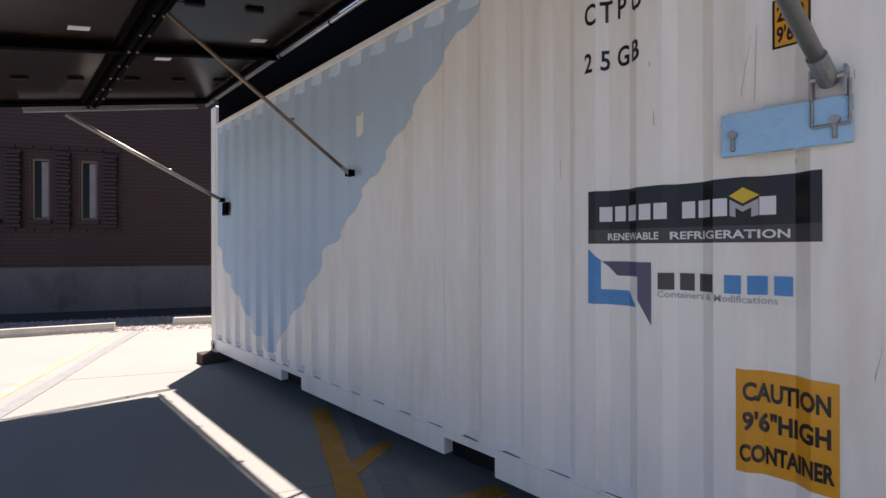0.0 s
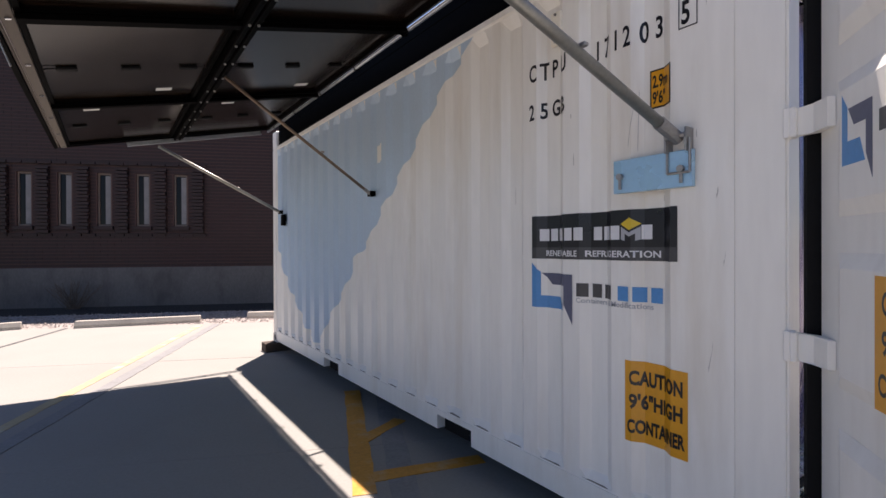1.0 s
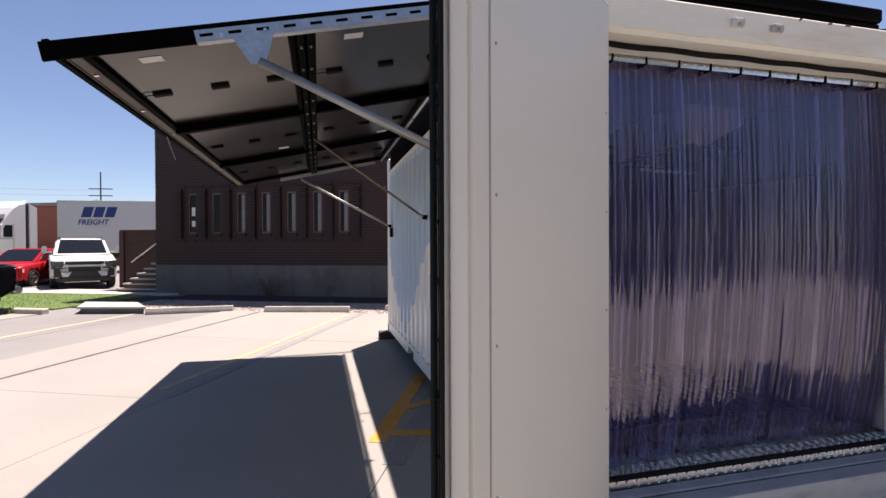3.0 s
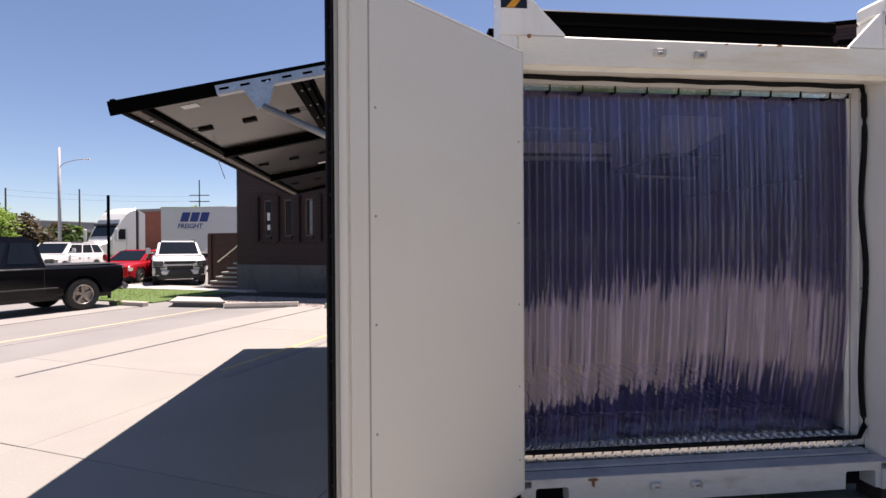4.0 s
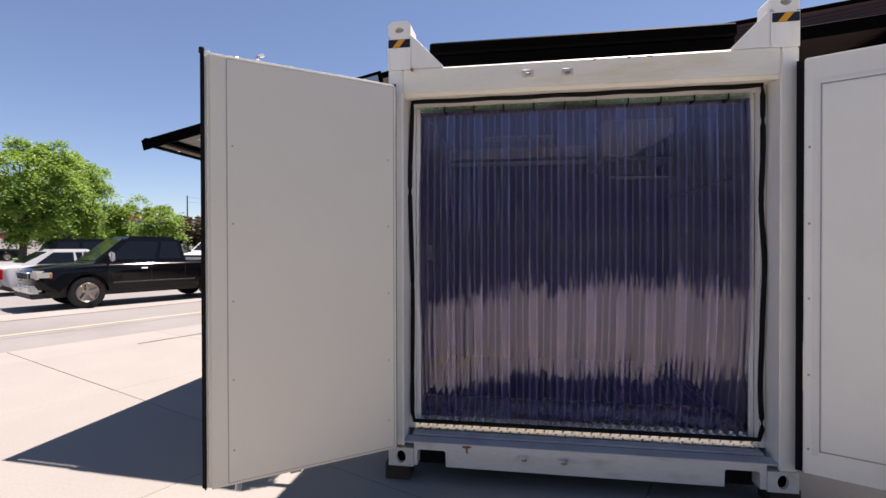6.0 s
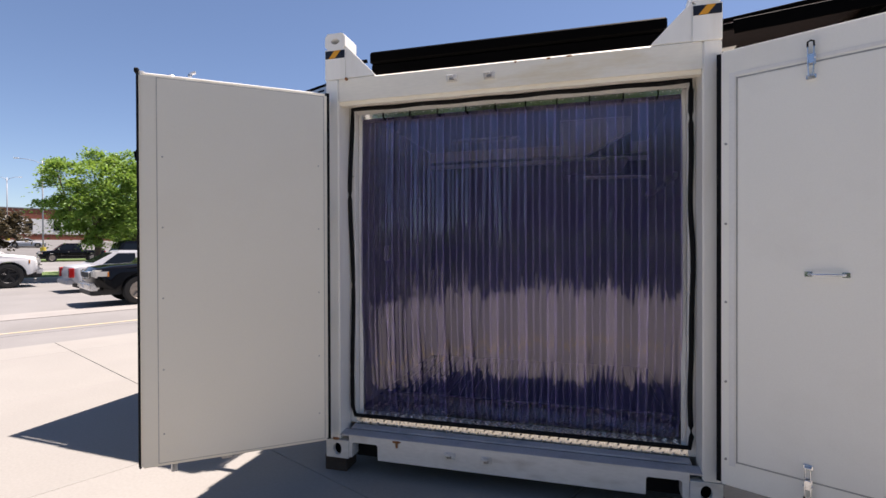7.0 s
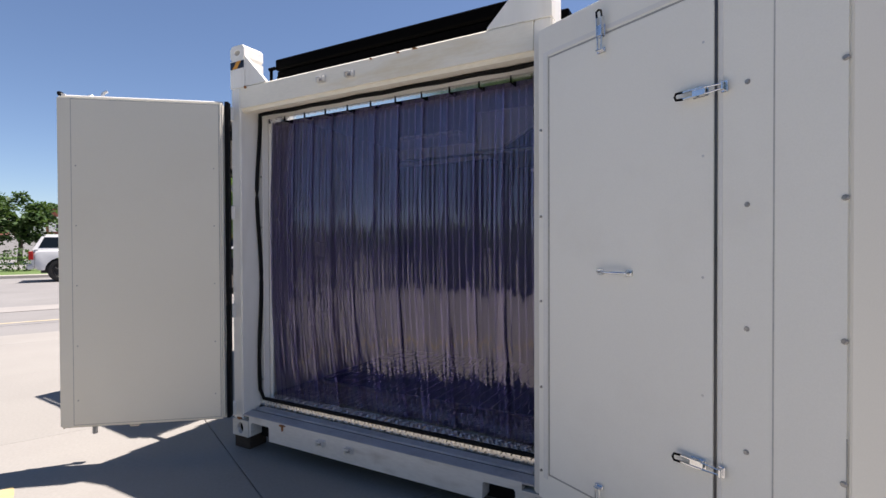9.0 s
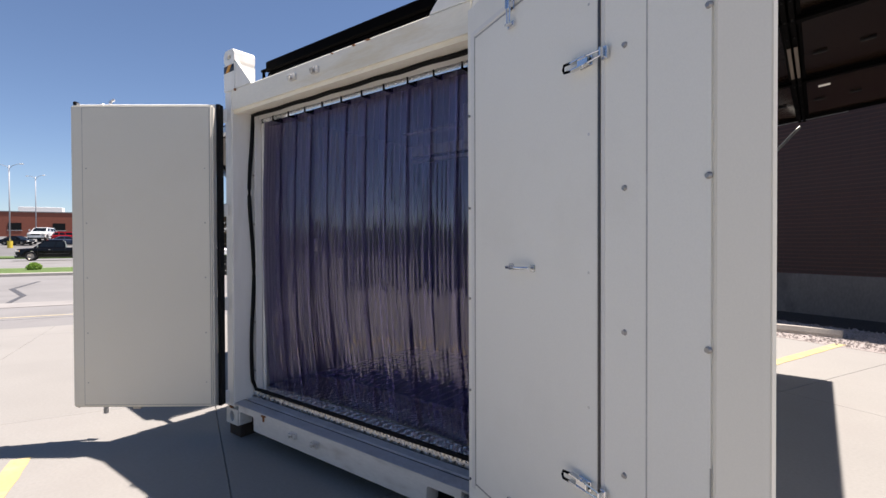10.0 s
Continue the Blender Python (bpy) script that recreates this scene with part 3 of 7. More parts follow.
# corner castings: hollow blocks with oval holes
def casting(bm, x0, x1, y0, y1, z0, z1, out):
    """out: -1 when the end with the hole faces -y, +1 when it faces +y."""
    yf = y0 if out < 0 else y1
    cx, cz = (x0 + x1) / 2, (z0 + z1) / 2
    n = 20
    ring, rim, deep = [], [], []
    yin = yf - out * 0.03
    for i in range(n):
        a = 2 * math.pi * i / n
        c, s = math.cos(a), math.sin(a)
        k = 1 / max(abs(c) / ((x1 - x0) / 2), abs(s) / ((z1 - z0) / 2))
        ring.append(bm.verts.new((cx + c * k, yf, cz + s * k)))
        rim.append(bm.verts.new((cx + c * 0.031, yf, cz + s * 0.042)))
        deep.append(bm.verts.new((cx + c * 0.031, yin, cz + s * 0.042)))
    for i in range(n):
        j = (i + 1) % n
        bm.faces.new((ring[i], ring[j], rim[j], rim[i]))
        bm.faces.new((rim[i], rim[j], deep[j], deep[i]))
    y_back = y1 if out < 0 else y0
    a, b = (min(yf, y_back), max(yf, y_back))
    fr = [bm.verts.new(c) for c in ((x0, yf, z0), (x1, yf, z0), (x1, yf, z1), (x0, yf, z1))]
    bk = [bm.verts.new(c) for c in ((x0, y_back, z0), (x1, y_back, z0), (x1, y_back, z1), (x0, y_back, z1))]
    for i in range(4):
        j = (i + 1) % 4
        bm.faces.new((fr[i], fr[j], bk[j], bk[i]))
    bm.faces.new(bk)
    return bm


for x0, x1 in ((-0.004, 0.163), (CW - 0.163, CW + 0.004)):
    for y0, y1, out in ((-0.006, 0.172, -1), (CL - 0.178, CL + 0.004, 1)):
        c = part("corner_casting", casting(bmesh.new(), x0, x1, y0, y1, CB, 0.235, out), SILL_WHITE, box_thing, "white steel corner casting")
        yf = y0 if out < 0 else y1
        xm = (x0 + x1) / 2
        # black backing paints the depth of the end hole as shade
        part("casting_hole_shade", cube(xm - 0.034, xm + 0.034, min(yf - out * 0.03, yf - out * 0.04), max(yf - out * 0.03, yf - out * 0.04), 0.125, 0.225), BLACK_METAL, c)
        # flat black disc that paints the shade of the side hole
        xf = x0 if x0 < 0 else x1
        sb = bmesh.new()
        bmesh.ops.create_cone(sb, cap_ends=True, segments=16, radius1=0.03, radius2=0.03, depth=0.003,
                              matrix=Matrix.Translation((xf, (y0 + y1) / 2, 0.175)) @ Matrix.Rotation(radians(90), 4, 'Y') @ Matrix.Diagonal((1.35, 1, 1, 1)))
        part("casting_hole_shade", sb, BLACK_METAL, c)

# lifting posts above the header, with gussets, holes and hazard strips
def lifting_post(x0, x1, mirror):
    bm = bmesh.new()
    hx, hz, r = (x0 + x1) / 2, 2.958, 0.024
    n = 16
    y0, y1 = -0.004, 0.17
    ring, rim = [], []
    for yy in (y0, y1):
        rg, rm = [], []
        for i in range(n):
            a = 2 * math.pi * i / n
            c, s = math.cos(a), math.sin(a)
            k = 1 / max(abs(c) / ((x1 - x0) / 2), abs(s) / 0.055)
            rg.append(bm.verts.new((hx + c * k, yy, hz + s * k)))
            rm.append(bm.verts.new((hx + c * r * 1.25, yy, hz + s * r * 0.85)))
        ring.append(rg)
        rim.append(rm)
        for i in range(n):
            j = (i + 1) % n
            bm.faces.new((rg[i], rg[j], rm[j], rm[i]))
    for i in range(n):
        j = (i + 1) % n
        bm.faces.new((rim[0][i], rim[0][j], rim[1][j], rim[1][i]))
        bm.faces.new((ring[0][i], ring[0][j], ring[1][j], ring[1][i]))
    box(bm, x0, x1, y0, y1, 2.70, 2.903)
    return bm


for x0, x1, sg in ((0.0, 0.15, 1), (CW - 0.15, CW, -1)):
    lp = part("lifting_post", lifting_post(x0, x1, sg), WHITE, box_thing, "white lifting post with a round eye")
    xi = x1 if sg > 0 else x0
    bm = bmesh.new()
    prism(bm, [(xi, 2.706), (xi + sg * 0.215, 2.706), (xi + sg * 0.205, 2.72), (xi + sg * 0.004, 2.925), (xi, 2.925)], 1, 0.004, 0.03, 0.002)
    part("gusset", bm, WHITE, lp)
    part("hazard_strip", cube(x0 + 0.003, x1 - 0.003, -0.0065, -0.0045, 2.842, 2.895), BLACK_INK, lp, "black and orange hazard strip")
    bm = bmesh.new()
    prism(bm, [(x0 + 0.03, 2.843), (x0 + 0.075, 2.843), (x0 + 0.118, 2.894), (x0 + 0.073, 2.894)], 1, -0.009, -0.0068)
    part("hazard_stripe", bm, ORANGE_INK, lp)
for x0, x1 in ((0.0, 0.15), (CW - 0.15, CW)):
    part("lifting_post", cube(x0, x1, CL - 0.17, CL, 2.70, 2.93, 0.006), WHITE, box_thing, "white lifting post")

# studs on header and sill, rust marks
for x, z in ((0.90, 2.628), (1.14, 2.622), (0.875, 0.215), (1.115, 0.212)):
    bm = bmesh.new()
    box(bm, x - 0.034, x + 0.034, -0.007, 0.0, z - 0.022, z + 0.022, 0.003)
    box(bm, x - 0.034, x - 0.018, -0.034, -0.007, z - 0.020, z + 0.016, 0.006, 2)
    box(bm, x + 0.016, x + 0.032, -0.030, -0.007, z - 0.020, z + 0.020, 0.006, 2)
    box(bm, x - 0.034, x + 0.008, -0.033, -0.022, z + 0.004, z + 0.016, 0.003)
    kp = part("cam_keeper", bm, SILL_WHITE, box_thing, "small chipped keeper for a lock rod")
    part("keeper_wear", cube(x - 0.017, x + 0.015, -0.021, -0.0072, z - 0.014, z + 0.003, 0.004), STEEL, kp, "bare worn steel")
for x, z, w, h in ((0.16, 2.695, 0.014, 0.012), (1.30, 2.690, 0.012, 0.005), (1.50, 2.691, 0.014, 0.005), (0.51, 0.264, 0.036, 0.007), (0.512, 0.242, 0.009, 0.028), (1.62, 2.692, 0.02, 0.004), (0.07, 0.245, 0.03, 0.01)):
    bm = bmesh.new()
    pts = []
    rg = random.Random(int(x * 1000))
    for i in range(10):
        a = 2 * math.pi * i / 10
        k = rg.uniform(0.6, 1.0)
        pts.append((x + math.cos(a) * w * k, z + math.sin(a) * h * k))
    prism(bm, pts, 1, -0.0095, 0.001)
    part("rust_mark", bm, RUST, box_thing, "rust spot")

# hinge knuckles on the front posts
for xs, sg in ((0.0, -1), (CW, 1)):
    for z in (0.31, 1.045, 1.78, 2.515):
        bm = bmesh.new()
        box(bm, min(xs - sg * 0.012, xs + sg * 0.014), max(xs - sg * 0.012, xs + sg * 0.014), -0.026, -0.0075, z - 0.05, z + 0.05, 0.004)
        box(bm, min(xs + sg * 0.001, xs + sg * 0.012), max(xs + sg * 0.001, xs + sg * 0.012), -0.0075, 0.012, z - 0.05, z + 0.05, 0.003)
        part("hinge", bm, WHITE, box_thing, "white painted hinge")

# the black door seal, a tube that sags off its seat in places
rg = random.Random(8)
pts = []
for k in range(26):
    pts.append((0.124 + (CW - 0.248) * k / 25, 0.162, 2.533 + 0.003 * math.sin(k * 1.3)))
for k in range(1, 34):
    f = k / 34
    pts.append((CW - 0.124 - 0.005 * math.sin(f * 9) - 0.003 * math.sin(f * 23), 0.150 - 0.012 * math.sin(f * 14), 2.533 - 2.165 * f))
for k in range(26):
    pts.append((CW - 0.13 - (CW - 0.26) * k / 25, 0.172, 0.352))
for k in range(1, 34):
    f = k / 34
    pts.append((0.122 + 0.004 * math.sin(f * 7) - 0.006 * math.exp(-((f - 0.78) / 0.15) ** 2), 0.148 - 0.014 * math.sin(f * 11), 0.362 + 2.165 * f))
part("door_seal", sweep(bmesh.new(), pts, 0.0148, 8, True), BLACK_RUBBER, box_thing, "sagging black rubber door seal", True)


# ---- writing and stickers on the long side, following its corrugations ----
def fade(z):
    """The pressing runs out towards the rails."""
    return max(0.0, min(1.0, (z - 0.275) / 0.043, (2.666 - z) / 0.066))


def cling(bm, lift):
    """Lays a mesh in the x z plane, drawn from (0, 0) to the right, onto the wall: its x runs towards -y."""
    for k in KNOTS:
        bmesh.ops.bisect_plane(bm, geom=list(bm.verts) + list(bm.edges) + list(bm.faces), plane_co=(0, k, 0), plane_no=(0, 1, 0))
    zs = [v.co.z for v in bm.verts]
    for k in (0.275, 0.318, 2.60, 2.666):
        if min(zs) < k < max(zs):
            bmesh.ops.bisect_plane(bm, geom=list(bm.verts) + list(bm.edges) + list(bm.faces), plane_co=(0, 0, k), plane_no=(0, 0, 1))
    for v in bm.verts:
        v.co.x = 0.004 + dent(v.co.y) * fade(v.co.z) - lift
    return bm


def decal(name, bm, y, z, material, parent, lift, label=""):
    """bm lies in the x z plane; its origin comes to (y, z) of the wall."""
    for v in bm.verts:
        v.co = Vector((0, y - v.co.x, z + v.co.z))
    cling(bm, lift)
    return part(name, bm, material, parent, label)


def flat(pts):
    bm = bmesh.new()
    bm.faces.new([bm.verts.new((p[0], 0, p[1])) for p in pts])
    return bm


def bars(rects):
    bm = bmesh.new()
    for x, z, w, h in rects:
        bm.faces.new([bm.verts.new(c) for c in ((x, 0, z), (x + w, 0, z), (x + w, 0, z + h), (x, 0, z + h))])
    return bm


# pale blue painted patch
outline = [(1.67, 2.668), (1.78, 2.60), (1.95, 2.50), (2.04, 2.435), (2.20, 2.31), (2.33, 2.18), (2.44, 2.09), (2.55, 1.99), (2.70, 1.87), (2.78, 1.79), (2.92, 1.70), (3.0, 1.62),
           (3.14, 1.46), (3.27, 1.36), (3.45, 1.29), (3.56, 1.12), (3.70, 0.97), (3.92, 0.78), (4.1, 0.66), (4.22, 0.50), (4.40, 0.34), (4.52, 0.34), (4.62, 0.44), (4.80, 0.46),
           (5.0, 0.62), (5.12, 0.72), (5.2, 0.75), (5.42, 0.90), (5.65, 1.10), (5.86, 1.34), (5.86, 2.668)]
g = bmesh.new()
g.faces.new([g.verts.new((-p[0], 0, p[1])) for p in outline])
patch = decal("blue_graphic", g, 0.0, 0.0, SKYBLUE, box_thing, 0.0022, "pale blue painted patch with a ragged edge")
g = bars([(-3.03, 2.09, 0.14, 0.145)])
decal("bare_patch", g, 0.0, 0.0, WHITE, patch, 0.0034, "white rectangle left bare in the blue")

sign = decal("banner", bars([(0, 0, 0.797, 0.222)]), 1.177, 1.314, BLACK_INK, box_thing, 0.0025, "black sponsor banner with a grey lower band")
decal("banner_band", bars([(0, 0, 0.797, 0.058)]), 1.177, 1.3145, GREY_INK, sign, 0.0032)
# heading drawn as plain blocks, one for each character
cw, gap, x = 0.046, 0.012, 0.047
blocks = []
for k in range(5):
    blocks.append((x, 0.092, cw, 0.062))
    x += cw + gap
x += 0.035
for k in range(5):
    if k != 3:
        blocks.append((x, 0.092, cw if k != 3 else 0.06, 0.062))
        x += cw + gap
    else:
        mx = x
        x += 0.066 + gap
for q in blocks:
    decal("heading_block", bars([q]), 1.177, 1.314, WHITE_INK, sign, 0.0034, "plain white block of the heading")
decal("emblem", flat([(mx - 0.006, 0.160), (mx + 0.036, 0.187), (mx + 0.078, 0.160), (mx + 0.036, 0.132)]), 1.177, 1.314, YELLOW_INK, sign, 0.0034, "golden diamond")
decal("emblem", flat([(mx - 0.004, 0.092), (mx + 0.014, 0.086), (mx + 0.014, 0.118), (mx + 0.036, 0.104), (mx + 0.058, 0.118), (mx + 0.058, 0.086), (mx + 0.076, 0.092), (mx + 0.076, 0.148), (mx + 0.036, 0.122), (mx - 0.004, 0.148)]),
      1.177, 1.314, SILVER_INK, sign, 0.0036, "silver chevron")
for body, y in (("RENEWABLE", 1.105), ("REFRIGERATION", 0.846)):
    t_ = letters(body, 0.040, 0.0009)
    w = max(v.co.x for v in t_.verts)
    for v in t_.verts:
        v.co.x *= (0.226 if body[2] == "N" else 0.378) / w
    decal("banner_text", t_, y, 1.329, WHITE_INK, sign, 0.0040, "white capital lettering")

# second logo: two interlocked angles, heading blocks and a line of small writing
logo = decal("logo_angle", flat([(0, 0), (0, 0.232), (0.052, 0.185), (0.052, 0.062), (0.165, 0.062), (0.205, 0.0)]), 1.178, 1.06, BLUE_INK, box_thing, 0.0025, "blue angle of a logo")
decal("logo_angle", flat([(0.055, 0.18), (0.27, 0.18), (0.27, -0.065), (0.215, 0.03), (0.215, 0.122), (0.115, 0.122)]), 1.178, 1.06, SLATE_INK, logo, 0.0028, "slate angle of the logo")
for k, (x, m_) in enumerate(((0.295, 0), (0.365, 0), (0.435, 0), (0.525, 1), (0.595, 1), (0.665, 1))):
    decal("logo_block", bars([(x, 0.077, 0.052, 0.064)]), 1.178, 1.06, GREY_INK if not m_ else BLUE_INK, logo, 0.0027)
decal("logo_text", letters("Containers & Modifications", 0.034, 0.0004, wide=1.02), 0.885, 1.108, SILVER_INK, logo, 0.0030, "small grey lettering")

caut = decal("caution_sticker", bars([(0, 0, 0.278, 0.348)]), 0.617, 0.535, ORANGE_INK, box_thing, 0.0025, "orange warning sticker, a little wrinkled")
for body, z, size in (("CAUTION", 0.247, 0.083), ("9'6\"HIGH", 0.146, 0.083), ("CONTAINER", 0.040, 0.078)):
    t_ = letters(body, size, 0.0032)
    w = max(v.co.x for v in t_.verts)
    k = 0.238 / w if body != "CONTAINER" else 0.256 / w
    for v in t_.verts:
        v.co.x = v.co.x * k + (0.278 - w * k) / 2
    decal("caution_text", t_, 0.617, 0.535 + z, BLACK_INK, caut, 0.0040, "black warning words")

hs = decal("height_sticker", bars([(0, 0, 0.109, 0.162)]), 0.517, 1.952, BLACK_INK, box_thing, 0.0022, "small orange height sticker with a black rim")
decal("height_face", bars([(0.007, 0.007, 0.095, 0.148)]), 0.517, 1.952, ORANGE_INK, hs, 0.0032)
for body, z in (("2.9m", 0.088), ("9'6\"", 0.020)):
    t_ = letters(body, 0.07, 0.0022, wide=0.56)
    decal("height_text", t_, 0.505, 1.952 + z, BLACK_INK, hs, 0.0042)

for body, y, z, size, wide in (("CTPU", 1.195, 2.245, 0.125, 0.62), ("171203", 0.80, 2.245, 0.125, 0.62), ("25GB", 1.195, 2.045, 0.115, 0.66)):
    x = 0.0
    for ch in body:
        t_ = letters(ch, size, 0.0022, wide=wide)
        decal("stencilled_character", t_, y - x, z, BLACK_INK, box_thing, 0.0024, "black stencilled character")
        x += 0.066 if ch not in "1" else 0.054
decal("stencilled_character", letters("5", 0.125, 0.0030, wide=0.62), 0.365, 2.245, BLACK_INK, box_thing, 0.0024, "black check digit")
fr_ = bars([(0, 0, 0.075, 0.005), (0, 0.128, 0.075, 0.005), (0, 0.005, 0.004, 0.123), (0.071, 0.005, 0.004, 0.123)])
decal("check_frame", fr_, 0.374, 2.226, BLACK_INK, box_thing, 0.0028, "thin black box round the check digit")
# streaks and scuffs of dirt
rg = random.Random(12)
for k in range(9):
    y = rg.choice((0.45, 0.55, 0.62, 0.3, 0.22, 0.9, 1.3, 0.12)) + rg.uniform(-0.04, 0.04)
    z = rg.uniform(0.8, 2.3)
    h = rg.uniform(0.02, 0.12)
    w = rg.uniform(0.0015, 0.0035)
    decal("scuff", flat([(0, 0), (w, h * 0.1), (w * 0.8, h * 0.7), (w * 0.3, h), (-w * 0.5, h * 0.6)]), y, z, surf("grey_scuff", (0.52, 0.50, 0.47), 0.7, var=0.2) if k == 0 else bpy.data.materials["grey_scuff"], box_thing, 0.0018, "grey scuff")
for y0, z0, y1, z1 in ((0.60, 1.80, 0.575, 2.02), (0.565, 1.78, 0.56, 2.05), (0.26, 0.9, 0.245, 1.02), (0.205, 1.3, 0.20, 1.36), (0.23, 1.55, 0.225, 1.60)):
    w = 0.0011
    decal("scratch", flat([(-y0, z0), (-y0 + w, z0 + 0.01), (-y1 + w, z1 - 0.02), (-y1, z1), (-y1 - w, z1 - 0.03), (-y0 - w, z0 + 0.02)]), 0.0, 0.0, bpy.data.materials["grey_scuff"], box_thing, 0.0019, "long grey scratch")
# dark slivers paint the shade, and some dirt, at each dent's foot
yk = Y0
while yk < Y1 - 0.2:
    a, b = yk + 0.42 * PITCH, yk + 0.95 * PITCH
    rz = random.Random(int(yk * 100))
    decal("ledge_shade", flat([(-b, 0.2795), (-b + 0.02, 0.277), (-a - 0.02, 0.2765), (-a, 0.279), (-a - 0.02, 0.281 + rz.uniform(0, 0.002)), (-b + 0.05, 0.2805 + rz.uniform(0, 0.006))]), 0.0, 0.0, LEDGE_SHADE, box_thing, 0.0019, "painted shade with some grime on the ledge")
    yk += PITCH
# vent and data plate under the top rail
bm = cube(-0.012, 0.012, 0.965, 1.03, 2.38, 2.545, 0.004)
vent = part("vent", bm, CREAM, box_thing, "small cream ventilator plate")
for z in (2.395, 2.53):
    part("vent_bolt", rod(bmesh.new(), (-0.012, 0.998, z), (-0.018, 0.998, z), 0.007, 8), STEEL, vent)

# pale blue steel plate with two latches, at the foot of the near strut
pl = part("strut_plate", cube(-0.028, -0.004, 0.305, 0.652, 1.605, 1.747, 0.002), BLUE_FILM, box_thing, "steel plate under pale blue film")
for y in (0.615, 0.345):
    b = bmesh.new()
    rod(b, (-0.03, y, 1.675), (-0.045, y, 1.675), 0.014, 10)
    box(b, -0.04, -0.03, y - 0.006, y + 0.006, 1.62, 1.675, 0.002)
    part("plate_latch", b, STEEL, pl, "small steel latch")
bm = bmesh.new()
for a, b in (((-0.036, 0.31, 1.66), (-0.036, 0.31, 1.79)), ((-0.036, 0.40, 1.66), (-0.036, 0.40, 1.79)), ((-0.036, 0.31, 1.66), (-0.036, 0.40, 1.66))):
    rod(bm, a, b, 0.005, 8)
part("plate_bail", bm, STEEL, pl)
part("far_strut_plate", cube(-0.03, 0.0, 5.47, 5.60, 1.66, 1.80, 0.003), BLACK_METAL, box_thing, "dark bracket plate")

# timber blocks under the corners
for k, (x0, x1, y0, y1) in enumerate(((-0.04, 0.125, 0.04, 0.20), (CW - 0.125, CW + 0.04, 0.04, 0.2), (-0.16, 0.2, 5.86, 6.06), (CW - 0.2, CW + 0.16, 5.86, 6.06))):
    tagged(part("timber_block", cube(x0, x1, y0, y1, 0.0, CB, 0.006), WOOD), "old dark timber block under the container corner", "timber block", "blocks under the container")


# ---- container doors ----
def leaf(name, hinge, d, n, label):
    """A leaf as an Empty at its hinge; local x along the leaf, y towards the inner face."""
    d = Vector((*d, 0)).normalized()
    n = Vector((*n, 0)).normalized()
    m = Matrix(((d.x, n.x, 0, hinge[0]), (d.y, n.y, 0, hinge[1]), (0, 0, 1, 0), (0, 0, 0, 1)))
    e = thing(name, None, label, "container door")
    return e, m


def put(name, bm, m, material, parent, label="", smooth=False):
    """A part whose mesh is drawn in the leaf's own axes."""
    bm.transform(m)
    return part(name, bm, material, parent, label, smooth)


# the door on the camera's first side
LD, LM = leaf("door_1", (0, 0), (-0.7838, -0.6207), (0.6207, -0.7838), "white insulated container door, swung wide open")
put("outer_skin", cube(0.035, 1.083, 0.078, 0.088, 0.27, 2.585, 0.003), LM, WHITE, LD, "white steel outer skin")
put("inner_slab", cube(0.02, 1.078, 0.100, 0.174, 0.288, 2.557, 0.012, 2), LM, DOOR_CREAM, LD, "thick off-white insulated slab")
put("corner_cap", cube(1.086, 1.112, 0.058, 0.102, 2.577, 2.606, 0.006), LM, BLACK_RUBBER, LD, "black rubber cap at the upper corner")
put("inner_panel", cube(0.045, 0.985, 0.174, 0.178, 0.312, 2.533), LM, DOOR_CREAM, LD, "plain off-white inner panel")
bm = bmesh.new()
for a, b, c, d_ in ((0.040, 0.0452, 0.307, 2.538), (0.9848, 0.99, 0.307, 2.538)):
    box(bm, a, b, 0.1742, 0.1765, c, d_)
box(bm, 0.0452, 0.9848, 0.1742, 0.1765, 0.307, 0.312)
box(bm, 0.0452, 0.9848, 0.1742, 0.1765, 2.533, 2.538)
put("panel_joint", bm, LM, LINE_GREY, LD, "fine grey joint line")
put("hinge_seal", cube(-0.006, 0.0195, 0.045, 0.112, 0.275, 2.58), LM, BLACK_RUBBER, LD, "black rubber seal along the hinge side")
put("door_core", cube(0.036, 1.058, 0.0882, 0.0998, 0.28, 2.575), LM, DOOR_TRIM, LD)
put("bright_strip", cube(1.0832, 1.0875, 0.0755, 0.0876, 0.27, 2.585), LM, CHROME, LD, "bright metal strip between the seal lips")
sl = put("edge_strip", cube(1.060, 1.087, 0.0885, 0.094, 0.27, 2.59, 0.001), LM, DOOR_TRIM, LD)
for n0, n1, s1 in ((0.062, 0.075, 1.106), (0.088, 0.100, 1.098)):
    put("edge_seal", cube(1.0845 if n0 < 0.08 else 1.0875, s1, n0, n1, 0.262, 2.60, 0.003), LM, BLACK_RUBBER, LD, "black rubber lip along the free edge")
for k in range(15):
    z = 0.36 + k * 0.155
    put("seal_tie", cube(1.0835, 1.0985, 0.0752, 0.0878, z - 0.006, z + 0.006, 0.002), LM, BLACK_RUBBER, sl)
for s in (0.078, 0.960):
    for k in range(5):
        z = (0.477, 0.85, 1.264, 1.674, 2.082)[k]
        put("rivet", rod(bmesh.new(), (s, 0.176, z), (s, 0.181, z), 0.0065, 10, 0.004), LM, LINE_GREY, LD, "small grey rivet")
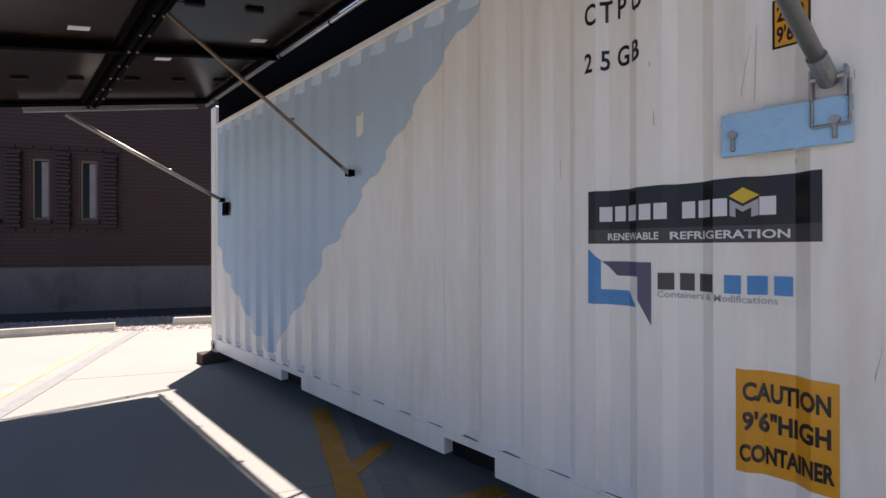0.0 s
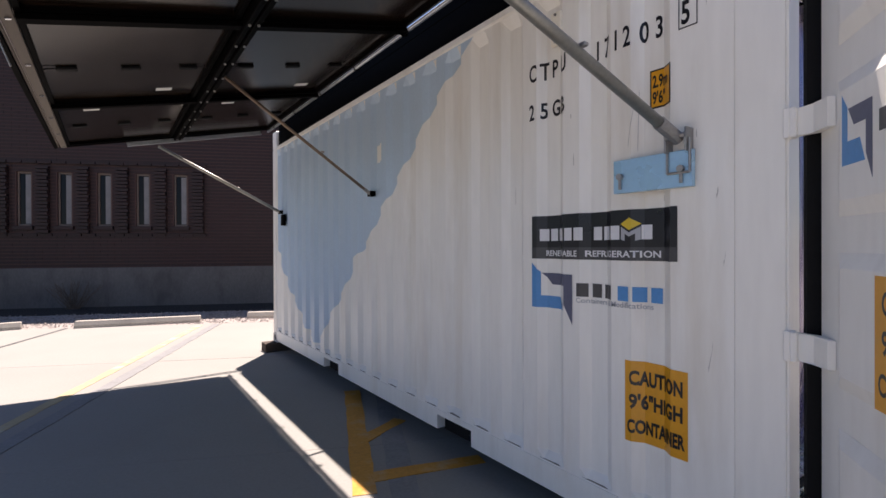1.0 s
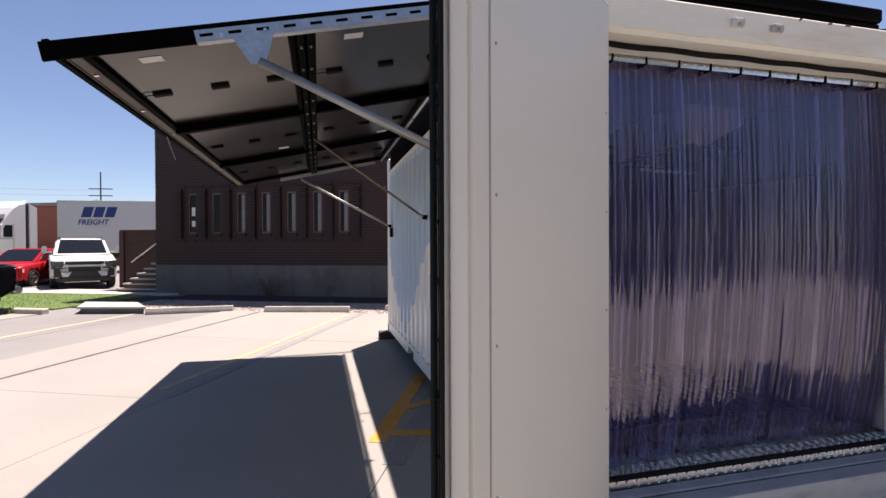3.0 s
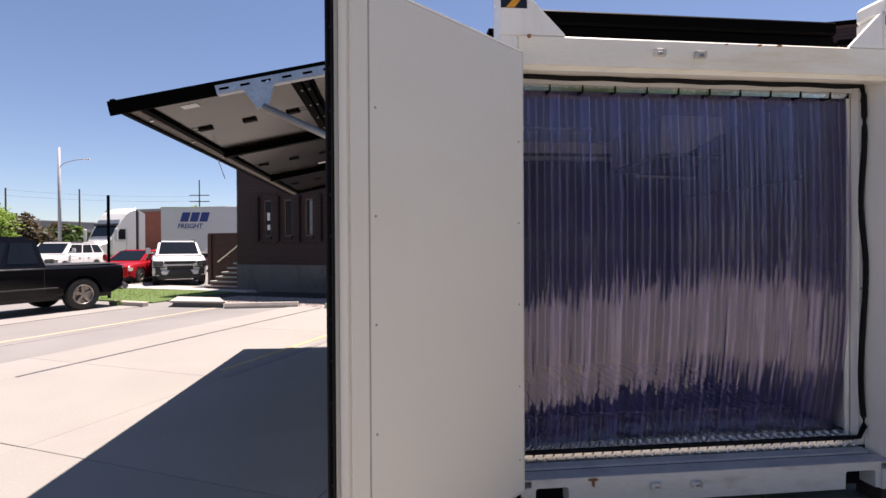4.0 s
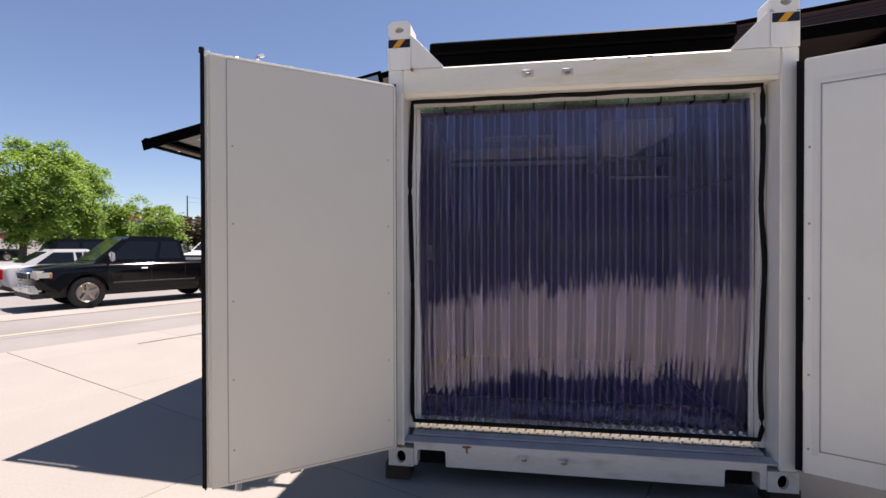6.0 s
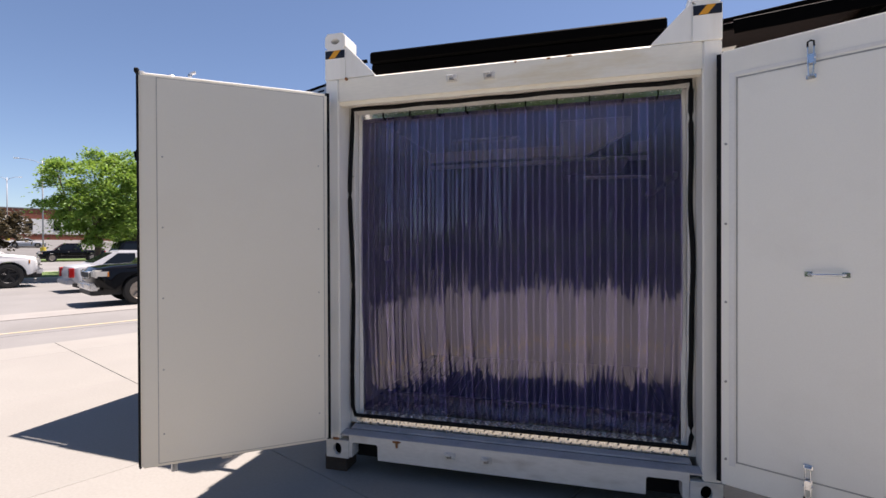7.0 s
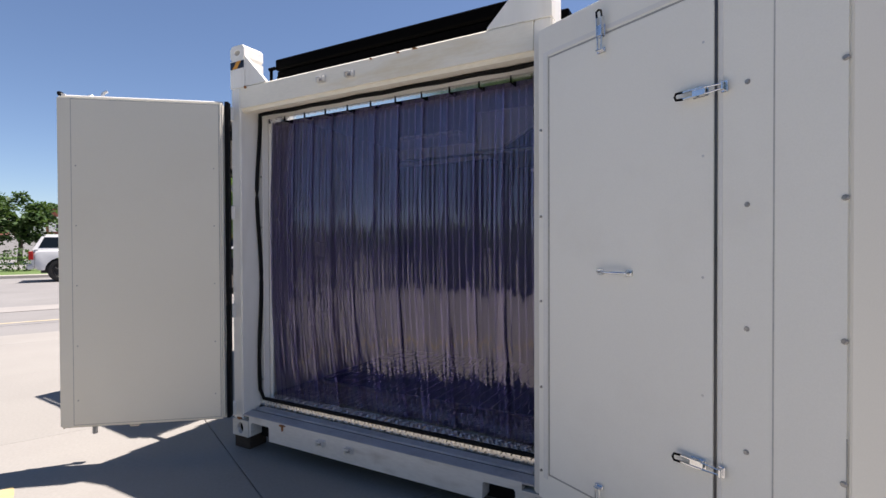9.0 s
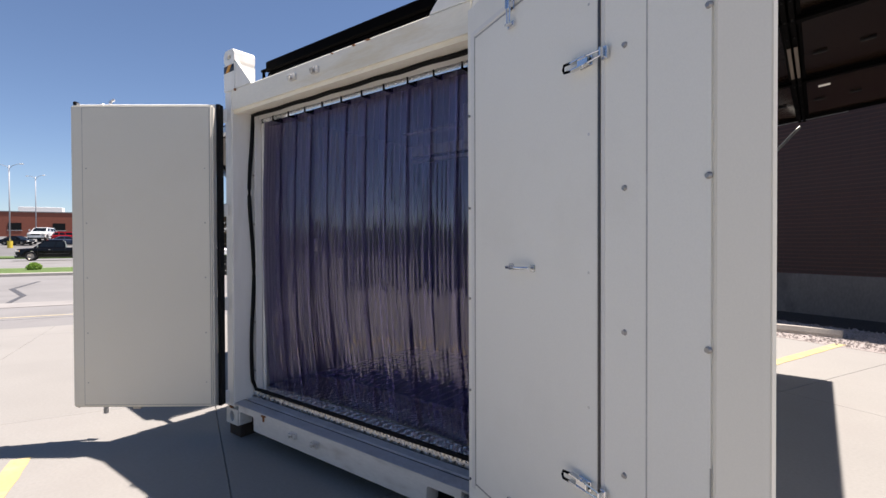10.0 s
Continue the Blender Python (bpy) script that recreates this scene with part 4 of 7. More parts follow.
# outer side: pressed fields, lock rods, sticker and logo
for z0, z1 in ((0.43, 0.835), (0.955, 1.355), (1.46, 1.86), (1.965, 2.40)):
    for s0, s1 in ((0.15, 1.045),):
        bm = bmesh.new()
        pts = [(s0, z0), (s1, z0), (s1, z1), (s0, z1)]
        a = [bm.verts.new((x, 0.0775, z)) for x, z in pts]
        c = [bm.verts.new((x + (0.05 if x == s0 else -0.05), 0.059, z + (0.045 if z == z0 else -0.045))) for x, z in pts]
        bm.faces.new(c)
        bm.faces.new(a)
        for i in range(4):
            bm.faces.new((a[i], a[(i + 1) % 4], c[(i + 1) % 4], c[i]))
        put("door_swage", bm, LM, WHITE, LD, "pressed raised field")
for s in (0.925,):
    lr = put("lock_rod", rod(bmesh.new(), (s, 0.040, 0.20), (s, 0.040, 2.60), 0.0175, 14), LM, GALV, LD, "galvanised lock rod", True)
    for z in (0.32, 1.04, 2.44):
        bm = bmesh.new()
        box(bm, s - 0.045, s + 0.045, 0.054, 0.0588, z - 0.03, z + 0.03, 0.002)
        box(bm, s - 0.028, s + 0.028, 0.014, 0.054, z - 0.016, z + 0.016, 0.006)
        rod(bm, (s - 0.045, 0.045, z), (s + 0.05, 0.045, z), 0.009, 8)
        put("rod_bracket", bm, LM, GALV, lr, "galvanised rod bracket")
for z in (0.31, 1.045, 1.78, 2.515):
    bm = bmesh.new()
    prism(bm, [(-0.004, 0.012), (0.055, 0.050), (0.135, 0.055), (0.135, 0.0765), (0.045, 0.074), (-0.010, 0.030)], 2, z - 0.046, z + 0.046, 0.003)
    rod(bm, (-0.010, 0.014, z - 0.05), (-0.010, 0.014, z + 0.05), 0.015, 10)
    put("hinge_blade", bm, LM, WHITE, LD, "white painted hinge blade")
st = put("warning_sticker", cube(0.38, 0.70, 0.0582, 0.0588, 0.965, 1.30), LM, ORANGE_INK, LD, "orange warning sticker")
for body, z, size, wd in (("CAUTION", 1.205, 0.083, 0.26), ("9'6\"HIGH", 1.108, 0.083, 0.26), ("CONTAINER", 1.005, 0.078, 0.29)):
    t_ = letters(body, size, 0.0020)
    w = max(v.co.x for v in t_.verts)
    for v in t_.verts:
        v.co = Vector((0.54 + (v.co.x / w - 0.5) * wd, 0.0579, v.co.z + z))
    put("sticker_text", t_, LM, BLACK_INK, st, "black warning words")
lg = put("door_logo", prism(bmesh.new(), [(0.215, 1.60), (0.215, 1.80), (0.245, 1.76), (0.245, 1.665), (0.31, 1.665), (0.335, 1.60)], 1, 0.0582, 0.0588), LM, BLUE_INK, LD, "blue angle of a logo")
put("door_logo_angle", prism(bmesh.new(), [(0.25, 1.755), (0.37, 1.755), (0.37, 1.55), (0.34, 1.62), (0.34, 1.705), (0.28, 1.705)], 1, 0.0579, 0.0586), LM, SLATE_INK, lg)
for i, s in enumerate((0.40, 0.45, 0.50, 0.57, 0.62, 0.67)):
    put("logo_block", cube(s, s + 0.038, 0.0582, 0.0588, 1.66, 1.715), LM, GREY_INK if i < 3 else BLUE_INK, lg)
put("keeper_block", cube(1.076, 1.094, 0.050, 0.0635, 1.365, 1.465, 0.004, 2), LM, STEEL, LD, "worn steel keeper block at the free edge")
put("red_tag", cube(0.765, 0.80, 0.0582, 0.0588, 1.14, 1.30), LM, RED_INK, LD, "small red tag")
# small bracket under the door and on top
put("drip_bracket", cube(0.60, 0.66, 0.10, 0.13, 0.262, 0.279), LM, STEEL, LD)
bm = bmesh.new()
rod(bm, (0.82, 0.105, 2.585), (0.82, 0.105, 2.60), 0.012, 8)
rod(bm, (0.82, 0.105, 2.60), (0.79, 0.105, 2.615), 0.010, 8)
put("top_cam", bm, LM, GALV, LD, "lock rod cam")

# the other door, with a smaller escape door in it
RD, RM = leaf("door_2", (CW, 0), (0.889, -0.457), (-0.457, -0.889), "white insulated container door with a small latched hatch in it, swung open")
put("outer_skin", cube(0.022, 1.262, -0.01, 0.045, 0.27, 2.60, 0.006), RM, WHITE, RD, "white steel outer skin")
put("inner_slab", cube(0.022, 1.244, 0.055, 0.124, 0.29, 2.585, 0.006, 2), RM, DOOR_WHITE, RD, "thick white insulated slab")
# face tilted out of the grazing sun, its shade deepened by the darker colour
put("edge_trim", prism(bmesh.new(), [(1.2445, 0.1225), (1.250, 0.119), (1.292, -0.012), (1.263, -0.012), (1.2445, 0.05)], 2, 0.275, 2.595, 0.003), RM, DOOR_CREAM, RD, "white edge trim, sloped and toned down for shade")
put("edge_seal", cube(1.270, 1.293, -0.040, -0.0125, 0.27, 2.60, 0.006), RM, DOOR_CREAM, RD, "pale worn strip along the free edge")
put("hinge_seal", cube(-0.014, 0.0205, 0.004, 0.062, 0.275, 2.595), RM, BLACK_RUBBER, RD, "black rubber seal along the hinge side")
HM = put("hatch", cube(0.10, 0.868, 0.118, 0.1275, 0.43, 2.425, 0.002), RM, DOOR_WHITE, RD, "off-white hatch panel")
put("hatch_joint", cube(0.870, 0.878, 0.12, 0.1285, 0.42, 2.435), RM, GREY_INK, HM, "dark joint at the hatch's latch side")
bm = bmesh.new()
box(bm, 0.092, 0.0985, 0.12, 0.1262, 0.42, 2.435)
box(bm, 0.0985, 0.868, 0.12, 0.1262, 2.4265, 2.433)
box(bm, 0.0985, 0.868, 0.12, 0.1262, 0.422, 0.4285)
put("hatch_gap", bm, RM, LINE_GREY, HM, "fine grey joint round the hatch")
bm = bmesh.new()
box(bm, 0.06, 0.088, 0.122, 0.1265, 0.40, 2.46)
box(bm, 0.884, 0.896, 0.122, 0.1265, 0.40, 2.5)
box(bm, 0.088, 0.884, 0.122, 0.1265, 2.442, 2.462)
put("hatch_surround", bm, RM, DOOR_TRIM, RD, "thin raised surround")
bm = bmesh.new()
box(bm, 1.049, 1.0535, 0.1238, 0.1252, 0.295, 2.58)
put("panel_joint", bm, RM, JOINT_PALE, RD)
bm = bmesh.new()
for z0, z1 in ((0.31, 0.52), (0.56, 0.74), (0.79, 0.98)):
    box(bm, 1.2375, 1.2405, 0.1238, 0.1252, z0, z1)
put("joint_dirt", bm, RM, LINE_GREY, RD, "dirt caught along the edge joint")
for s, zs in ((0.973, (0.437, 0.848, 1.258, 1.669, 2.073, 2.48)), (1.232, (0.437, 0.848, 1.259, 1.671, 2.07, 2.48)), (0.045, (0.43, 0.84, 1.26, 1.673, 2.093))):
    for z in zs:
        put("rivet", rod(bmesh.new(), (s, 0.122, z), (s, 0.131, z), 0.010 if s > 0.5 else 0.006, 10, 0.006), RM, STEEL, RD, "small grey rivet")
for s in (0.83,):
    for z in (0.6, 1.0, 1.42, 1.85, 2.25):
        put("rivet", rod(bmesh.new(), (s, 0.126, z), (s, 0.129, z), 0.006, 8, 0.004), RM, ALU, HM)


def toggle(s, z, ax):
    """An over-centre latch; ax 0: lies along the leaf, 1: stands upright."""
    bm = bmesh.new()
    def P(a, b, c):
        a, b = a * 0.78, b * 0.9
        return (s + a, 0.128 + c, z + b) if ax == 0 else (s + b, 0.128 + c, z - a)
    def B(a0, a1, b0, b1, c0, c1, bev=0.002):
        p, q = P(a0, b0, c0), P(a1, b1, c1)
        box(bm, min(p[0], q[0]), max(p[0], q[0]), min(p[1], q[1]), max(p[1], q[1]), min(p[2], q[2]), max(p[2], q[2]), bev)
    B(-0.05, 0.02, -0.018, 0.018, 0.0, 0.006)
    B(-0.045, 0.015, -0.012, 0.012, 0.012, 0.022)
    for b in (-0.013, 0.013):
        B(-0.09, 0.01, b - 0.002, b + 0.002, 0.006, 0.026, 0.0)
        rod(bm, P(0.012, b, 0.02), P(0.085, b * 0.7, 0.02), 0.003, 8)
    rod(bm, P(-0.02, -0.02, 0.016), P(-0.02, 0.02, 0.016), 0.005, 8)
    B(0.078, 0.105, -0.022, 0.022, 0.0, 0.012)
    B(0.088, 0.096, -0.016, 0.016, 0.012, 0.03)
    body = bm
    grip = bmesh.new()
    pts = [P(-0.085, -0.014, 0.022), P(-0.115, -0.013, 0.026), P(-0.122, 0.0, 0.026), P(-0.115, 0.013, 0.026), P(-0.085, 0.014, 0.022)]
    sweep(grip, pts, 0.0045, 8)
    return body, grip


for s, z, ax in ((0.835, 2.073, 0), (0.830, 0.757, 0), (0.405, 2.43, 1), (0.395, 0.425, 1)):
    b, g = toggle(s, z, ax)
    if ax == 1 and z < 1:
        for q in (b, g):
            for v in q.verts:
                v.co.z = 2 * z - v.co.z
    la = put("latch", b, RM, CHROME, RD, "bright zinc toggle latch")
    put("latch_grip", g, RM, BLACK_METAL, la, "dark grip loop")
bm = bmesh.new()
sweep(bm, [(0.395, 0.128, 1.42), (0.40, 0.155, 1.42), (0.415, 0.165, 1.42), (0.515, 0.165, 1.421), (0.53, 0.155, 1.421), (0.535, 0.128, 1.421)], 0.006, 10)
hd = put("handle", bm, RM, CHROME, HM, "slim bright pull handle", True)
bm = bmesh.new()
for s in (0.395, 0.535):
    box(bm, s - 0.016, s + 0.016, 0.1275, 0.131, 1.408, 1.433, 0.002)
put("handle_foot", bm, RM, CHROME, hd)
for z in (0.31, 1.045, 1.78, 2.515):
    bm = bmesh.new()
    box(bm, -0.012, 0.15, -0.024, -0.011, z - 0.045, z + 0.045, 0.003)
    put("hinge_blade", bm, RM, WHITE, RD, "white painted hinge blade")


# ---- the strip curtain ----
curtain = thing("strip_curtain", None, "clear bluish vinyl strip curtain hung in the doorway", "strip curtain")
NS = 11
X0, X1 = 0.168, CW - 0.168
rg = random.Random(21)
LANES = 11
for k in range(NS):
    w = 0.245
    cx = X0 + 0.118 + (X1 - X0 - 0.236) * k / (NS - 1)
    y = 0.238
    bm = bmesh.new()
    nx, nz = 110, 44
    amp = rg.uniform(0.0005, 0.0012)
    ph, ph2 = rg.uniform(0, 6), rg.uniform(0, 6)
    sway = rg.uniform(-0.007, 0.007)
    fall = 0.098 - 0.058 * max(0.0, 1 - k / 4) + rg.uniform(-0.008, 0.008)      # how far the foot swings inwards
    waves = [(rg.uniform(2.2, 4.6), rg.uniform(0, 6.28), rg.uniform(0.0012, 0.0036)) for q in range(LANES + 1)]

    def lane(q, f):
        """Each pressed channel of the strip bends a little on its own."""
        n_, p_, a_ = waves[q]
        return a_ * f * math.sin(6.283 * n_ * f + p_)

    def hang(u, f):
        """A point of the strip: u across it from -0.5 to 0.5, f down it from 0 to 1."""
        yy = y - 0.014 * u - 0.030 * math.sin(math.pi * f) + fall * f ** 4 + 0.006 * f * math.sin(k * 2.3 + 0.5) + amp * math.sin(u * 2 * math.pi * 7.5 + ph)
        yy += f * 0.006 * math.sin(ph2 + f * 2.2 + u * 4) + sway * f
        q = min(LANES - 1e-6, max(0.0, (u + 0.5) * LANES))
        i_ = int(q)
        g_ = max(0.0, min(1.0, (q - i_ - 0.5) / 0.45 + 0.5))
        g_ = g_ * g_ * (3 - 2 * g_)
        yy += lane(i_, f) * (1 - g_) + lane(i_ + 1, f) * g_
        return Vector((cx + u * w + 0.004 * f * math.sin(ph + f * 3), yy, 2.497 - (2.497 - 0.352) * f))

    grid = [[bm.verts.new(hang(i / nx - 0.5, j / nz)) for i in range(nx + 1)] for j in range(nz + 1)]
    for j in range(nz):
        for i in range(nx):
            bm.faces.new((grid[j + 1][i], grid[j + 1][i + 1], grid[j][i + 1], grid[j][i]))
    st_ = part("strip", bm, VINYL, curtain, "", True, True)
    for u in (-0.485, -0.28, -0.09, 0.10, 0.29, 0.485):
        u += rg.uniform(-0.01, 0.01)
        bm = bmesh.new()
        wd = rg.uniform(0.014, 0.034)
        rows_ = [[bm.verts.new(hang(q, j / 44) + Vector((0, -dy, 0))) for q, dy in ((u - wd, 0.0006), (u, 0.0022), (u + wd, 0.0006))] for j in range(45)]
        for a, b in zip(rows_, rows_[1:]):
            for i in range(2):
                bm.faces.new((b[i], b[i + 1], a[i + 1], a[i]))
        part("rib", bm, VINYL_RIB, st_, "", True, True)
part("hanging_rail", cube(X0 - 0.02, X1 + 0.02, 0.285, 0.30, 2.47, 2.507, 0.002), ALU, curtain, "thin metal hanging rail")
# bright clamp plates along the head, tipped a little towards the ground, with a dark hook between each two
for k in range(11):
    x0, x1 = max(X0, 0.141 + 0.2 * k + 0.004), min(X1, 0.341 + 0.2 * k - 0.004)
    pl_ = part("clamp_plate", prism(bmesh.new(), [(0.2085, 2.471), (0.2055, 2.503), (0.2015, 2.503), (0.2045, 2.471)], 0, x0, x1), STAINLESS, curtain, "bright steel clamp plate")
    for q in range(3):
        xq = x0 + (x1 - x0) * (q + 0.5) / 3
        part("clamp_stud", rod(bmesh.new(), (xq, 0.196, 2.492), (xq, 0.203, 2.492), 0.004, 8), CHROME, pl_)
    if k < 10:
        part("hook", cube(x1, x1 + 0.007, 0.198, 0.284, 2.466, 2.506), BLACK_METAL, curtain, "dark hook")

# refrigeration unit under the ceiling, and a light
unit = thing("cooling_unit", None, "white ceiling-hung cooling unit in the container", "cooling unit")
part("housing", prism(bmesh.new(), [(1.523, 2.578), (1.523, 2.283), (1.726, 2.278), (2.075, 2.46), (2.075, 2.578)], 1, 1.07, 1.95, 0.006), UNIT_WHITE, unit, "white metal housing")
part("side_cowl", prism(bmesh.new(), [(1.742, 2.28), (2.072, 2.45), (2.072, 2.28)], 1, 1.085, 1.93), DARK_GREY, unit, "dark grille under the slanting edge")
part("drain_pan", cube(1.55, 2.06, 1.12, 1.9, 2.252, 2.276, 0.004), ALU, unit)
part("pipe", rod(bmesh.new(), (1.72, 1.85, 2.213), (2.32, 1.85, 2.20), 0.014, 8), PAPER, unit, "pale pipe under the unit")
lt = thing("light_fitting", None, "slim white ceiling light fitting, switched off", "light fitting")
part("fitting_body", cube(0.5, 1.15, 1.5, 1.6, 2.545, 2.578, 0.01), PAPER, lt)
shelf = thing("wall_rail", None, "grey metal rail along the inner wall", "rail")
part("rail_bar", cube(CW - 0.15, CW - 0.112, 0.6, 2.0, 2.02, 2.06, 0.004), ALU, shelf)
sw = thing("switch_box", None, "small grey switch box on the inner wall", "switch box")
part("switch_case", cube(0.112, 0.16, 0.75, 0.83, 1.44, 1.56, 0.006), PAPER, sw)


# ---- solar awnings along both sides ----
ALEN, AY0, AY1 = 2.25, 0.61, 5.71


def awning(mirror):
    """Local axes: x outwards from the roof edge, y along the container, z up off the panels."""
    if mirror:
        a0 = Vector((2.53, 0.2, 2.965))
        d = Vector((1.97, 0, 0.20)).normalized()
        n = Vector((-d.z, 0, d.x))
        d = d * 0.885
    else:
        a0 = Vector((-0.095, 0, 2.912))
        d = Vector((-2.145, 0, -0.477)).normalized()
        n = Vector((d.z, 0, -d.x))
    m = Matrix(((d.x, 0, n.x, a0.x), (0, 1, 0, a0.y), (d.z, 0, n.z, a0.z), (0, 0, 0, 1)))
    y_in, y_out = (0.35, 5.45) if mirror else (AY0, AY1)
    label = "hinged awning of six solar panels with dark frames, propped open"
    if mirror:
        label = "nearly level awning of six solar panels with dark frames"
    e = thing("solar_awning", None, label, "solar awning", "awnings of the container")
    def warp(c):
        return m @ Vector(c)
    def P(name, bm, material, parent=e, label="", smooth=False):
        for v in bm.verts:
            v.co = warp(v.co)
        return part(name, bm, material, parent, label, smooth)
    rows = [y_in, 2.005, 3.642, y_out] if mirror else [y_in, 2.262, 3.985, y_out]
    box_y = (1.2, 2.96, 4.645) if mirror else (1.43, 3.14, 4.86)
    for i in range(2):
        a0_, a1_ = (0.045, 1.075) if i == 0 else (1.165, 2.15)
        for j in range(3):
            y0, y1 = rows[j] + 0.012, rows[j + 1] - 0.012
            f = bmesh.new()
            for q in ((a0_, a1_, y0, y0 + 0.032), (a0_, a1_, y1 - 0.032, y1), (a0_, a0_ + 0.028, y0 + 0.032, y1 - 0.032), (a1_ - 0.028, a1_, y0 + 0.032, y1 - 0.032)):
                box(f, q[0], q[1], q[2], q[3], -0.002, 0.036, 0.002)
            pan = P("solar_panel", f, BLACK_METAL, e, "solar panel in a black frame, seen from beneath")
            P("backsheet", cube(a0_ + 0.02, a1_ - 0.02, y0 + 0.02, y1 - 0.02, 0.024, 0.027), BACKSHEET, pan, "brown-grey back sheet")
            P("cells", cube(a0_ + 0.02, a1_ - 0.02, y0 + 0.02, y1 - 0.02, 0.0285, 0.0335), CELLS, pan, "dark blue solar cells")
            for k, s in enumerate((0.15, 0.5, 0.85)):
                aa = a0_ + (a1_ - a0_) * s
                jb = bmesh.new()
                ym = box_y[j]
                box(jb, aa - 0.055, aa + 0.055, ym - 0.022, ym + 0.022, 0.006, 0.0238, 0.004)
                j_ = P("junction_box", jb, BLACK_RUBBER, pan, "small black junction box")
                if k != 1:
                    sg = -1 if k == 0 else 1
                    w = bmesh.new()
                    sweep(w, [(aa + sg * 0.05, ym - 0.01, 0.014), (aa + sg * 0.09, ym - 0.02, 0.012), (aa + sg * 0.13, ym + 0.005, 0.016)], 0.003, 6)
                    P("lead", w, BLACK_RUBBER, j_)
            lx = a1_ - 0.25 if j != 1 else a0_ + 0.25
            ly = y1 - 0.26 if j == 1 else y0 + 0.27
            if mirror:
                lx, ly = ((a0_ + 0.19, y0 + 0.46) if j != 1 else (a1_ - 0.254, y1 - 0.06))
            P("label", cube(lx - 0.055, lx + 0.055, ly - 0.035, ly + 0.035, 0.021, 0.0235), PAPER, pan, "white type label")
    for y in rows[1:3]:
        P("cross_bar", cube(0.03, 2.15, y - 0.034, y + 0.034, -0.032, -0.004, 0.003), BLACK_METAL, e, "black bar across the panel joint")
    P("joint_cover", cube(1.05, 1.19, y_in, y_out, 0.037, 0.042), BLACK_METAL, e)
    for aa in (1.085, 1.135):
        c = bmesh.new()
        box(c, aa - 0.018, aa + 0.018, y_in, y_out, -0.045, 0.03, 0.003)
        ch = P("centre_channel", c, BLACK_METAL, e, "dark channel between the panel rows")
        for k in range(15):
            y = y_in + 0.18 + k * 0.345
            P("bolt", rod(bmesh.new(), (aa, y, -0.045), (aa, y, -0.055), 0.008, 6), BLACK_RUBBER if mirror else STEEL, ch)
        if mirror:
            P("splice_plate", cube(aa - 0.014, aa + 0.014, 2.45, 3.32, -0.060, -0.0555, 0.001), BRONZE, ch, "bronze splice plate")
    c = bmesh.new()
    box(c, 2.152, 2.205, y_in + 0.005, y_out + 0.02, -0.012, 0.045, 0.004)
    box(c, 2.215, 2.228, y_in + 0.005, y_out + 0.02, -0.004, 0.045, 0.003)
    P("edge_channel", c, BRONZE, e, "slim bronze channel along the free edge")
    P("edge_lip", cube(2.229, 2.262, y_in - 0.02, y_out + 0.02, -0.016, 0.05, 0.004), BLACK_METAL, e, "black lip along the free edge")
    P("end_rail", cube(0.12, 2.272, y_in - 0.035, y_in - 0.021, -0.055, 0.034, 0.003), BLACK_METAL, e, "black end rail")
    P("end_rail", cube(0.0, 2.215, y_out + 0.001, y_out + 0.035, -0.01, 0.055, 0.003), BLACK_METAL, e, "black end rail")
    for k in range(8):
        y = y_in + 0.3 + k * 0.68
        P("clip", cube(2.165, 2.19, y - 0.010, y + 0.010, -0.022, -0.0125, 0.002), CHROME, e)
    w = bmesh.new()
    sweep(w, [(2.24, 2.33, -0.012), (2.235, 2.34, -0.10), (2.22, 2.335, -0.21)], 0.004, 6)
    P("strap", w, STEEL, e, "short dangling strap")
    # galvanised end brackets that take the struts
    for yb, sg in ((y_in - 0.05, -1), (y_out + 0.05, 1)):
        b = bmesh.new()
        if mirror and sg < 0:
            continue
        if mirror:
            box(b, 0.15, 1.62, yb - 0.004, yb + 0.004, -0.014, 0.0)
        else:
            box(b, 0.15, 1.62, yb - 0.004, yb + 0.004, -0.052, 0.0)
            box(b, 0.15, 1.62, min(yb, yb - sg * 0.04), max(yb, yb - sg * 0.04), -0.057, -0.0525)
        if sg < 0:
            prism(b, [(1.26, -0.05), (1.46, -0.05), (1.40, -0.19), (1.33, -0.19)], 1, yb - 0.012, yb - 0.005)
        eb = P("end_bracket", b, GALV, e, "slotted galvanised angle")
        if sg < 0:
            for q in range(11):
                P("bracket_slot", cube(1.60 - 0.13 * q - 0.06, 1.60 - 0.13 * q, yb - 0.0065, yb - 0.0042, -0.034, -0.020), BLACK_METAL, eb)
            for q in (0.10, 0.30):
                P("bracket_bolt", rod(bmesh.new(), (1.60 - q, yb - 0.004, -0.038), (1.60 - q, yb - 0.018, -0.038), 0.009, 6), CHROME, eb)
    # hinge tube along the roof edge
    h = bmesh.new()
    rod(h, (0.035, y_in + 0.02, -0.018), (0.035, y_out + 0.1, -0.018), 0.014, 12)
    hg = P("hinge_tube", h, GALV, e, "bright hinge tube", True)
    for k in range(7):
        y = y_in + 0.1 + k * 0.8
        P("hinge_clip", cube(0.0, 0.05, y - 0.012, y + 0.012, -0.035, -0.004, 0.004), BLACK_METAL, hg)
    # struts from the wall to the awning
    for (wy, wz), (aa, yy, dz), mat_, r in (((0.36, 1.80), (1.357, AY0 - 0.075, -0.19), STRUT_STEEL, 0.022), ((3.02, 1.835), (1.09, 3.12, -0.06), BROWN_STEEL, 0.012), ((5.62, 1.84), (1.08 if mirror else 1.32, y_out + 0.06, -0.08), STRUT_STEEL, 0.014)):
        if mirror and yy < 5:
            continue
        a = Vector((-0.05, wy, wz))
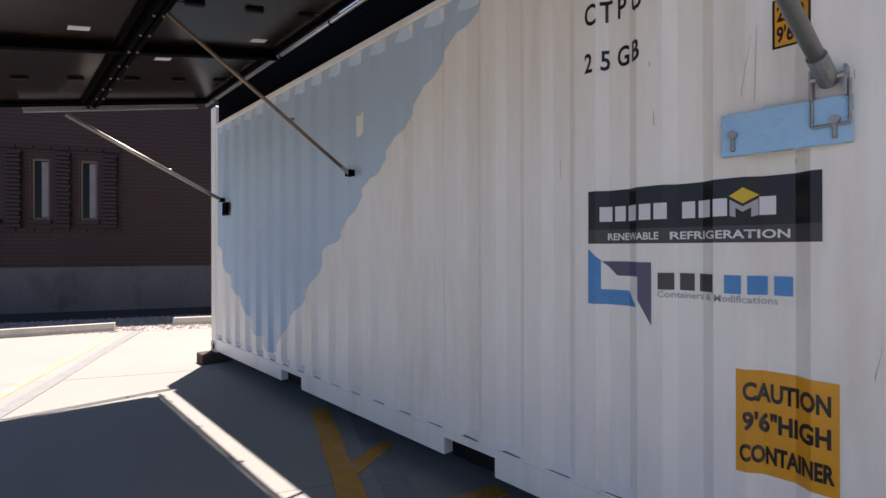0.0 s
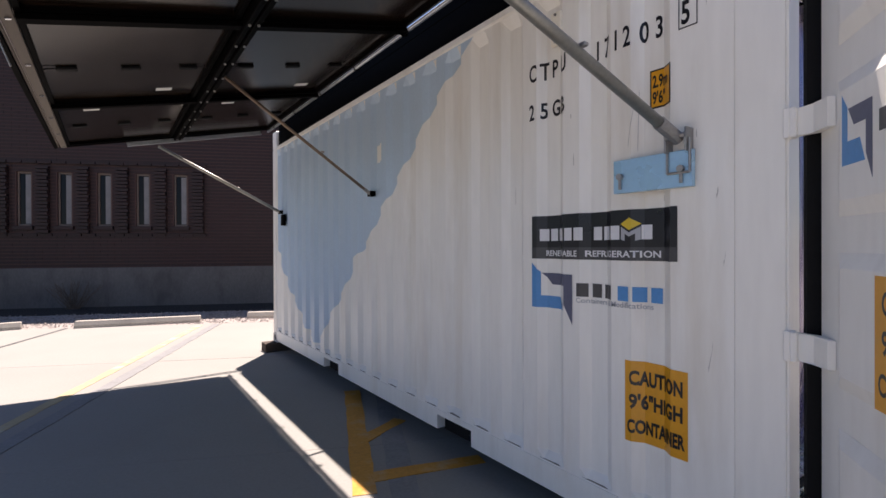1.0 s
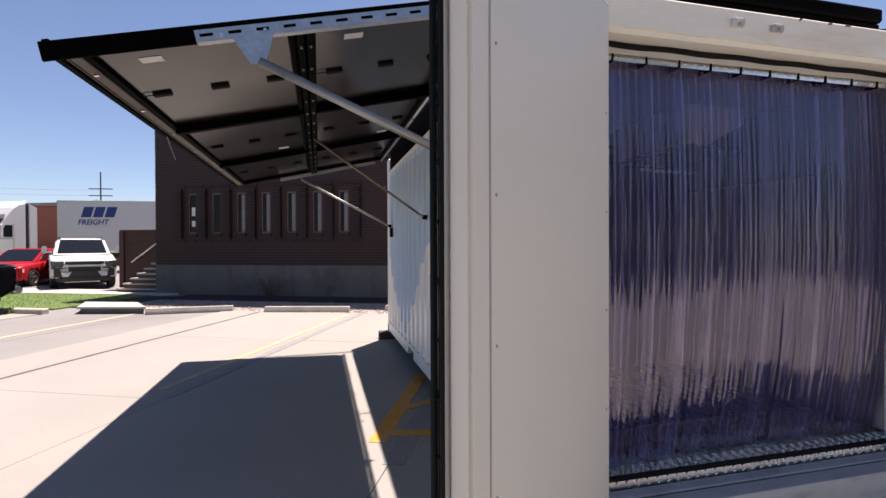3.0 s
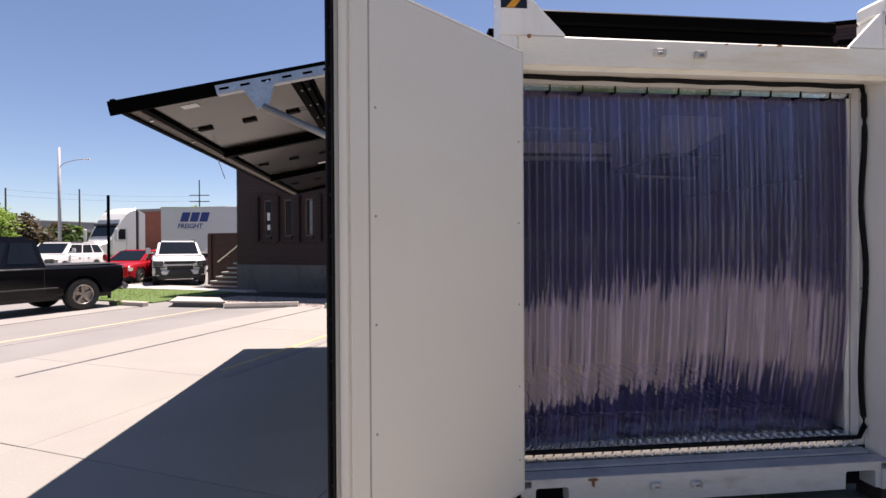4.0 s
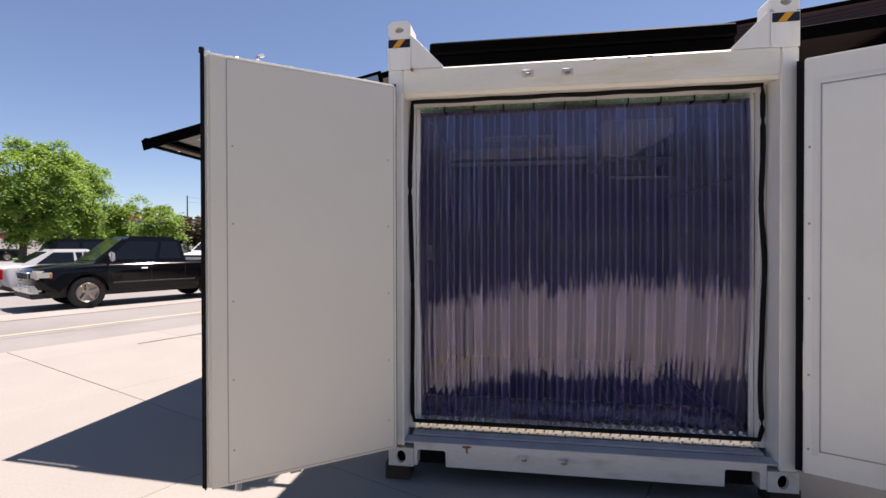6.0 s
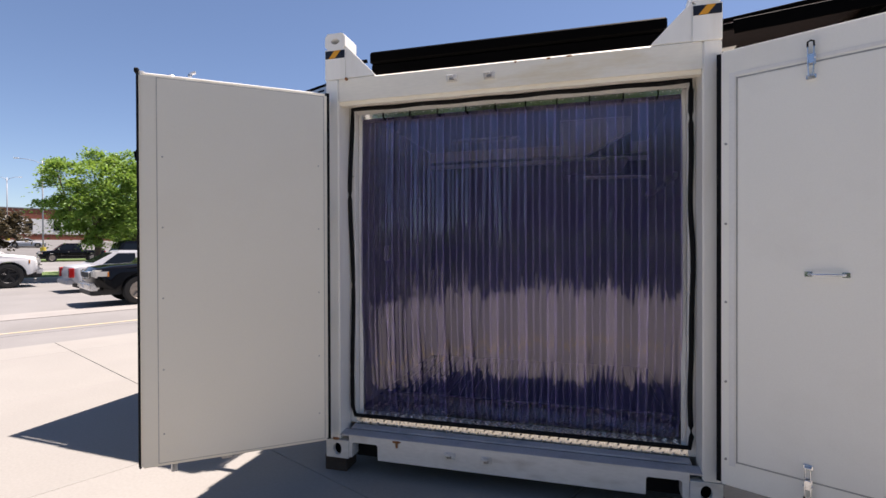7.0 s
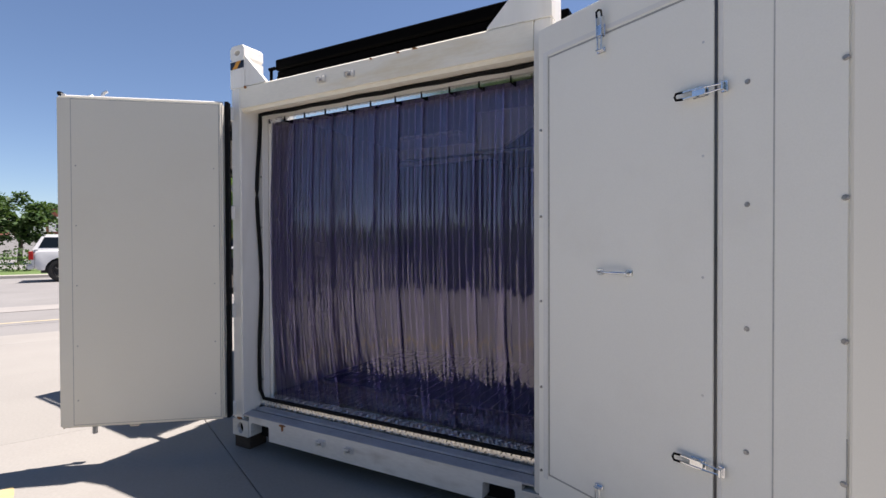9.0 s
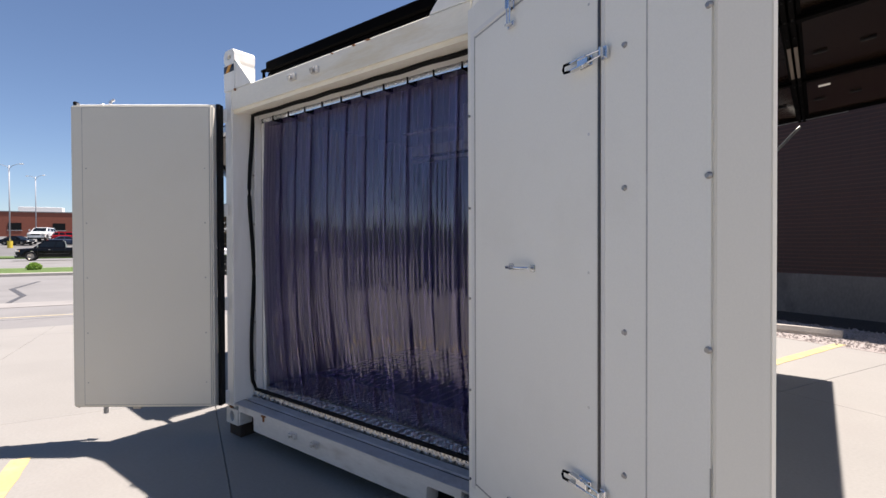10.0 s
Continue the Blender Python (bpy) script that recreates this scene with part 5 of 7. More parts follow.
        if mirror:
            a.x = CW + 0.05
        b = warp((aa, yy, dz))
        dd = (b - a).normalized()
        s = bmesh.new()
        if wy > 5:
            rod(s, a + Vector((0, -0.03, 0)), b + Vector((0, -0.03, 0)), r, 10)
            rod(s, a + Vector((0, 0.02, 0)), b + Vector((0, 0.02, 0)), r, 10)
        else:
            rod(s, a, b, r, 14)
        st_ = part("strut", s, mat_, e, "steel strut propping the awning", True)
        s = bmesh.new()
        rod(s, a - dd * 0.02, a + dd * (0.10 if wy < 1 else 0.05), r * 1.2, 12)
        rod(s, a + Vector((0, -0.04 if wy < 1 else -0.022, 0)), a + Vector((0, 0.04 if wy < 1 else 0.022, 0)), 0.011, 8)
        part("strut_foot", s, STEEL, st_, "clamp at the foot of the strut")
        x_in = CW if mirror else 0.0
        for dy in (-0.041, 0.041):
            lug = 0.06 if wy < 1 else 0.03
            dy = dy if wy < 1 else dy * 0.55
            part("wall_lug", cube(min(a.x, x_in), max(a.x, x_in), wy + dy - 0.004, wy + dy + 0.004, wz - lug, wz + lug * 0.5), STEEL if wy < 1 else BLACK_METAL, st_)
        s = bmesh.new()
        c = a.lerp(b, 0.36)
        box(s, c.x - 0.012, c.x + 0.012, c.y - 0.03, c.y + 0.03, c.z + r, c.z + r + 0.014, 0.003)
        part("strut_pin", s, STEEL, st_)
    return e


awning(False)
awning(True)
# bar on the roof edges and the folded rack on the roof
rack = thing("roof_rack", None, "black steel rack lying on the container roof", "roof rack")
for x0, x1 in ((0.02, 0.09), (CW - 0.09, CW - 0.02)):
    part("edge_beam", cube(x0, x1, 0.42, 5.86, 2.701, 2.925, 0.006), BLACK_METAL, rack, "black beam along the roof edge")
for x0, x1 in ((0.022, 0.034), (CW - 0.034, CW - 0.022)):
    part("beam_flange", cube(x0, x1, 1.0, 5.86, 2.926, 3.04, 0.003), BLACK_METAL, rack, "upright black flange on the beam")
bm = bmesh.new()
box(bm, 0.245, 2.185, 0.22, 0.30, 2.701, 2.86, 0.005)
box(bm, 0.245, 2.185, 5.60, 5.68, 2.701, 2.86, 0.005)
for x in (0.245, 2.105):
    box(bm, x, x + 0.08, 0.30, 5.60, 2.701, 2.86, 0.005)
part("rack_frame", bm, BLACK_METAL, rack, "lower black frame")
part("rack_tray", cube(0.235, 2.195, 0.205, 5.70, 2.866, 2.95, 0.012), BLACK_METAL, rack, "upper black tray with rounded lip")
bm = bmesh.new()
rod(bm, (0.20, 0.24, 2.90), (0.14, 0.24, 2.90), 0.014, 8)
rod(bm, (0.16, 0.24, 2.90), (0.16, 0.24, 2.80), 0.012, 8)
part("rack_hook", bm, BLACK_METAL, rack)


# ---- round the building: gravel, wheel stops, stairs, lawn ----
GRASS = surf("lawn", (0.085, 0.135, 0.033), 0.9, var=0.35, scale=2, fine=50, bump=0.8, depth=0.02)
LIGHT_STONE = surf("light_concrete_slab", (0.38, 0.355, 0.325), 0.85, var=0.15, scale=3, fine=40, bump=0.3)


def leaf_mat(name, base, back):
    m, nt, N, L, p = node_mat(name)
    geo = N.new("ShaderNodeNewGeometry")
    hue = N.new("ShaderNodeHueSaturation")
    mr = N.new("ShaderNodeMapRange")
    mr.inputs[3].default_value = 0.55
    mr.inputs[4].default_value = 1.45
    L.new(geo.outputs["Random Per Island"], mr.inputs[0])
    L.new(mr.outputs[0], hue.inputs["Value"])
    hue.inputs["Color"].default_value = (*base, 1)
    tr = N.new("ShaderNodeBsdfTranslucent")
    tr.inputs[0].default_value = (*back, 1)
    mx = N.new("ShaderNodeMixShader")
    mx.inputs[0].default_value = 0.35
    L.new(hue.outputs[0], p.inputs["Base Color"])
    p.inputs["Roughness"].default_value = 0.55
    L.new(p.outputs[0], mx.inputs[1])
    L.new(tr.outputs[0], mx.inputs[2])
    L.new(mx.outputs[0], N["Material Output"].inputs[0])
    return m


LEAF = leaf_mat("fresh_green_leaves", (0.145, 0.255, 0.042), (0.30, 0.44, 0.07))
LEAF_DARK = leaf_mat("dark_green_leaves", (0.05, 0.10, 0.025), (0.09, 0.15, 0.03))
LEAF_BROWN = leaf_mat("bronze_leaves", (0.060, 0.050, 0.028), (0.10, 0.075, 0.035))
BARK = surf("grey_brown_bark", (0.11, 0.085, 0.065), 0.9, var=0.4, scale=8, fine=40, bump=0.8, depth=0.02)

bed = thing("gravel_bed", YARD, "strip of pale gravel between the wheel stops and the brick wall", "gravel", kind="stuff")
part("bed", cube(-10.5, 13.0, 8.06, 9.85, -0.1, 0.0), GRAVEL, bed)
# the bed splits at the building's shadow edge; shade is in the soil colour
part("soil", cube(-10.5, 13.0, 9.853, 11.2, -0.1, 0.012), SHADED_SOIL, bed, "bare soil along the wall, with the building's shade in its colour")
part("soil", cube(-11.44, -10.504, 8.06, 10.69, -0.1, 0.010), SHADED_SOIL, bed, "dark bare soil at the corner of the building")
rn = np.random.RandomState(5)
N_ = 5200
uu = rn.uniform(-10.4, 4.0, N_)
vv = rn.uniform(8.1, 9.9, N_)
rr = rn.uniform(0.012, 0.035, N_)
base = np.array([(1, 0, -.2), (0, 1, -.2), (-1, 0, -.2), (0, -1, -.2), (0.1, 0.1, 0.75)], float)
verts = []
faces = []
for k in range(N_):
    a = rn.uniform(0, 6.28)
    c, s = math.cos(a), math.sin(a)
    sc = rn.uniform(0.7, 1.3, 3)
    o = len(verts)
    for p in base:
        q = p * sc * rr[k]
        verts.append((uu[k] + q[0] * c - q[1] * s, vv[k] + q[0] * s + q[1] * c, q[2] + 0.004))
    faces += [(o, o + 1, o + 4), (o + 1, o + 2, o + 4), (o + 2, o + 3, o + 4), (o + 3, o, o + 4)]
me = bpy.data.meshes.new("pebbles")
me.from_pydata(verts, [], faces)
me.materials.append(GRAVEL)
pb = new("pebbles", me)
pb.parent = bed
pb["kind"] = "stuff"


def stop(u0, v0, u1, v1):
    """A precast wheel stop between two points of the yard."""
    a, b = Vector((u0, v0, 0)), Vector((u1, v1, 0))
    ln = (b - a).length
    bm = bmesh.new()
    prof = [(-0.085, 0), (0.085, 0), (0.085, 0.05), (0.055, 0.12), (-0.055, 0.12), (-0.085, 0.05)]
    prism(bm, prof, 0, 0, ln, 0.008)
    ob = part("wheel_stop", bm, KERB_STONE)
    ang = math.degrees(math.atan2(b.y - a.y, b.x - a.x))
    ob.matrix_world = YARD @ pose(u0, v0, 0, 0, 0, ang)
    return tagged(ob, "weathered precast concrete wheel stop at the edge of the gravel", "wheel stop", "wheel stops")


stop(-8.65, 7.32, -7.02, 8.12)
stop(-6.15, 8.03, -4.22, 8.33)
stop(-3.45, 8.65, -1.6, 8.62)
stop(-0.95, 8.46, 0.40, 8.86)
stop(2.0, 8.45, 3.85, 8.5)

# concrete landing by the lawn
lp_ = thing("landing", YARD, "low weathered concrete landing slab at the lane's edge", "concrete slab")
part("landing_top", prism(bmesh.new(), [(-10.27, 7.13), (-8.72, 7.40), (-9.57, 8.13), (-10.99, 8.04)], 2, 0.102, 0.155, 0.012), LIGHT_STONE, lp_)
part("landing_base", prism(bmesh.new(), [(-10.22, 7.18), (-8.80, 7.43), (-9.60, 8.10), (-10.93, 8.01)], 2, -0.05, 0.10, 0.008), PLINTH, lp_)
kb = part("kerb", cube(-12.2, -10.98, 6.93, 7.12, -0.05, 0.11, 0.02), KERB_STONE)
kb.matrix_world = YARD
tagged(kb, "short pale concrete kerb at the lawn's corner", "kerb", kind="structure")
lawn = part("lawn_patch", cube(-22.0, -11.45, 7.62, 10.7, -0.1, 0.03, 0.01), GRASS)
lawn.matrix_world = YARD
tagged(lawn, "patch of green lawn beside the lane", "lawn", kind="structure")
walkway = part("walkway", cube(-24.0, -10.9, 10.7, 12.0, -0.1, 0.05, 0.01), LIGHT_STONE)
walkway.matrix_world = YARD
tagged(walkway, "pale concrete walkway", "walkway", kind="structure")
gutter = part("gutter", cube(-12.2, -11.05, -26, 7.0, -0.1, 0.002, 0.004), LANE_EDGE)
gutter.matrix_world = YARD
tagged(gutter, "pale concrete gutter strip beside the lane", "gutter", kind="structure")


def tufts(name, u0, u1, v0, v1, n, h, seed, material):
    rnd_ = np.random.RandomState(seed)
    vs, fs = [], []
    for k in range(n):
        u, v = rnd_.uniform(u0, u1), rnd_.uniform(v0, v1)
        a = rnd_.uniform(0, 3.14)
        hh = h * rnd_.uniform(0.5, 1.3)
        o = len(vs)
        c, s = math.cos(a) * 0.012, math.sin(a) * 0.012
        l1, l2 = rnd_.uniform(-0.02, 0.02, 2)
        vs += [(u - c, v - s, 0.02), (u + c, v + s, 0.02), (u + l1, v + l2, 0.02 + hh)]
        fs.append((o, o + 1, o + 2))
    me_ = bpy.data.meshes.new(name)
    me_.from_pydata(vs, [], fs)
    me_.materials.append(material)
    ob = new(name, me_)
    ob.matrix_world = YARD
    return tagged(ob, "short green grass blades", "grass", kind="stuff")


tufts("grass", -21.0, -11.5, 7.65, 10.6, 9000, 0.035, 3, LEAF)
tufts("weeds", -11.9, -11.75, 6.85, 6.98, 60, 0.13, 4, LEAF)

# outside stairs against the building's end
stairs = thing("staircase", YARD @ pose(-13.9, 11.3, 0), "short concrete staircase along a dark red brick wall", "staircase")
for k in range(6):
    st0 = part("step", cube(0.65 + 0.26 * k, 2.15, 0.05, 0.87, 0.0 if k == 0 else 0.165 * k + 0.002, 0.165 * (k + 1) - 0.056, 0.006), BRICK_RED, stairs, "dark red brick riser")
    part("tread", cube(0.60 + 0.26 * k, 2.15, 0.03, 0.87, 0.165 * (k + 1) - 0.055, 0.165 * (k + 1), 0.010), LIGHT_STONE, st0, "pale stone tread")
part("wall_core", cube(0.02, 2.15, 0.90, 1.16, 0.0, 2.02), MORTAR, stairs)
part("wall_cap", cube(-0.03, 2.15, 0.86, 1.20, 2.02, 2.075, 0.008), BRICK_RED, stairs, "brick coping")
part("pier", cube(-0.03, 0.15, 0.84, 1.20, 0.0, 2.015, 0.008), BRICK_RED, stairs, "proud brick pier at the wall's end")
sv, sf = [], []
rs = random.Random(9)
for c in range(22):
    x = 0.16 - (0.15 if c % 2 else 0.0)
    while x < 2.14:
        a, b = max(0.16, x), min(2.14, x + 0.29)
        if b - a > 0.04:
            o = len(sv)
            y = 0.885 + rs.uniform(-0.003, 0.003)
            for xx in (a, b):
                for yy in (y, y + 0.03):
                    for zz in (0.005 + c * 0.0915, 0.083 + c * 0.0915):
                        sv.append((xx, yy, zz))
            sf.extend([(o, o + 4, o + 5, o + 1), (o + 1, o + 5, o + 7, o + 3), (o, o + 1, o + 3, o + 2), (o + 4, o + 6, o + 7, o + 5), (o, o + 2, o + 6, o + 4)])
        x += 0.30
me = bpy.data.meshes.new("brickwork")
me.from_pydata(sv, [], sf)
me.materials.append(BRICK_RED)
bw = new("brickwork", me)
bw.parent = stairs
bw["kind"] = "stuff"
bm = bmesh.new()
rod(bm, (0.50, 0.80, 0.98), (2.06, 0.80, 2.0), 0.028, 10)
for s in (0.9, 1.5, 2.0):
    z = 0.98 + (s - 0.50) * 0.6538
    rod(bm, (s, 0.80, z - 0.01), (s, 0.89, z - 0.05), 0.010, 8)
part("handrail", bm, CREAM, stairs, "pale painted handrail on the wall", True)


# ---- trees and shrubs ----
def tree(name, u, v, h, spread, seed, leaf_material, label, leaf=0.085, clumps=80, per=190, trunk=0.16, low=0.28, z0=0.0):
    rnd_ = np.random.RandomState(seed)
    e = thing(name, YARD @ pose(u, v, z0), label, "tree")
    bm = bmesh.new()
    fork = h * low
    lean = rnd_.uniform(-0.15, 0.15, 2)
    sweep(bm, [(0, 0, -0.1), (lean[0] * 0.3, lean[1] * 0.3, fork * 0.5), (lean[0], lean[1], fork), (lean[0] * 1.5, lean[1] * 1.5, h * 0.62)], [trunk * 1.25, trunk, trunk * 0.85, trunk * 0.3], 10)
    tips = []
    for k in range(9):
        a = k * 2.4 + rnd_.uniform(-0.3, 0.3)
        zf = fork * rnd_.uniform(0.85, 1.15)
        r1 = spread * rnd_.uniform(0.3, 0.5)
        r2 = spread * rnd_.uniform(0.65, 0.95)
        z1 = zf + (h - zf) * rnd_.uniform(0.2, 0.45)
        z2 = zf + (h - zf) * rnd_.uniform(0.35, 0.8)
        p = [(lean[0], lean[1], zf), (math.cos(a) * r1, math.sin(a) * r1, z1), (math.cos(a + 0.2) * r2, math.sin(a + 0.2) * r2, z2)]
        sweep(bm, p, [trunk * 0.5, trunk * 0.3, trunk * 0.09], 7)
        tips.append(p[2])
        tips.append(p[1])
    part("trunk", bm, BARK, e, "grey-brown trunk and limbs", True)
    cz = fork + (h - fork) * 0.48
    allq, alls = [], []
    for k in range(clumps):
        if k < len(tips):
            c = np.array(tips[k])
        else:
            d = rnd_.normal(size=3)
            d /= np.linalg.norm(d)
            rad = rnd_.uniform(0.45, 1.0) ** 0.6
            c = np.array((d[0] * spread * rad, d[1] * spread * rad, cz + d[2] * (h - fork) * 0.50 * rad))
            c[2] += 0.25 * math.sin(3 * math.atan2(d[1], d[0]) + seed)
        sz = rnd_.uniform(0.18, 0.46) * spread / 2.8
        g = rnd_.normal(size=(per, 3)) * np.array((sz, sz, sz * 0.38))
        g[:, 2] -= 0.25 * (g[:, 0] ** 2 + g[:, 1] ** 2) / max(sz, 0.1)
        allq.append(c + g)
    Q = np.concatenate(allq)
    nq = len(Q)
    a1 = rnd_.normal(size=(nq, 3))
    a1[:, 2] *= 0.45
    a1 /= np.linalg.norm(a1, axis=1)[:, None]
    a2 = np.cross(a1, rnd_.normal(size=(nq, 3)) * 0.5 + np.array((0, 0, 1.0)))
    a2 /= np.linalg.norm(a2, axis=1)[:, None] + 1e-6
    s = (leaf * rnd_.uniform(0.6, 1.3, nq))[:, None]
    V = np.stack((Q - a1 * s, Q + a2 * s * 0.5, Q + a1 * s, Q - a2 * s * 0.5), axis=1).reshape(-1, 3)
    vs = V.tolist()
    fs = np.arange(nq * 4).reshape(-1, 4).tolist()
    me_ = bpy.data.meshes.new("crown")
    me_.from_pydata(vs, [], fs)
    me_.materials.append(leaf_material)
    cr = new("crown", me_)
    cr.parent = e
    return e


G1 = "leafy fresh-green street tree with a loose uneven crown"
tree("tree", -26.0, 5.4, 6.8, 2.5, 31, LEAF, G1, clumps=115, leaf=0.082, per=270)
tree("tree", -30.5, 8.6, 7.0, 2.3, 32, LEAF, G1, clumps=105, leaf=0.082, per=270)
tree("tree", -29.5, 12.4, 4.6, 2.0, 33, LEAF, G1, clumps=70, leaf=0.085, per=240)
tree("tree", -34.5, 10.6, 4.9, 2.2, 34, LEAF, G1, clumps=70, leaf=0.085, per=240)
tree("tree", -56.0, 30.0, 5.2, 3.6, 35, LEAF_BROWN, "bronze-leaved ornamental tree beyond the parking rows", clumps=60, per=120, leaf=0.25)
tree("tree", -64.0, 40.0, 4.6, 3.0, 36, LEAF_DARK, "dark green tree beyond the parking rows", clumps=50, per=120, leaf=0.28)
tree("tree", -72.0, 46.0, 5.2, 1.7, 37, LEAF, "small fresh-green tree in front of a grey warehouse", clumps=35, per=120, leaf=0.25)
tree("tree", -49.5, 3.6, 5.1, 2.9, 38, LEAF_BROWN, "bronze-green ornamental tree at the street's edge", clumps=60, per=120, leaf=0.2)
tree("tree", -49.0, -4.6, 6.0, 2.7, 39, LEAF_DARK, "dark green ornamental tree at the street's edge", clumps=60, per=120, leaf=0.2)
tree("tree", -62.0, 62.0, 9.5, 3.6, 40, LEAF, "tall green tree behind a brick warehouse", clumps=50, per=120, leaf=0.3)
tree("tree", -118.0, 34.0, 10.0, 6.0, 41, LEAF, "green tree behind a low far building", clumps=50, per=120, leaf=0.3)
# unseen trees added behind the camera, to darken what the curtain mirrors
for k, (u, v, h, s) in enumerate(((2.5, -14, 6.5, 3.0), (6.5, -12.5, 7.2, 3.3), (10.5, -11.5, 6.8, 3.2), (14.5, -10.5, 7.2, 3.3), (19, -9.0, 6.6, 3.2), (-2.5, -23, 3.4, 2.4), (-8, -24, 3.0, 2.4), (-14, -23, 3.2, 2.4), (9, -17, 8.0, 3.6), (4, -19, 7.0, 3.4))):
    tree("tree", u, v, h, s, 60 + k, LEAF_DARK, "unseen dark green tree added behind the camera", clumps=75, per=90, leaf=0.2, low=0.14)


# unseen hedge added behind the camera, a dark band for the curtain's reflection
hq = np.random.RandomState(15)
n_ = 15000
Q = np.stack((hq.uniform(-1.2, 20.0, n_), hq.uniform(-7.2, -5.7, n_), hq.uniform(0.0, 1.0, n_) ** 0.7 * 1.75), axis=1)
Q[:, 2] *= 1 + 0.12 * np.sin(Q[:, 0] * 2.1)
a1 = hq.normal(size=(n_, 3)) * 0.09
a2 = hq.normal(size=(n_, 3)) * 0.06
me_ = bpy.data.meshes.new("hedge")
me_.from_pydata(np.stack((Q - a1, Q + a2, Q + a1, Q - a2), axis=1).reshape(-1, 3).tolist(), [], np.arange(n_ * 4).reshape(-1, 4).tolist())
me_.materials.append(LEAF_DARK)
hedge = new("hedge", me_)
hedge.matrix_world = YARD
tagged(hedge, "unseen dark green hedge added behind the camera", "hedge", kind="stuff")


def shrub(u, v, r, h, seed, material, label):
    rnd_ = np.random.RandomState(seed)
    e = thing("shrub", YARD @ pose(u, v, 0), label, "shrub")
    vs, fs = [], []
    for k in range(700):
        d = rnd_.normal(size=3)
        d /= np.linalg.norm(d)
        q = np.array((d[0] * r, d[1] * r, h * 0.5 + d[2] * h * 0.5)) * (rnd_.uniform(0.5, 1.05), rnd_.uniform(0.5, 1.05), 1)
        a1 = rnd_.normal(size=3)
        a1 /= np.linalg.norm(a1)
        a2 = np.cross(a1, rnd_.normal(size=3))
        a2 /= np.linalg.norm(a2)
        s = 0.07 * rnd_.uniform(0.6, 1.4)
        o = len(vs)
        vs += [tuple(q - a1 * s), tuple(q + a2 * s * 0.5), tuple(q + a1 * s), tuple(q - a2 * s * 0.5)]
        fs.append((o, o + 1, o + 2, o + 3))
    me_ = bpy.data.meshes.new("foliage")
    me_.from_pydata(vs, [], fs)
    me_.materials.append(material)
    f = new("foliage", me_)
    f.parent = e
    b = bmesh.new()
    rod(b, (0, 0, 0), (0, 0, h * 0.5), 0.02, 6)
    part("stem", b, BARK, e)
    return e


bush = thing("shrub", YARD @ pose(-7.6, 10.85, 0), "bare dry shrub with dark twigs against the concrete plinth", "shrub")
rs = random.Random(3)
for k in range(46):
    b = bmesh.new()
    a = rs.uniform(-1.2, 1.2)
    q = [Vector((rs.uniform(-0.1, 0.1), rs.uniform(-0.06, 0.06), 0.0))]
    for i in range(4):
        q.append(q[-1] + Vector((math.sin(a) * 0.13 + rs.uniform(-0.05, 0.05), rs.uniform(-0.05, 0.05), 0.13 * math.cos(a * 0.7) + rs.uniform(0, 0.05))))
    sweep(b, q, [0.009, 0.007, 0.006, 0.005, 0.003], 5)
    part("twig", b, BARK, bush)
for k, (u, v, r) in enumerate(((-30.4, -7.8, 0.34), (-30.6, -5.4, 0.6), (-30.2, -10.2, 0.34), (-31.0, -3.4, 0.9), (-30.6, -12.6, 0.5), (-31.5, -1.6, 1.1))):
    shrub(u, v, r, r * 1.5, 20 + k, LEAF_DARK if k % 2 else LEAF, "low green shrub in the verge")


# ---- the far lot, which climbs away from the street ----
def lot_z(u):
    return max(0.0, min((-72 - u) * 0.07, 2.8 + (-112 - u) * 0.02))


# ---- vehicles ----
def paint(name, base, rough=0.22):
    m = surf(name, base, rough, var=0.04, scale=1.5, fine=60, bump=0.0, spec=0.28)
    m.node_tree.nodes["Principled BSDF"].inputs["Coat Weight"].default_value = 0.0
    m.node_tree.nodes["Principled BSDF"].inputs["Coat Roughness"].default_value = 0.06
    return m


P_BLACK = paint("black_car_paint", (0.004, 0.004, 0.005), 0.09)
P_WHITE = paint("white_car_paint", (0.62, 0.62, 0.62))
P_RED = paint("red_car_paint", (0.33, 0.012, 0.018))
P_SILVER = paint("silver_car_paint", (0.42, 0.43, 0.45))
P_BLUE = paint("dark_blue_car_paint", (0.02, 0.03, 0.06))
TYRE = surf("tyre_rubber", (0.012, 0.012, 0.012), 0.8, var=0.3, scale=10, fine=80, bump=0.3)
RIM = surf("alloy_rim", (0.40, 0.36, 0.32), 0.3, metal=0.9, var=0.1, scale=10, fine=60, bump=0.02)
RIM_BLACK = surf("black_rim", (0.015, 0.015, 0.016), 0.4, metal=0.4, var=0.2, scale=10, fine=60, bump=0.02)
CAR_GLASS = surf("tinted_car_glass", (0.006, 0.008, 0.010), 0.06, var=0.2, scale=1, fine=10, bump=0.0, spec=0.4)
LAMP_CLEAR = surf("clear_lamp_lens", (0.62, 0.60, 0.55), 0.12, var=0.1, scale=10, fine=50, bump=0.0)
LAMP_SMOKE = surf("smoked_lamp_lens", (0.10, 0.10, 0.105), 0.12, var=0.5, scale=14, fine=50, bump=0.0)
LAMP_RED = surf("red_lamp_lens", (0.35, 0.012, 0.012), 0.15, var=0.1, scale=10, fine=50, bump=0.0)
LAMP_AMBER = surf("amber_lamp_lens", (0.55, 0.20, 0.03), 0.15, var=0.1, scale=10, fine=50, bump=0.0)
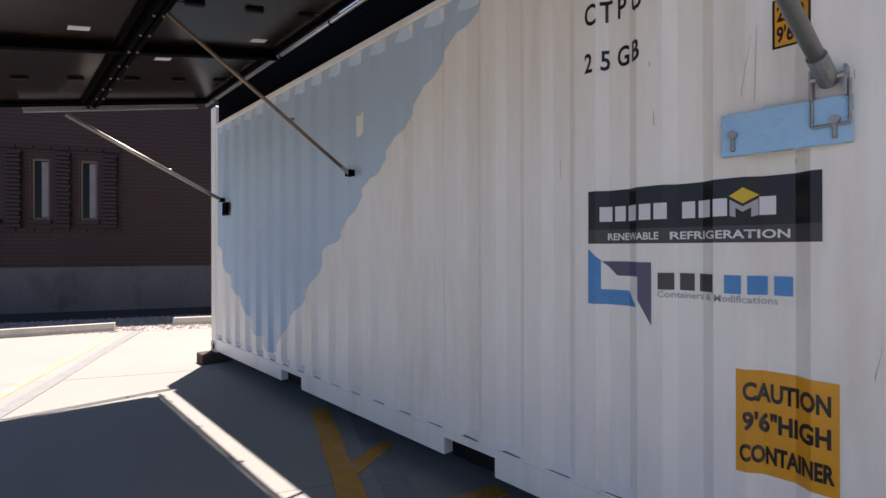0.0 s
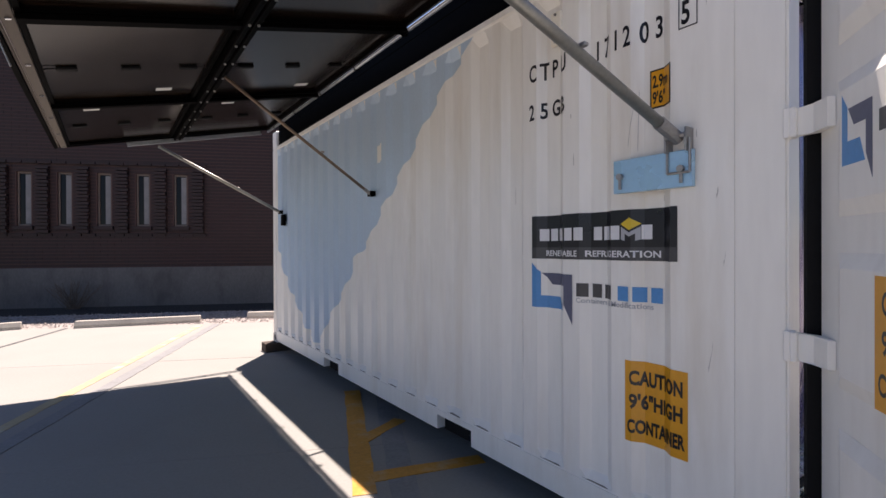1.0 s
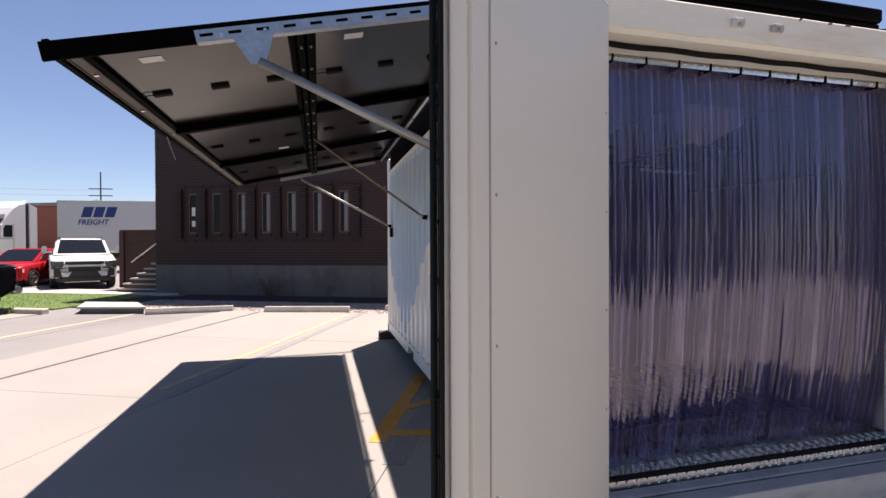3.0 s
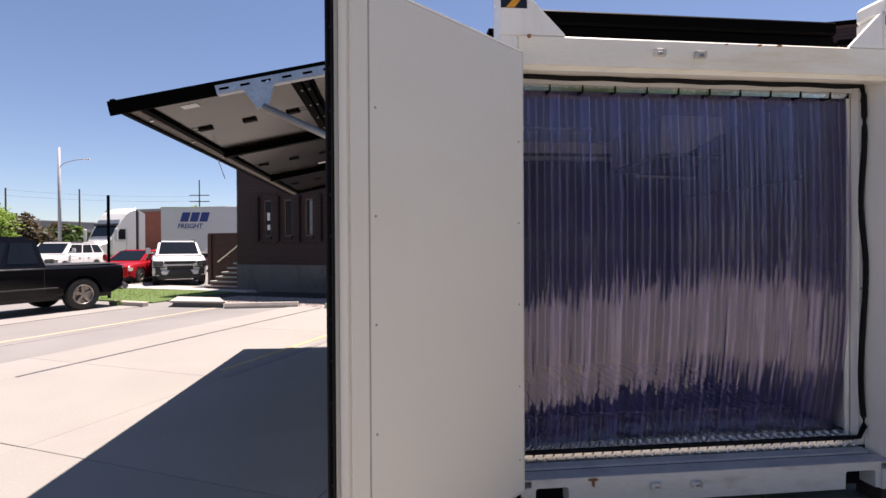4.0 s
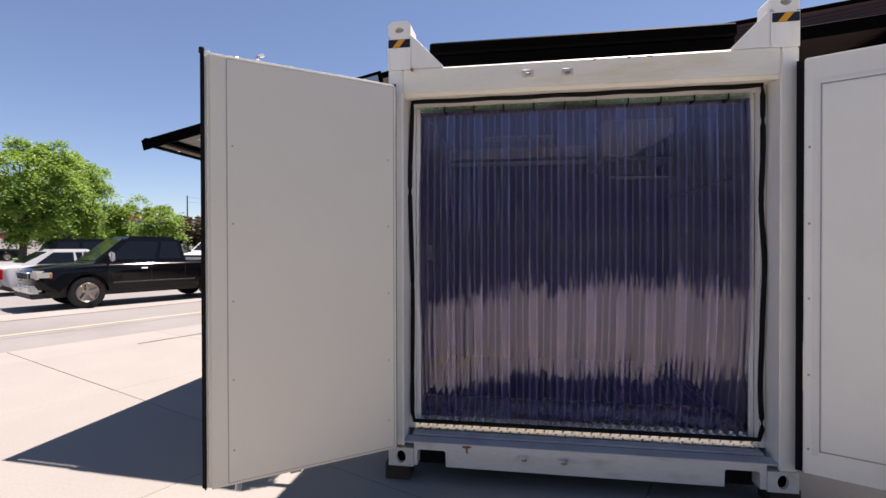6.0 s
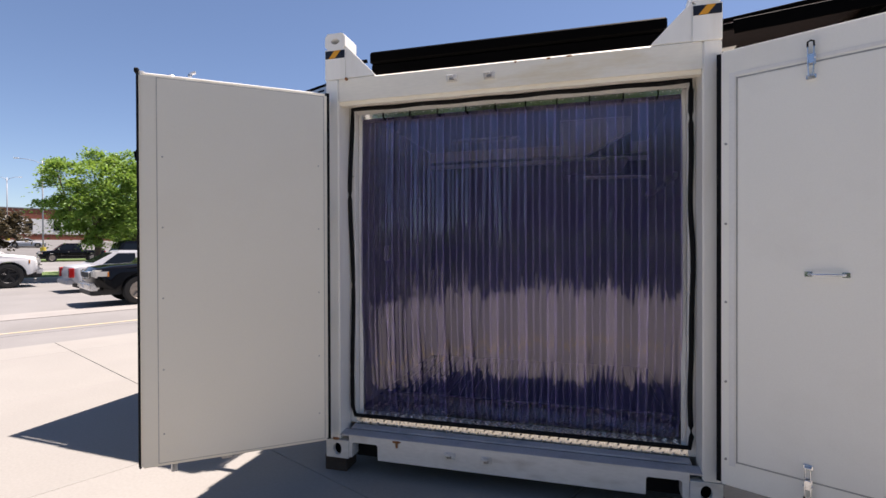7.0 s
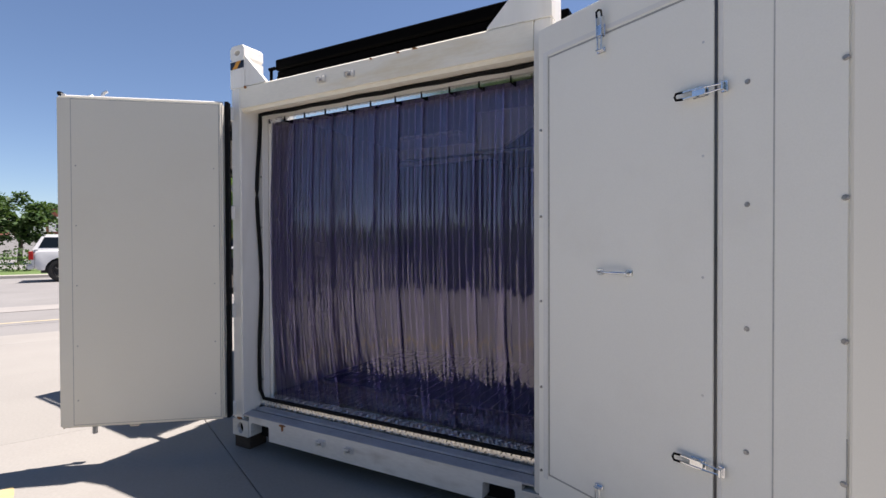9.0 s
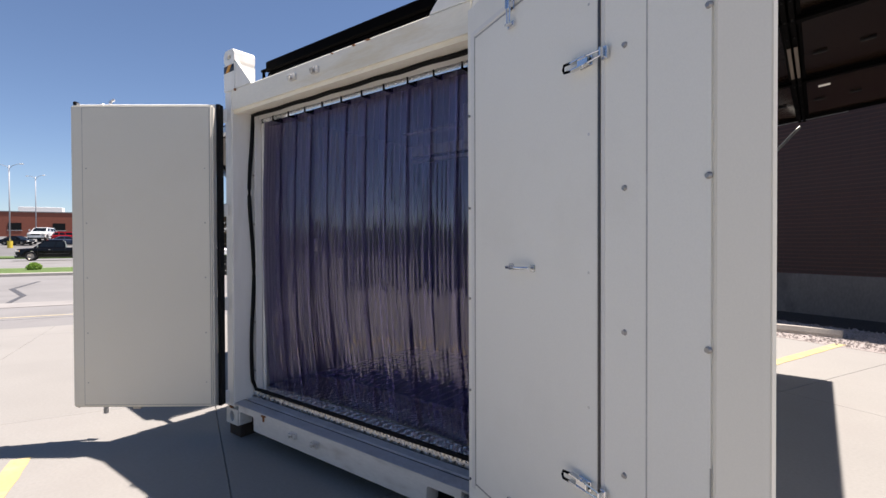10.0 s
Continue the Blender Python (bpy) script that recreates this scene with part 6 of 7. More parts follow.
DARK_PLASTIC = surf("dark_plastic", (0.02, 0.02, 0.021), 0.6, var=0.2, scale=8, fine=60, bump=0.1)


def lathe(bm, prof, n=28):
    """Turns (radius, y) pairs about the y axis."""
    rings = []
    for r, y in prof:
        rings.append([bm.verts.new((r * math.cos(2 * math.pi * k / n), y, r * math.sin(2 * math.pi * k / n))) for k in range(n)])
    for a, b in zip(rings, rings[1:]):
        for k in range(n):
            bm.faces.new((a[k], a[(k + 1) % n], b[(k + 1) % n], b[k]))
    return bm


def wheel(parent, x, y, r, w, rim_mat, spokes=5):
    sg = 1 if y > 0 else -1
    bm = bmesh.new()
    lathe(bm, [(r * 0.60, 0.0), (r * 0.62, -w / 2 + 0.02), (r * 0.70, -w / 2), (r * 0.92, -w / 2), (r, -w / 2 + 0.035), (r, w / 2 - 0.035), (r * 0.92, w / 2), (r * 0.70, w / 2), (r * 0.62, w / 2 - 0.02), (r * 0.60, 0.0)])
    bm.transform(Matrix.Translation((x, y, r)))
    t = part("tyre", bm, TYRE, parent, "black tyre")
    bm = bmesh.new()
    yo = y + sg * (w / 2 - 0.02)
    lathe(bm, [(r * 0.615, -0.05), (r * 0.625, 0.012), (r * 0.60, 0.020), (r * 0.56, 0.006), (r * 0.54, -0.06), (0.02, -0.07)], 28)
    for k in range(spokes):
        a = 2 * math.pi * k / spokes + 0.3
        c, s = math.cos(a), math.sin(a)
        b2 = bmesh.new()
        box(b2, 0.03, r * 0.58, -0.03, 0.010, -r * 0.095, r * 0.095, 0.008)
        b2.transform(Matrix.Rotation(-a, 4, 'Y'))
        tmp = bpy.data.meshes.new("t")
        b2.to_mesh(tmp)
        b2.free()
        bm.from_mesh(tmp)
        bpy.data.meshes.remove(tmp)
    rod(bm, (0, -0.03, 0), (0, 0.016, 0), r * 0.16, 14)
    if sg < 0:
        bm.transform(Matrix.Diagonal((1, -1, 1, 1)))
    bm.transform(Matrix.Translation((x, yo, r)))
    part("rim", bm, rim_mat, t, "spoked wheel rim")


SHAPES = {
    # length, width, height, wheelbase, tyre radius, belt, hood, sill, cab (rear foot, front foot, rear roof, front roof), bed end or None
    "pickup": (5.9, 1.96, 1.98, 3.5, 0.43, 1.24, 1.20, 0.44, (-0.86, 1.62, -0.70, 0.72), -0.90),
    "suv": (4.75, 1.92, 1.82, 2.79, 0.41, 1.24, 1.15, 0.40, (-2.26, 1.32, -1.95, 0.50), None),
    "sedan": (4.6, 1.80, 1.44, 2.65, 0.33, 0.94, 0.88, 0.24, (-1.75, 1.15, -0.85, 0.25), None),
}


def vehicle(name, shape, u, v, du, dv, colour, label, rim_mat=RIM, lift=0.0, scale=1.0, bed_cover=False, roof_rack=False, simple=False):
    """A parked vehicle; (du, dv) is the way it faces in the yard."""
    L_, W_, H_, WB, R_, BELT, HOOD, SILL, CAB, BED = SHAPES[shape]
    ang = math.degrees(math.atan2(dv, du))
    e = thing(name, YARD @ pose(u, v, lot_z(u), 0, 0, ang) @ Matrix.Scale(scale, 4), label, {"pickup": "pickup truck", "suv": "SUV", "sedan": "car"}[shape])
    R_ = R_ + lift * 0.5
    BELT, HOOD, SILL, H_ = BELT + lift, HOOD + lift, SILL + lift, H_ + lift
    xf, xr, hl, hw = WB / 2 + 0.02, -WB / 2 + 0.02, L_ / 2, W_ / 2
    ra = R_ + 0.075
    prof = [(-hl + 0.06, SILL + 0.12)]
    def arch(xc):
        pts = []
        a0 = math.asin(min(0.95, max(-0.6, (SILL - R_) / ra)))
        for k in range(11):
            a = math.pi - a0 - (math.pi - 2 * a0) * k / 10
            pts.append((xc + ra * math.cos(a), R_ + ra * math.sin(a)))
        return pts
    prof += [(xr - ra - 0.25, SILL)] + arch(xr) + arch(xf) + [(xf + ra + 0.12, SILL + 0.02), (hl - 0.05, SILL + 0.12)]
    prof += [(hl, SILL + 0.24), (hl - 0.02, HOOD - 0.22), (hl - 0.14, HOOD - 0.09), (hl - 0.5, HOOD - 0.03), (CAB[1] + 0.05, HOOD + 0.03), (CAB[1] - 0.25, BELT)]
    if BED is not None:
        prof += [(BED, BELT), (-hl + 0.1, BELT - 0.02), (-hl, BELT - 0.05), (-hl, SILL + 0.3)]
    elif shape == "suv":
        prof += [(CAB[0] + 0.1, BELT), (-hl + 0.12, BELT - 0.04), (-hl + 0.02, BELT - 0.2), (-hl, SILL + 0.3)]
    else:
        prof += [(CAB[0], BELT + 0.02), (-hl + 0.3, BELT - 0.01), (-hl + 0.05, BELT - 0.06), (-hl, BELT - 0.25), (-hl, SILL + 0.28)]
    bm = bmesh.new()
    loops = []
    for q, drop, pull in ((-1, 0.10, 0.20), (-0.965, 0.05, 0.12), (-0.90, 0.022, 0.07), (-0.6, 0.005, 0.02), (0, 0, 0), (0.6, 0.005, 0.02), (0.90, 0.022, 0.07), (0.965, 0.05, 0.12), (1, 0.10, 0.20)):
        loop = []
        for x, z in prof:
            zz = z - drop if z > BELT - 0.22 else (z - drop * 0.3 if z > SILL + 0.3 and abs(x) > hl - 0.2 else z)
            xx = x - pull * (1 if x > 0 else -1) * (1.0 if abs(x) > hl - 0.3 else 0.0)
            loop.append(bm.verts.new((xx, q * hw, zz)))
        loops.append(loop)
    n = len(prof)
    for a, b in zip(loops, loops[1:]):
        for i in range(n):
            j = (i + 1) % n
            bm.faces.new((a[i], a[j], b[j], b[i]))
    bm.faces.new(loops[0])
    bm.faces.new(list(reversed(loops[-1])))
    body = part("body", bm, colour, e, "", True)
    body.data.set_sharp_from_angle(angle=radians(32))
    part("underbody", cube(-hl + 0.35, hl - 0.3, -hw + 0.22, hw - 0.22, SILL - 0.12, SILL + 0.42), DARK_PLASTIC, e)
    # cab
    wb_, wt = hw - 0.05, hw - 0.26
    zb = BELT - 0.03
    B0, B1, T0, T1 = CAB
    bm = bmesh.new()
    c = [bm.verts.new(p) for p in ((B0, -wb_, zb), (B1, -wb_ + 0.06, zb), (B1, wb_ - 0.06, zb), (B0, wb_, zb), (T0, -wt, H_), (T1, -wt, H_), (T1, wt, H_), (T0, wt, H_))]
    for f in ((0, 1, 5, 4), (1, 2, 6, 5), (2, 3, 7, 6), (3, 0, 4, 7), (4, 5, 6, 7), (3, 2, 1, 0)):
        bm.faces.new([c[i] for i in f])
    bmesh.ops.bevel(bm, geom=[ed for ed in bm.edges if min(v_.co.z for v_ in ed.verts) > zb + 0.01], offset=0.09, segments=4, affect='EDGES')
    cab_ = part("cab", bm, colour, e, "", True)
    cab_.data.set_sharp_from_angle(angle=radians(30))
    def pane(name_, q, s0, s1, t0, t1, out, mat_=CAR_GLASS, lab=""):
        q = [Vector(p) for p in q]
        def at(s, t):
            return q[0].lerp(q[1], s).lerp(q[3].lerp(q[2], s), t) + Vector(out)
        b = bmesh.new()
        vs_ = [b.verts.new(at(s, t)) for s, t in ((s0, t0), (s1, t0), (s1, t1), (s0, t1))]
        vb = [b.verts.new(at(s, t) - Vector(out) * 1.6) for s, t in ((s0, t0), (s1, t0), (s1, t1), (s0, t1))]
        b.faces.new(vs_)
        b.faces.new(list(reversed(vb)))
        for i in range(4):
            b.faces.new((vs_[i], vb[i], vb[(i + 1) % 4], vs_[(i + 1) % 4]))
        return part(name_, b, mat_, e, lab)
    splits = {"pickup": ((0.06, 0.335), (0.385, 0.90)), "suv": ((0.04, 0.27), (0.31, 0.56), (0.60, 0.94)), "sedan": ((0.12, 0.50), (0.54, 0.92))}[shape]
    for sg in (-1, 1):
        side = ((B0, sg * wb_, zb), (B1, sg * (wb_ - 0.06), zb), (T1, sg * wt, H_), (T0, sg * wt, H_))
        for s0, s1 in splits:
            pane("side_window", side, s0, s1, 0.12, 0.80, (0, sg * 0.014, 0.004))
    pane("windscreen", ((B1, -wb_ + 0.06, zb), (B1, wb_ - 0.06, zb), (T1, wt, H_), (T1, -wt, H_)), 0.06, 0.94, 0.10, 0.90, (0.012, 0, 0.01))
    pane("rear_window", ((B0, wb_, zb), (B0, -wb_, zb), (T0, -wt, H_), (T0, wt, H_)), 0.10, 0.90, 0.20, 0.85, (-0.014, 0, 0.006))
    # lamps, grille, bumpers, mirrors, handles
    for sg in (-1, 1):
        h_ = part("headlight", cube(hl - 0.42, hl - 0.03, min(sg * (hw - 0.42), sg * (hw - 0.03)), max(sg * (hw - 0.42), sg * (hw + 0.004)), HOOD - 0.37, HOOD - 0.15, 0.04, 2), LAMP_SMOKE if roof_rack else LAMP_CLEAR, e, "smoked headlight" if roof_rack else "clear headlight")
        if shape == "suv":
            part("lamp_surround", cube(hl - 0.13, hl - 0.004, min(sg * (hw - 0.46), sg * (hw - 0.02)), max(sg * (hw - 0.46), sg * (hw - 0.02)), HOOD - 0.41, HOOD - 0.375, 0.01), DARK_PLASTIC, h_)
            part("fog_lamp", cube(hl - 0.12, hl + 0.03, min(sg * (hw - 0.30), sg * (hw - 0.14)), max(sg * (hw - 0.30), sg * (hw - 0.14)), SILL + 0.08, SILL + 0.24, 0.03), DARK_PLASTIC, e)
        part("indicator", cube(hl - 0.40, hl - 0.35, min(sg * (hw - 0.10), sg * (hw + 0.008)), max(sg * (hw - 0.10), sg * (hw + 0.008)), HOOD - 0.34, HOOD - 0.20, 0.01), LAMP_AMBER, h_)
        part("tail_light", cube(-hl - 0.006, -hl + 0.14, min(sg * (hw - 0.17), sg * (hw + 0.004)), max(sg * (hw - 0.17), sg * (hw + 0.004)), BELT - 0.42, BELT - 0.1, 0.015), LAMP_RED, e, "red tail light")
        b = bmesh.new()
        xm, zm = CAB[1] - 0.38, BELT + 0.10
        box(b, xm - 0.05, xm + 0.06, min(sg * (hw + 0.06), sg * (hw + 0.22)), max(sg * (hw + 0.06), sg * (hw + 0.22)), zm - 0.07, zm + 0.19, 0.03, 2)
        box(b, xm - 0.02, xm + 0.03, min(sg * (hw - 0.08), sg * (hw + 0.08)), max(sg * (hw - 0.08), sg * (hw + 0.08)), zm - 0.05, zm, 0.005)
        mir = part("mirror", b, colour if shape != "pickup" else CHROME, e, "door mirror")
        part("mirror_glass", cube(xm - 0.056, xm - 0.049, min(sg * (hw + 0.08), sg * (hw + 0.20)), max(sg * (hw + 0.08), sg * (hw + 0.20)), zm - 0.05, zm + 0.11), CHROME, mir)
        for xh in ((CAB[1] - 1.15, CAB[1] - 1.95) if shape != "pickup" else (CAB[1] - 1.25,)):
            part("door_handle", cube(xh - 0.085, xh + 0.085, min(sg * (hw - 0.01), sg * (hw + 0.025)), max(sg * (hw - 0.01), sg * (hw + 0.025)), BELT - 0.215, BELT - 0.18, 0.008), STEEL if shape == "pickup" else colour, e, "door handle")
        # door shut lines
        for xd in ((CAB[1] - 0.35, CAB[1] - 1.45, CAB[0] + 0.06) if shape != "sedan" else (CAB[1] - 0.25, CAB[1] - 1.30, CAB[0] + 0.5)):
            part("shut_line", cube(xd - 0.004, xd + 0.004, min(sg * (hw - 0.004), sg * (hw + 0.0015)), max(sg * (hw - 0.004), sg * (hw + 0.0015)), SILL + 0.12, BELT - 0.07), DARK_PLASTIC, e)
        part("side_moulding", cube(xr + ra + 0.12, xf - ra - 0.1, min(sg * (hw - 0.003), sg * (hw + 0.012)), max(sg * (hw - 0.003), sg * (hw + 0.012)), SILL + 0.20, SILL + 0.235, 0.003), DARK_PLASTIC, e)
    g_ = part("grille", cube(hl - 0.05, hl + 0.01, -0.46, 0.46, HOOD - (0.52 if roof_rack else 0.40), HOOD - 0.20, 0.012), DARK_PLASTIC if shape != "pickup" else CHROME, e, "front grille")
    for k in range(5):
        part("grille_bar", cube(hl + 0.008, hl + 0.02, -0.48 + k * 0.2, -0.34 + k * 0.2, HOOD - 0.37, HOOD - 0.23, 0.004), DARK_PLASTIC, g_)
    if roof_rack:
        part("grille_surround", cube(hl + 0.004, hl + 0.035, -0.60, 0.60, HOOD - 0.34, HOOD - 0.27, 0.012), colour, g_, "painted bar across the grille")
        part("lower_intake", prism(bmesh.new(), [(-0.48, SILL + 0.05), (0.48, SILL + 0.05), (0.36, SILL + 0.235), (-0.36, SILL + 0.235)], 0, hl + 0.03, hl + 0.075, 0.008), DARK_PLASTIC, e, "black lower air intake")
        part("upper_slot", cube(hl + 0.0, hl + 0.03, -0.56, 0.56, HOOD - 0.25, HOOD - 0.15, 0.012), DARK_PLASTIC, g_, "black slot under the bonnet edge")
        for sg in (-1, 1):
            part("lamp_wedge", prism(bmesh.new(), [(sg * 0.62, HOOD - 0.16), (sg * 0.94, HOOD - 0.13), (sg * 0.94, HOOD - 0.26), (sg * 0.64, HOOD - 0.36)], 0, hl - 0.06, hl + 0.012, 0.01), LAMP_SMOKE, e, "slanted smoked headlamp")
            part("bumper_recess", prism(bmesh.new(), [(sg * 0.62, SILL + 0.06), (sg * 0.86, SILL + 0.06), (sg * 0.86, SILL + 0.34), (sg * 0.72, SILL + 0.40)], 0, hl - 0.02, hl + 0.064, 0.008), DARK_PLASTIC, e, "black recess of the fog lamp")
        part("skid_panel", cube(hl - 0.15, hl + 0.068, -hw + 0.2, hw - 0.2, SILL - 0.10, SILL + 0.055, 0.03, 2), DARK_PLASTIC, e, "black skid panel")
    part("lower_bumper", cube(hl - 0.3, hl + 0.02, -hw + 0.16, hw - 0.16, SILL - 0.12, SILL + 0.06, 0.04, 2), DARK_PLASTIC, e, "dark lower bumper")
    part("front_bumper", cube(hl - 0.2, hl + 0.06, -hw + 0.1, hw - 0.1, SILL + 0.02, SILL + 0.24, 0.05, 2), CHROME if shape == "pickup" and not lift else colour, e, "front bumper")
    part("rear_bumper", cube(-hl - 0.08, -hl + 0.15, -hw + 0.08, hw - 0.08, SILL + 0.04, SILL + 0.22, 0.04, 2), CHROME if shape == "pickup" else colour, e, "rear bumper")
    part("plate_bar", cube(hl + 0.06, hl + 0.066, -0.16, 0.16, SILL + 0.09, SILL + 0.18), PAPER, e, "plain plate bar")
    if roof_rack:
        for sg in (-1, 1):
            b = bmesh.new()
            rod(b, (T0 + 0.15, sg * (wt - 0.06), H_ + 0.05), (T1 - 0.2, sg * (wt - 0.06), H_ + 0.05), 0.018, 8)
            for xx in (T0 + 0.2, T1 - 0.25):
                rod(b, (xx, sg * (wt - 0.06), H_ - 0.01), (xx, sg * (wt - 0.06), H_ + 0.05), 0.014, 8)
            part("roof_rail", b, DARK_PLASTIC, e)
    if BED is not None:
        part("bed_cap", cube(-hl + 0.05, BED - 0.02, -hw + 0.16, hw - 0.16, BELT - 0.012, BELT + 0.012, 0.004), DARK_PLASTIC, e, "dark bed cover")
    for x in (xf, xr):
        for sg in (-1, 1):
            wheel(e, x, sg * (hw - 0.13), R_, 0.25, rim_mat)
    return e


vehicle("pickup_truck", "pickup", -12.76, 4.46, -0.078, -0.997, P_BLACK, "black pickup truck with alloy wheels parked along the lane", scale=0.914)
vehicle("sport_utility", "suv", -20.9, 6.9, 0.08, 0.997, P_BLACK, "dark SUV parked behind the black pickup")
vehicle("sedan", "sedan", -18.2, 4.75, 0.05, 1.0, P_SILVER, "white-silver car with red tail lights parked by the verge")
vehicle("sport_utility", "suv", -22.95, 0.06, 0.03, 1.0, P_WHITE, "white raised SUV with tinted windows and black wheels", rim_mat=RIM_BLACK, lift=0.07, scale=1.05)
vehicle("sport_utility", "suv", -17.34, 13.92, 0.76, -0.65, P_WHITE, "white SUV with a black grille parked beside the staircase", roof_rack=True)
vehicle("sedan", "sedan", -20.1, 14.3, 0.34, -0.94, P_RED, "dark red car parked nose out")
vehicle("sport_utility", "suv", -26.6, 15.2, 0.45, -0.89, P_WHITE, "white SUV parked behind the black pickup", roof_rack=True)
for k, (u, v, c) in enumerate(((-42, 24.5, P_WHITE), (-40.5, 28.5, P_WHITE), (-46.0, 30.5, P_BLUE), (-37.0, 26.5, P_WHITE), (-51.0, 33.0, P_SILVER))):
    vehicle("parked_car", "suv" if k % 2 else "sedan", u, v, 0.8, -0.6, c, "car in a far parking row")
vehicle("pickup_truck", "pickup", -55.5, -11.6, 0.1, -1.0, P_BLACK, "dark pickup truck on the far street")
vehicle("parked_car", "sedan", -93, -17.4, -0.3, 1.0, P_BLUE, "blue-grey car in the far lot")
vehicle("parked_car", "suv", -103, -22.4, 0.95, -0.1, P_WHITE, "tall white service van in the far lot", scale=1.3)
vehicle("parked_car", "sedan", -93, -23.37, 0.5, 0.9, P_BLACK, "black car in the far lot")
vehicle("parked_car", "suv", -99, -17.92, 0.2, 1.0, P_RED, "red SUV in the far lot")
vehicle("pickup_truck", "pickup", -62.5, 12.6, -0.1, -1.0, P_BLACK, "black pickup truck standing on the far street")
vehicle("parked_car", "sedan", -94.0, 14.0, 0.2, 1.0, P_SILVER, "silver car in the far lot")

# ---- box trailer and tractor unit ----
NAVY_INK = surf("navy_vinyl", (0.015, 0.04, 0.20), 0.35, var=0.08, scale=5, fine=60, bump=0.0)
TRM = YARD @ pose(-24.1, 22.1, 0, 0, 0, 18.5)
trailer = thing("box_trailer", TRM, "white box trailer with a blue freight logo on its side", "trailer")
part("trailer_box", cube(-2.7, 10.6, -0.0, 2.55, 1.15, 4.15, 0.03), P_WHITE, trailer, "white smooth trailer box")
bm = bmesh.new()
for z in (1.17, 4.09):
    box(bm, -2.7, 10.6, -0.012, 0.0, z - 0.05, z + 0.05)
part("trailer_rail", bm, ALU, trailer)
part("trailer_frame", cube(-2.6, 10.4, 0.7, 1.85, 0.85, 1.14), DARK_PLASTIC, trailer)
# logo in three slanted blue blocks with a bar of small writing
for k in range(3):
    x = -1.45 + k * 0.62
    b = bmesh.new()
    prism(b, [(x, 3.18), (x + 0.52, 3.18), (x + 0.70, 3.78), (x + 0.18, 3.78)], 1, -0.012, -0.002)
    part("logo_block", b, NAVY_INK, trailer, "slanted blue logo block")
b = letters("FREIGHT", 0.42, 0.012, wide=0.98)
for v in b.verts:
    v.co = Vector((v.co.x - 1.62 + v.co.z * 0.2, -0.008, v.co.z + 2.76))
part("logo_text", b, NAVY_INK, trailer, "navy slanted lettering")
part("logo_rule", cube(-1.2, 0.1, -0.008, -0.002, 2.66, 2.69), SILVER_INK, trailer)
for x in (8.2, 9.5):
    for y in (0.25, 2.3):
        wheel(trailer, x, y, 0.5, 0.28, RIM)

tractor = thing("tractor_unit", YARD @ pose(-29.4, 20.6, 0, 0, 0, -92), "white sleeper-cab tractor unit with its nose down towards the lane", "truck")
prof = [(-0.35, 0.95), (1.2, 0.9), (1.35, 1.25), (1.35, 2.02), (1.22, 2.2), (0.86, 2.92), (0.72, 3.3), (0.42, 3.68), (0.05, 3.95), (-0.35, 4.1)]
part("cab_shell", prism(bmesh.new(), prof, 1, -1.08, 1.08, 0.09), P_WHITE, tractor, "white domed sleeper cab")
part("bonnet", prism(bmesh.new(), [(1.36, 0.95), (1.5, 0.62), (2.95, 0.60), (3.02, 0.95), (2.98, 1.35), (2.6, 1.62), (1.36, 1.98)], 1, -0.98, 0.98, 0.12), P_WHITE, tractor, "white sloping bonnet")
part("grille", cube(2.9, 3.03, -0.45, 0.45, 0.75, 1.35, 0.03), DARK_PLASTIC, tractor, "dark front grille")
for sg in (-1, 1):
    def sp(y):
        return (y, y + 0.014) if sg > 0 else (-y - 0.014, -y)
    part("cab_window", prism(bmesh.new(), [(0.42, 2.05), (1.08, 2.05), (0.80, 2.70), (0.42, 2.70)], 1, *sp(1.076)), CAR_GLASS, tractor)
    part("door_gap", prism(bmesh.new(), [(0.34, 1.0), (0.352, 1.0), (0.352, 2.78), (0.34, 2.78)], 1, *sp(1.072)), DARK_PLASTIC, tractor)
    part("cab_mirror", cube(1.18, 1.34, min(sg * 1.34, sg * 1.52), max(sg * 1.34, sg * 1.52), 1.95, 2.72, 0.04), P_WHITE, tractor, "white mirror housing")
    part("side_extender", prism(bmesh.new(), [(-0.95, 1.0), (-0.52, 1.0), (-0.52, 3.95), (-0.95, 3.75)], 1, *(((0.98, 1.05) if sg > 0 else (-1.05, -0.98)))), P_WHITE, tractor, "white side fairing behind the cab")
    part("stack", rod(bmesh.new(), (-0.43, sg * 0.97, 0.7), (-0.43, sg * 0.97, 3.9), 0.07, 12), DARK_PLASTIC, tractor, "dark exhaust stack")
    part("headlight", cube(2.55, 3.0, min(sg * 0.62, sg * 1.0), max(sg * 0.62, sg * 1.0), 1.12, 1.4, 0.05), LAMP_CLEAR, tractor)
    part("wing", lathe(bmesh.new(), [(0.50, -0.16), (0.62, -0.16), (0.62, 0.16), (0.50, 0.16)], 24), P_WHITE, tractor, "white wing over the front wheel").matrix_local = Matrix.Translation((2.0, sg * 0.92, 0.56))
    part("fuel_tank", rod(bmesh.new(), (-0.9, sg * 0.85, 0.62), (0.9, sg * 0.85, 0.62), 0.31, 16), ALU, tractor, "bright fuel tank")
part("windscreen", prism(bmesh.new(), [(1.215, 2.24), (1.245, 2.25), (0.895, 2.92), (0.865, 2.91)], 1, -0.92, 0.92), CAR_GLASS, tractor)
part("sun_visor", prism(bmesh.new(), [(0.86, 2.93), (1.02, 2.90), (0.98, 3.02), (0.82, 3.08)], 1, -0.98, 0.98), DARK_PLASTIC, tractor, "dark sun visor")
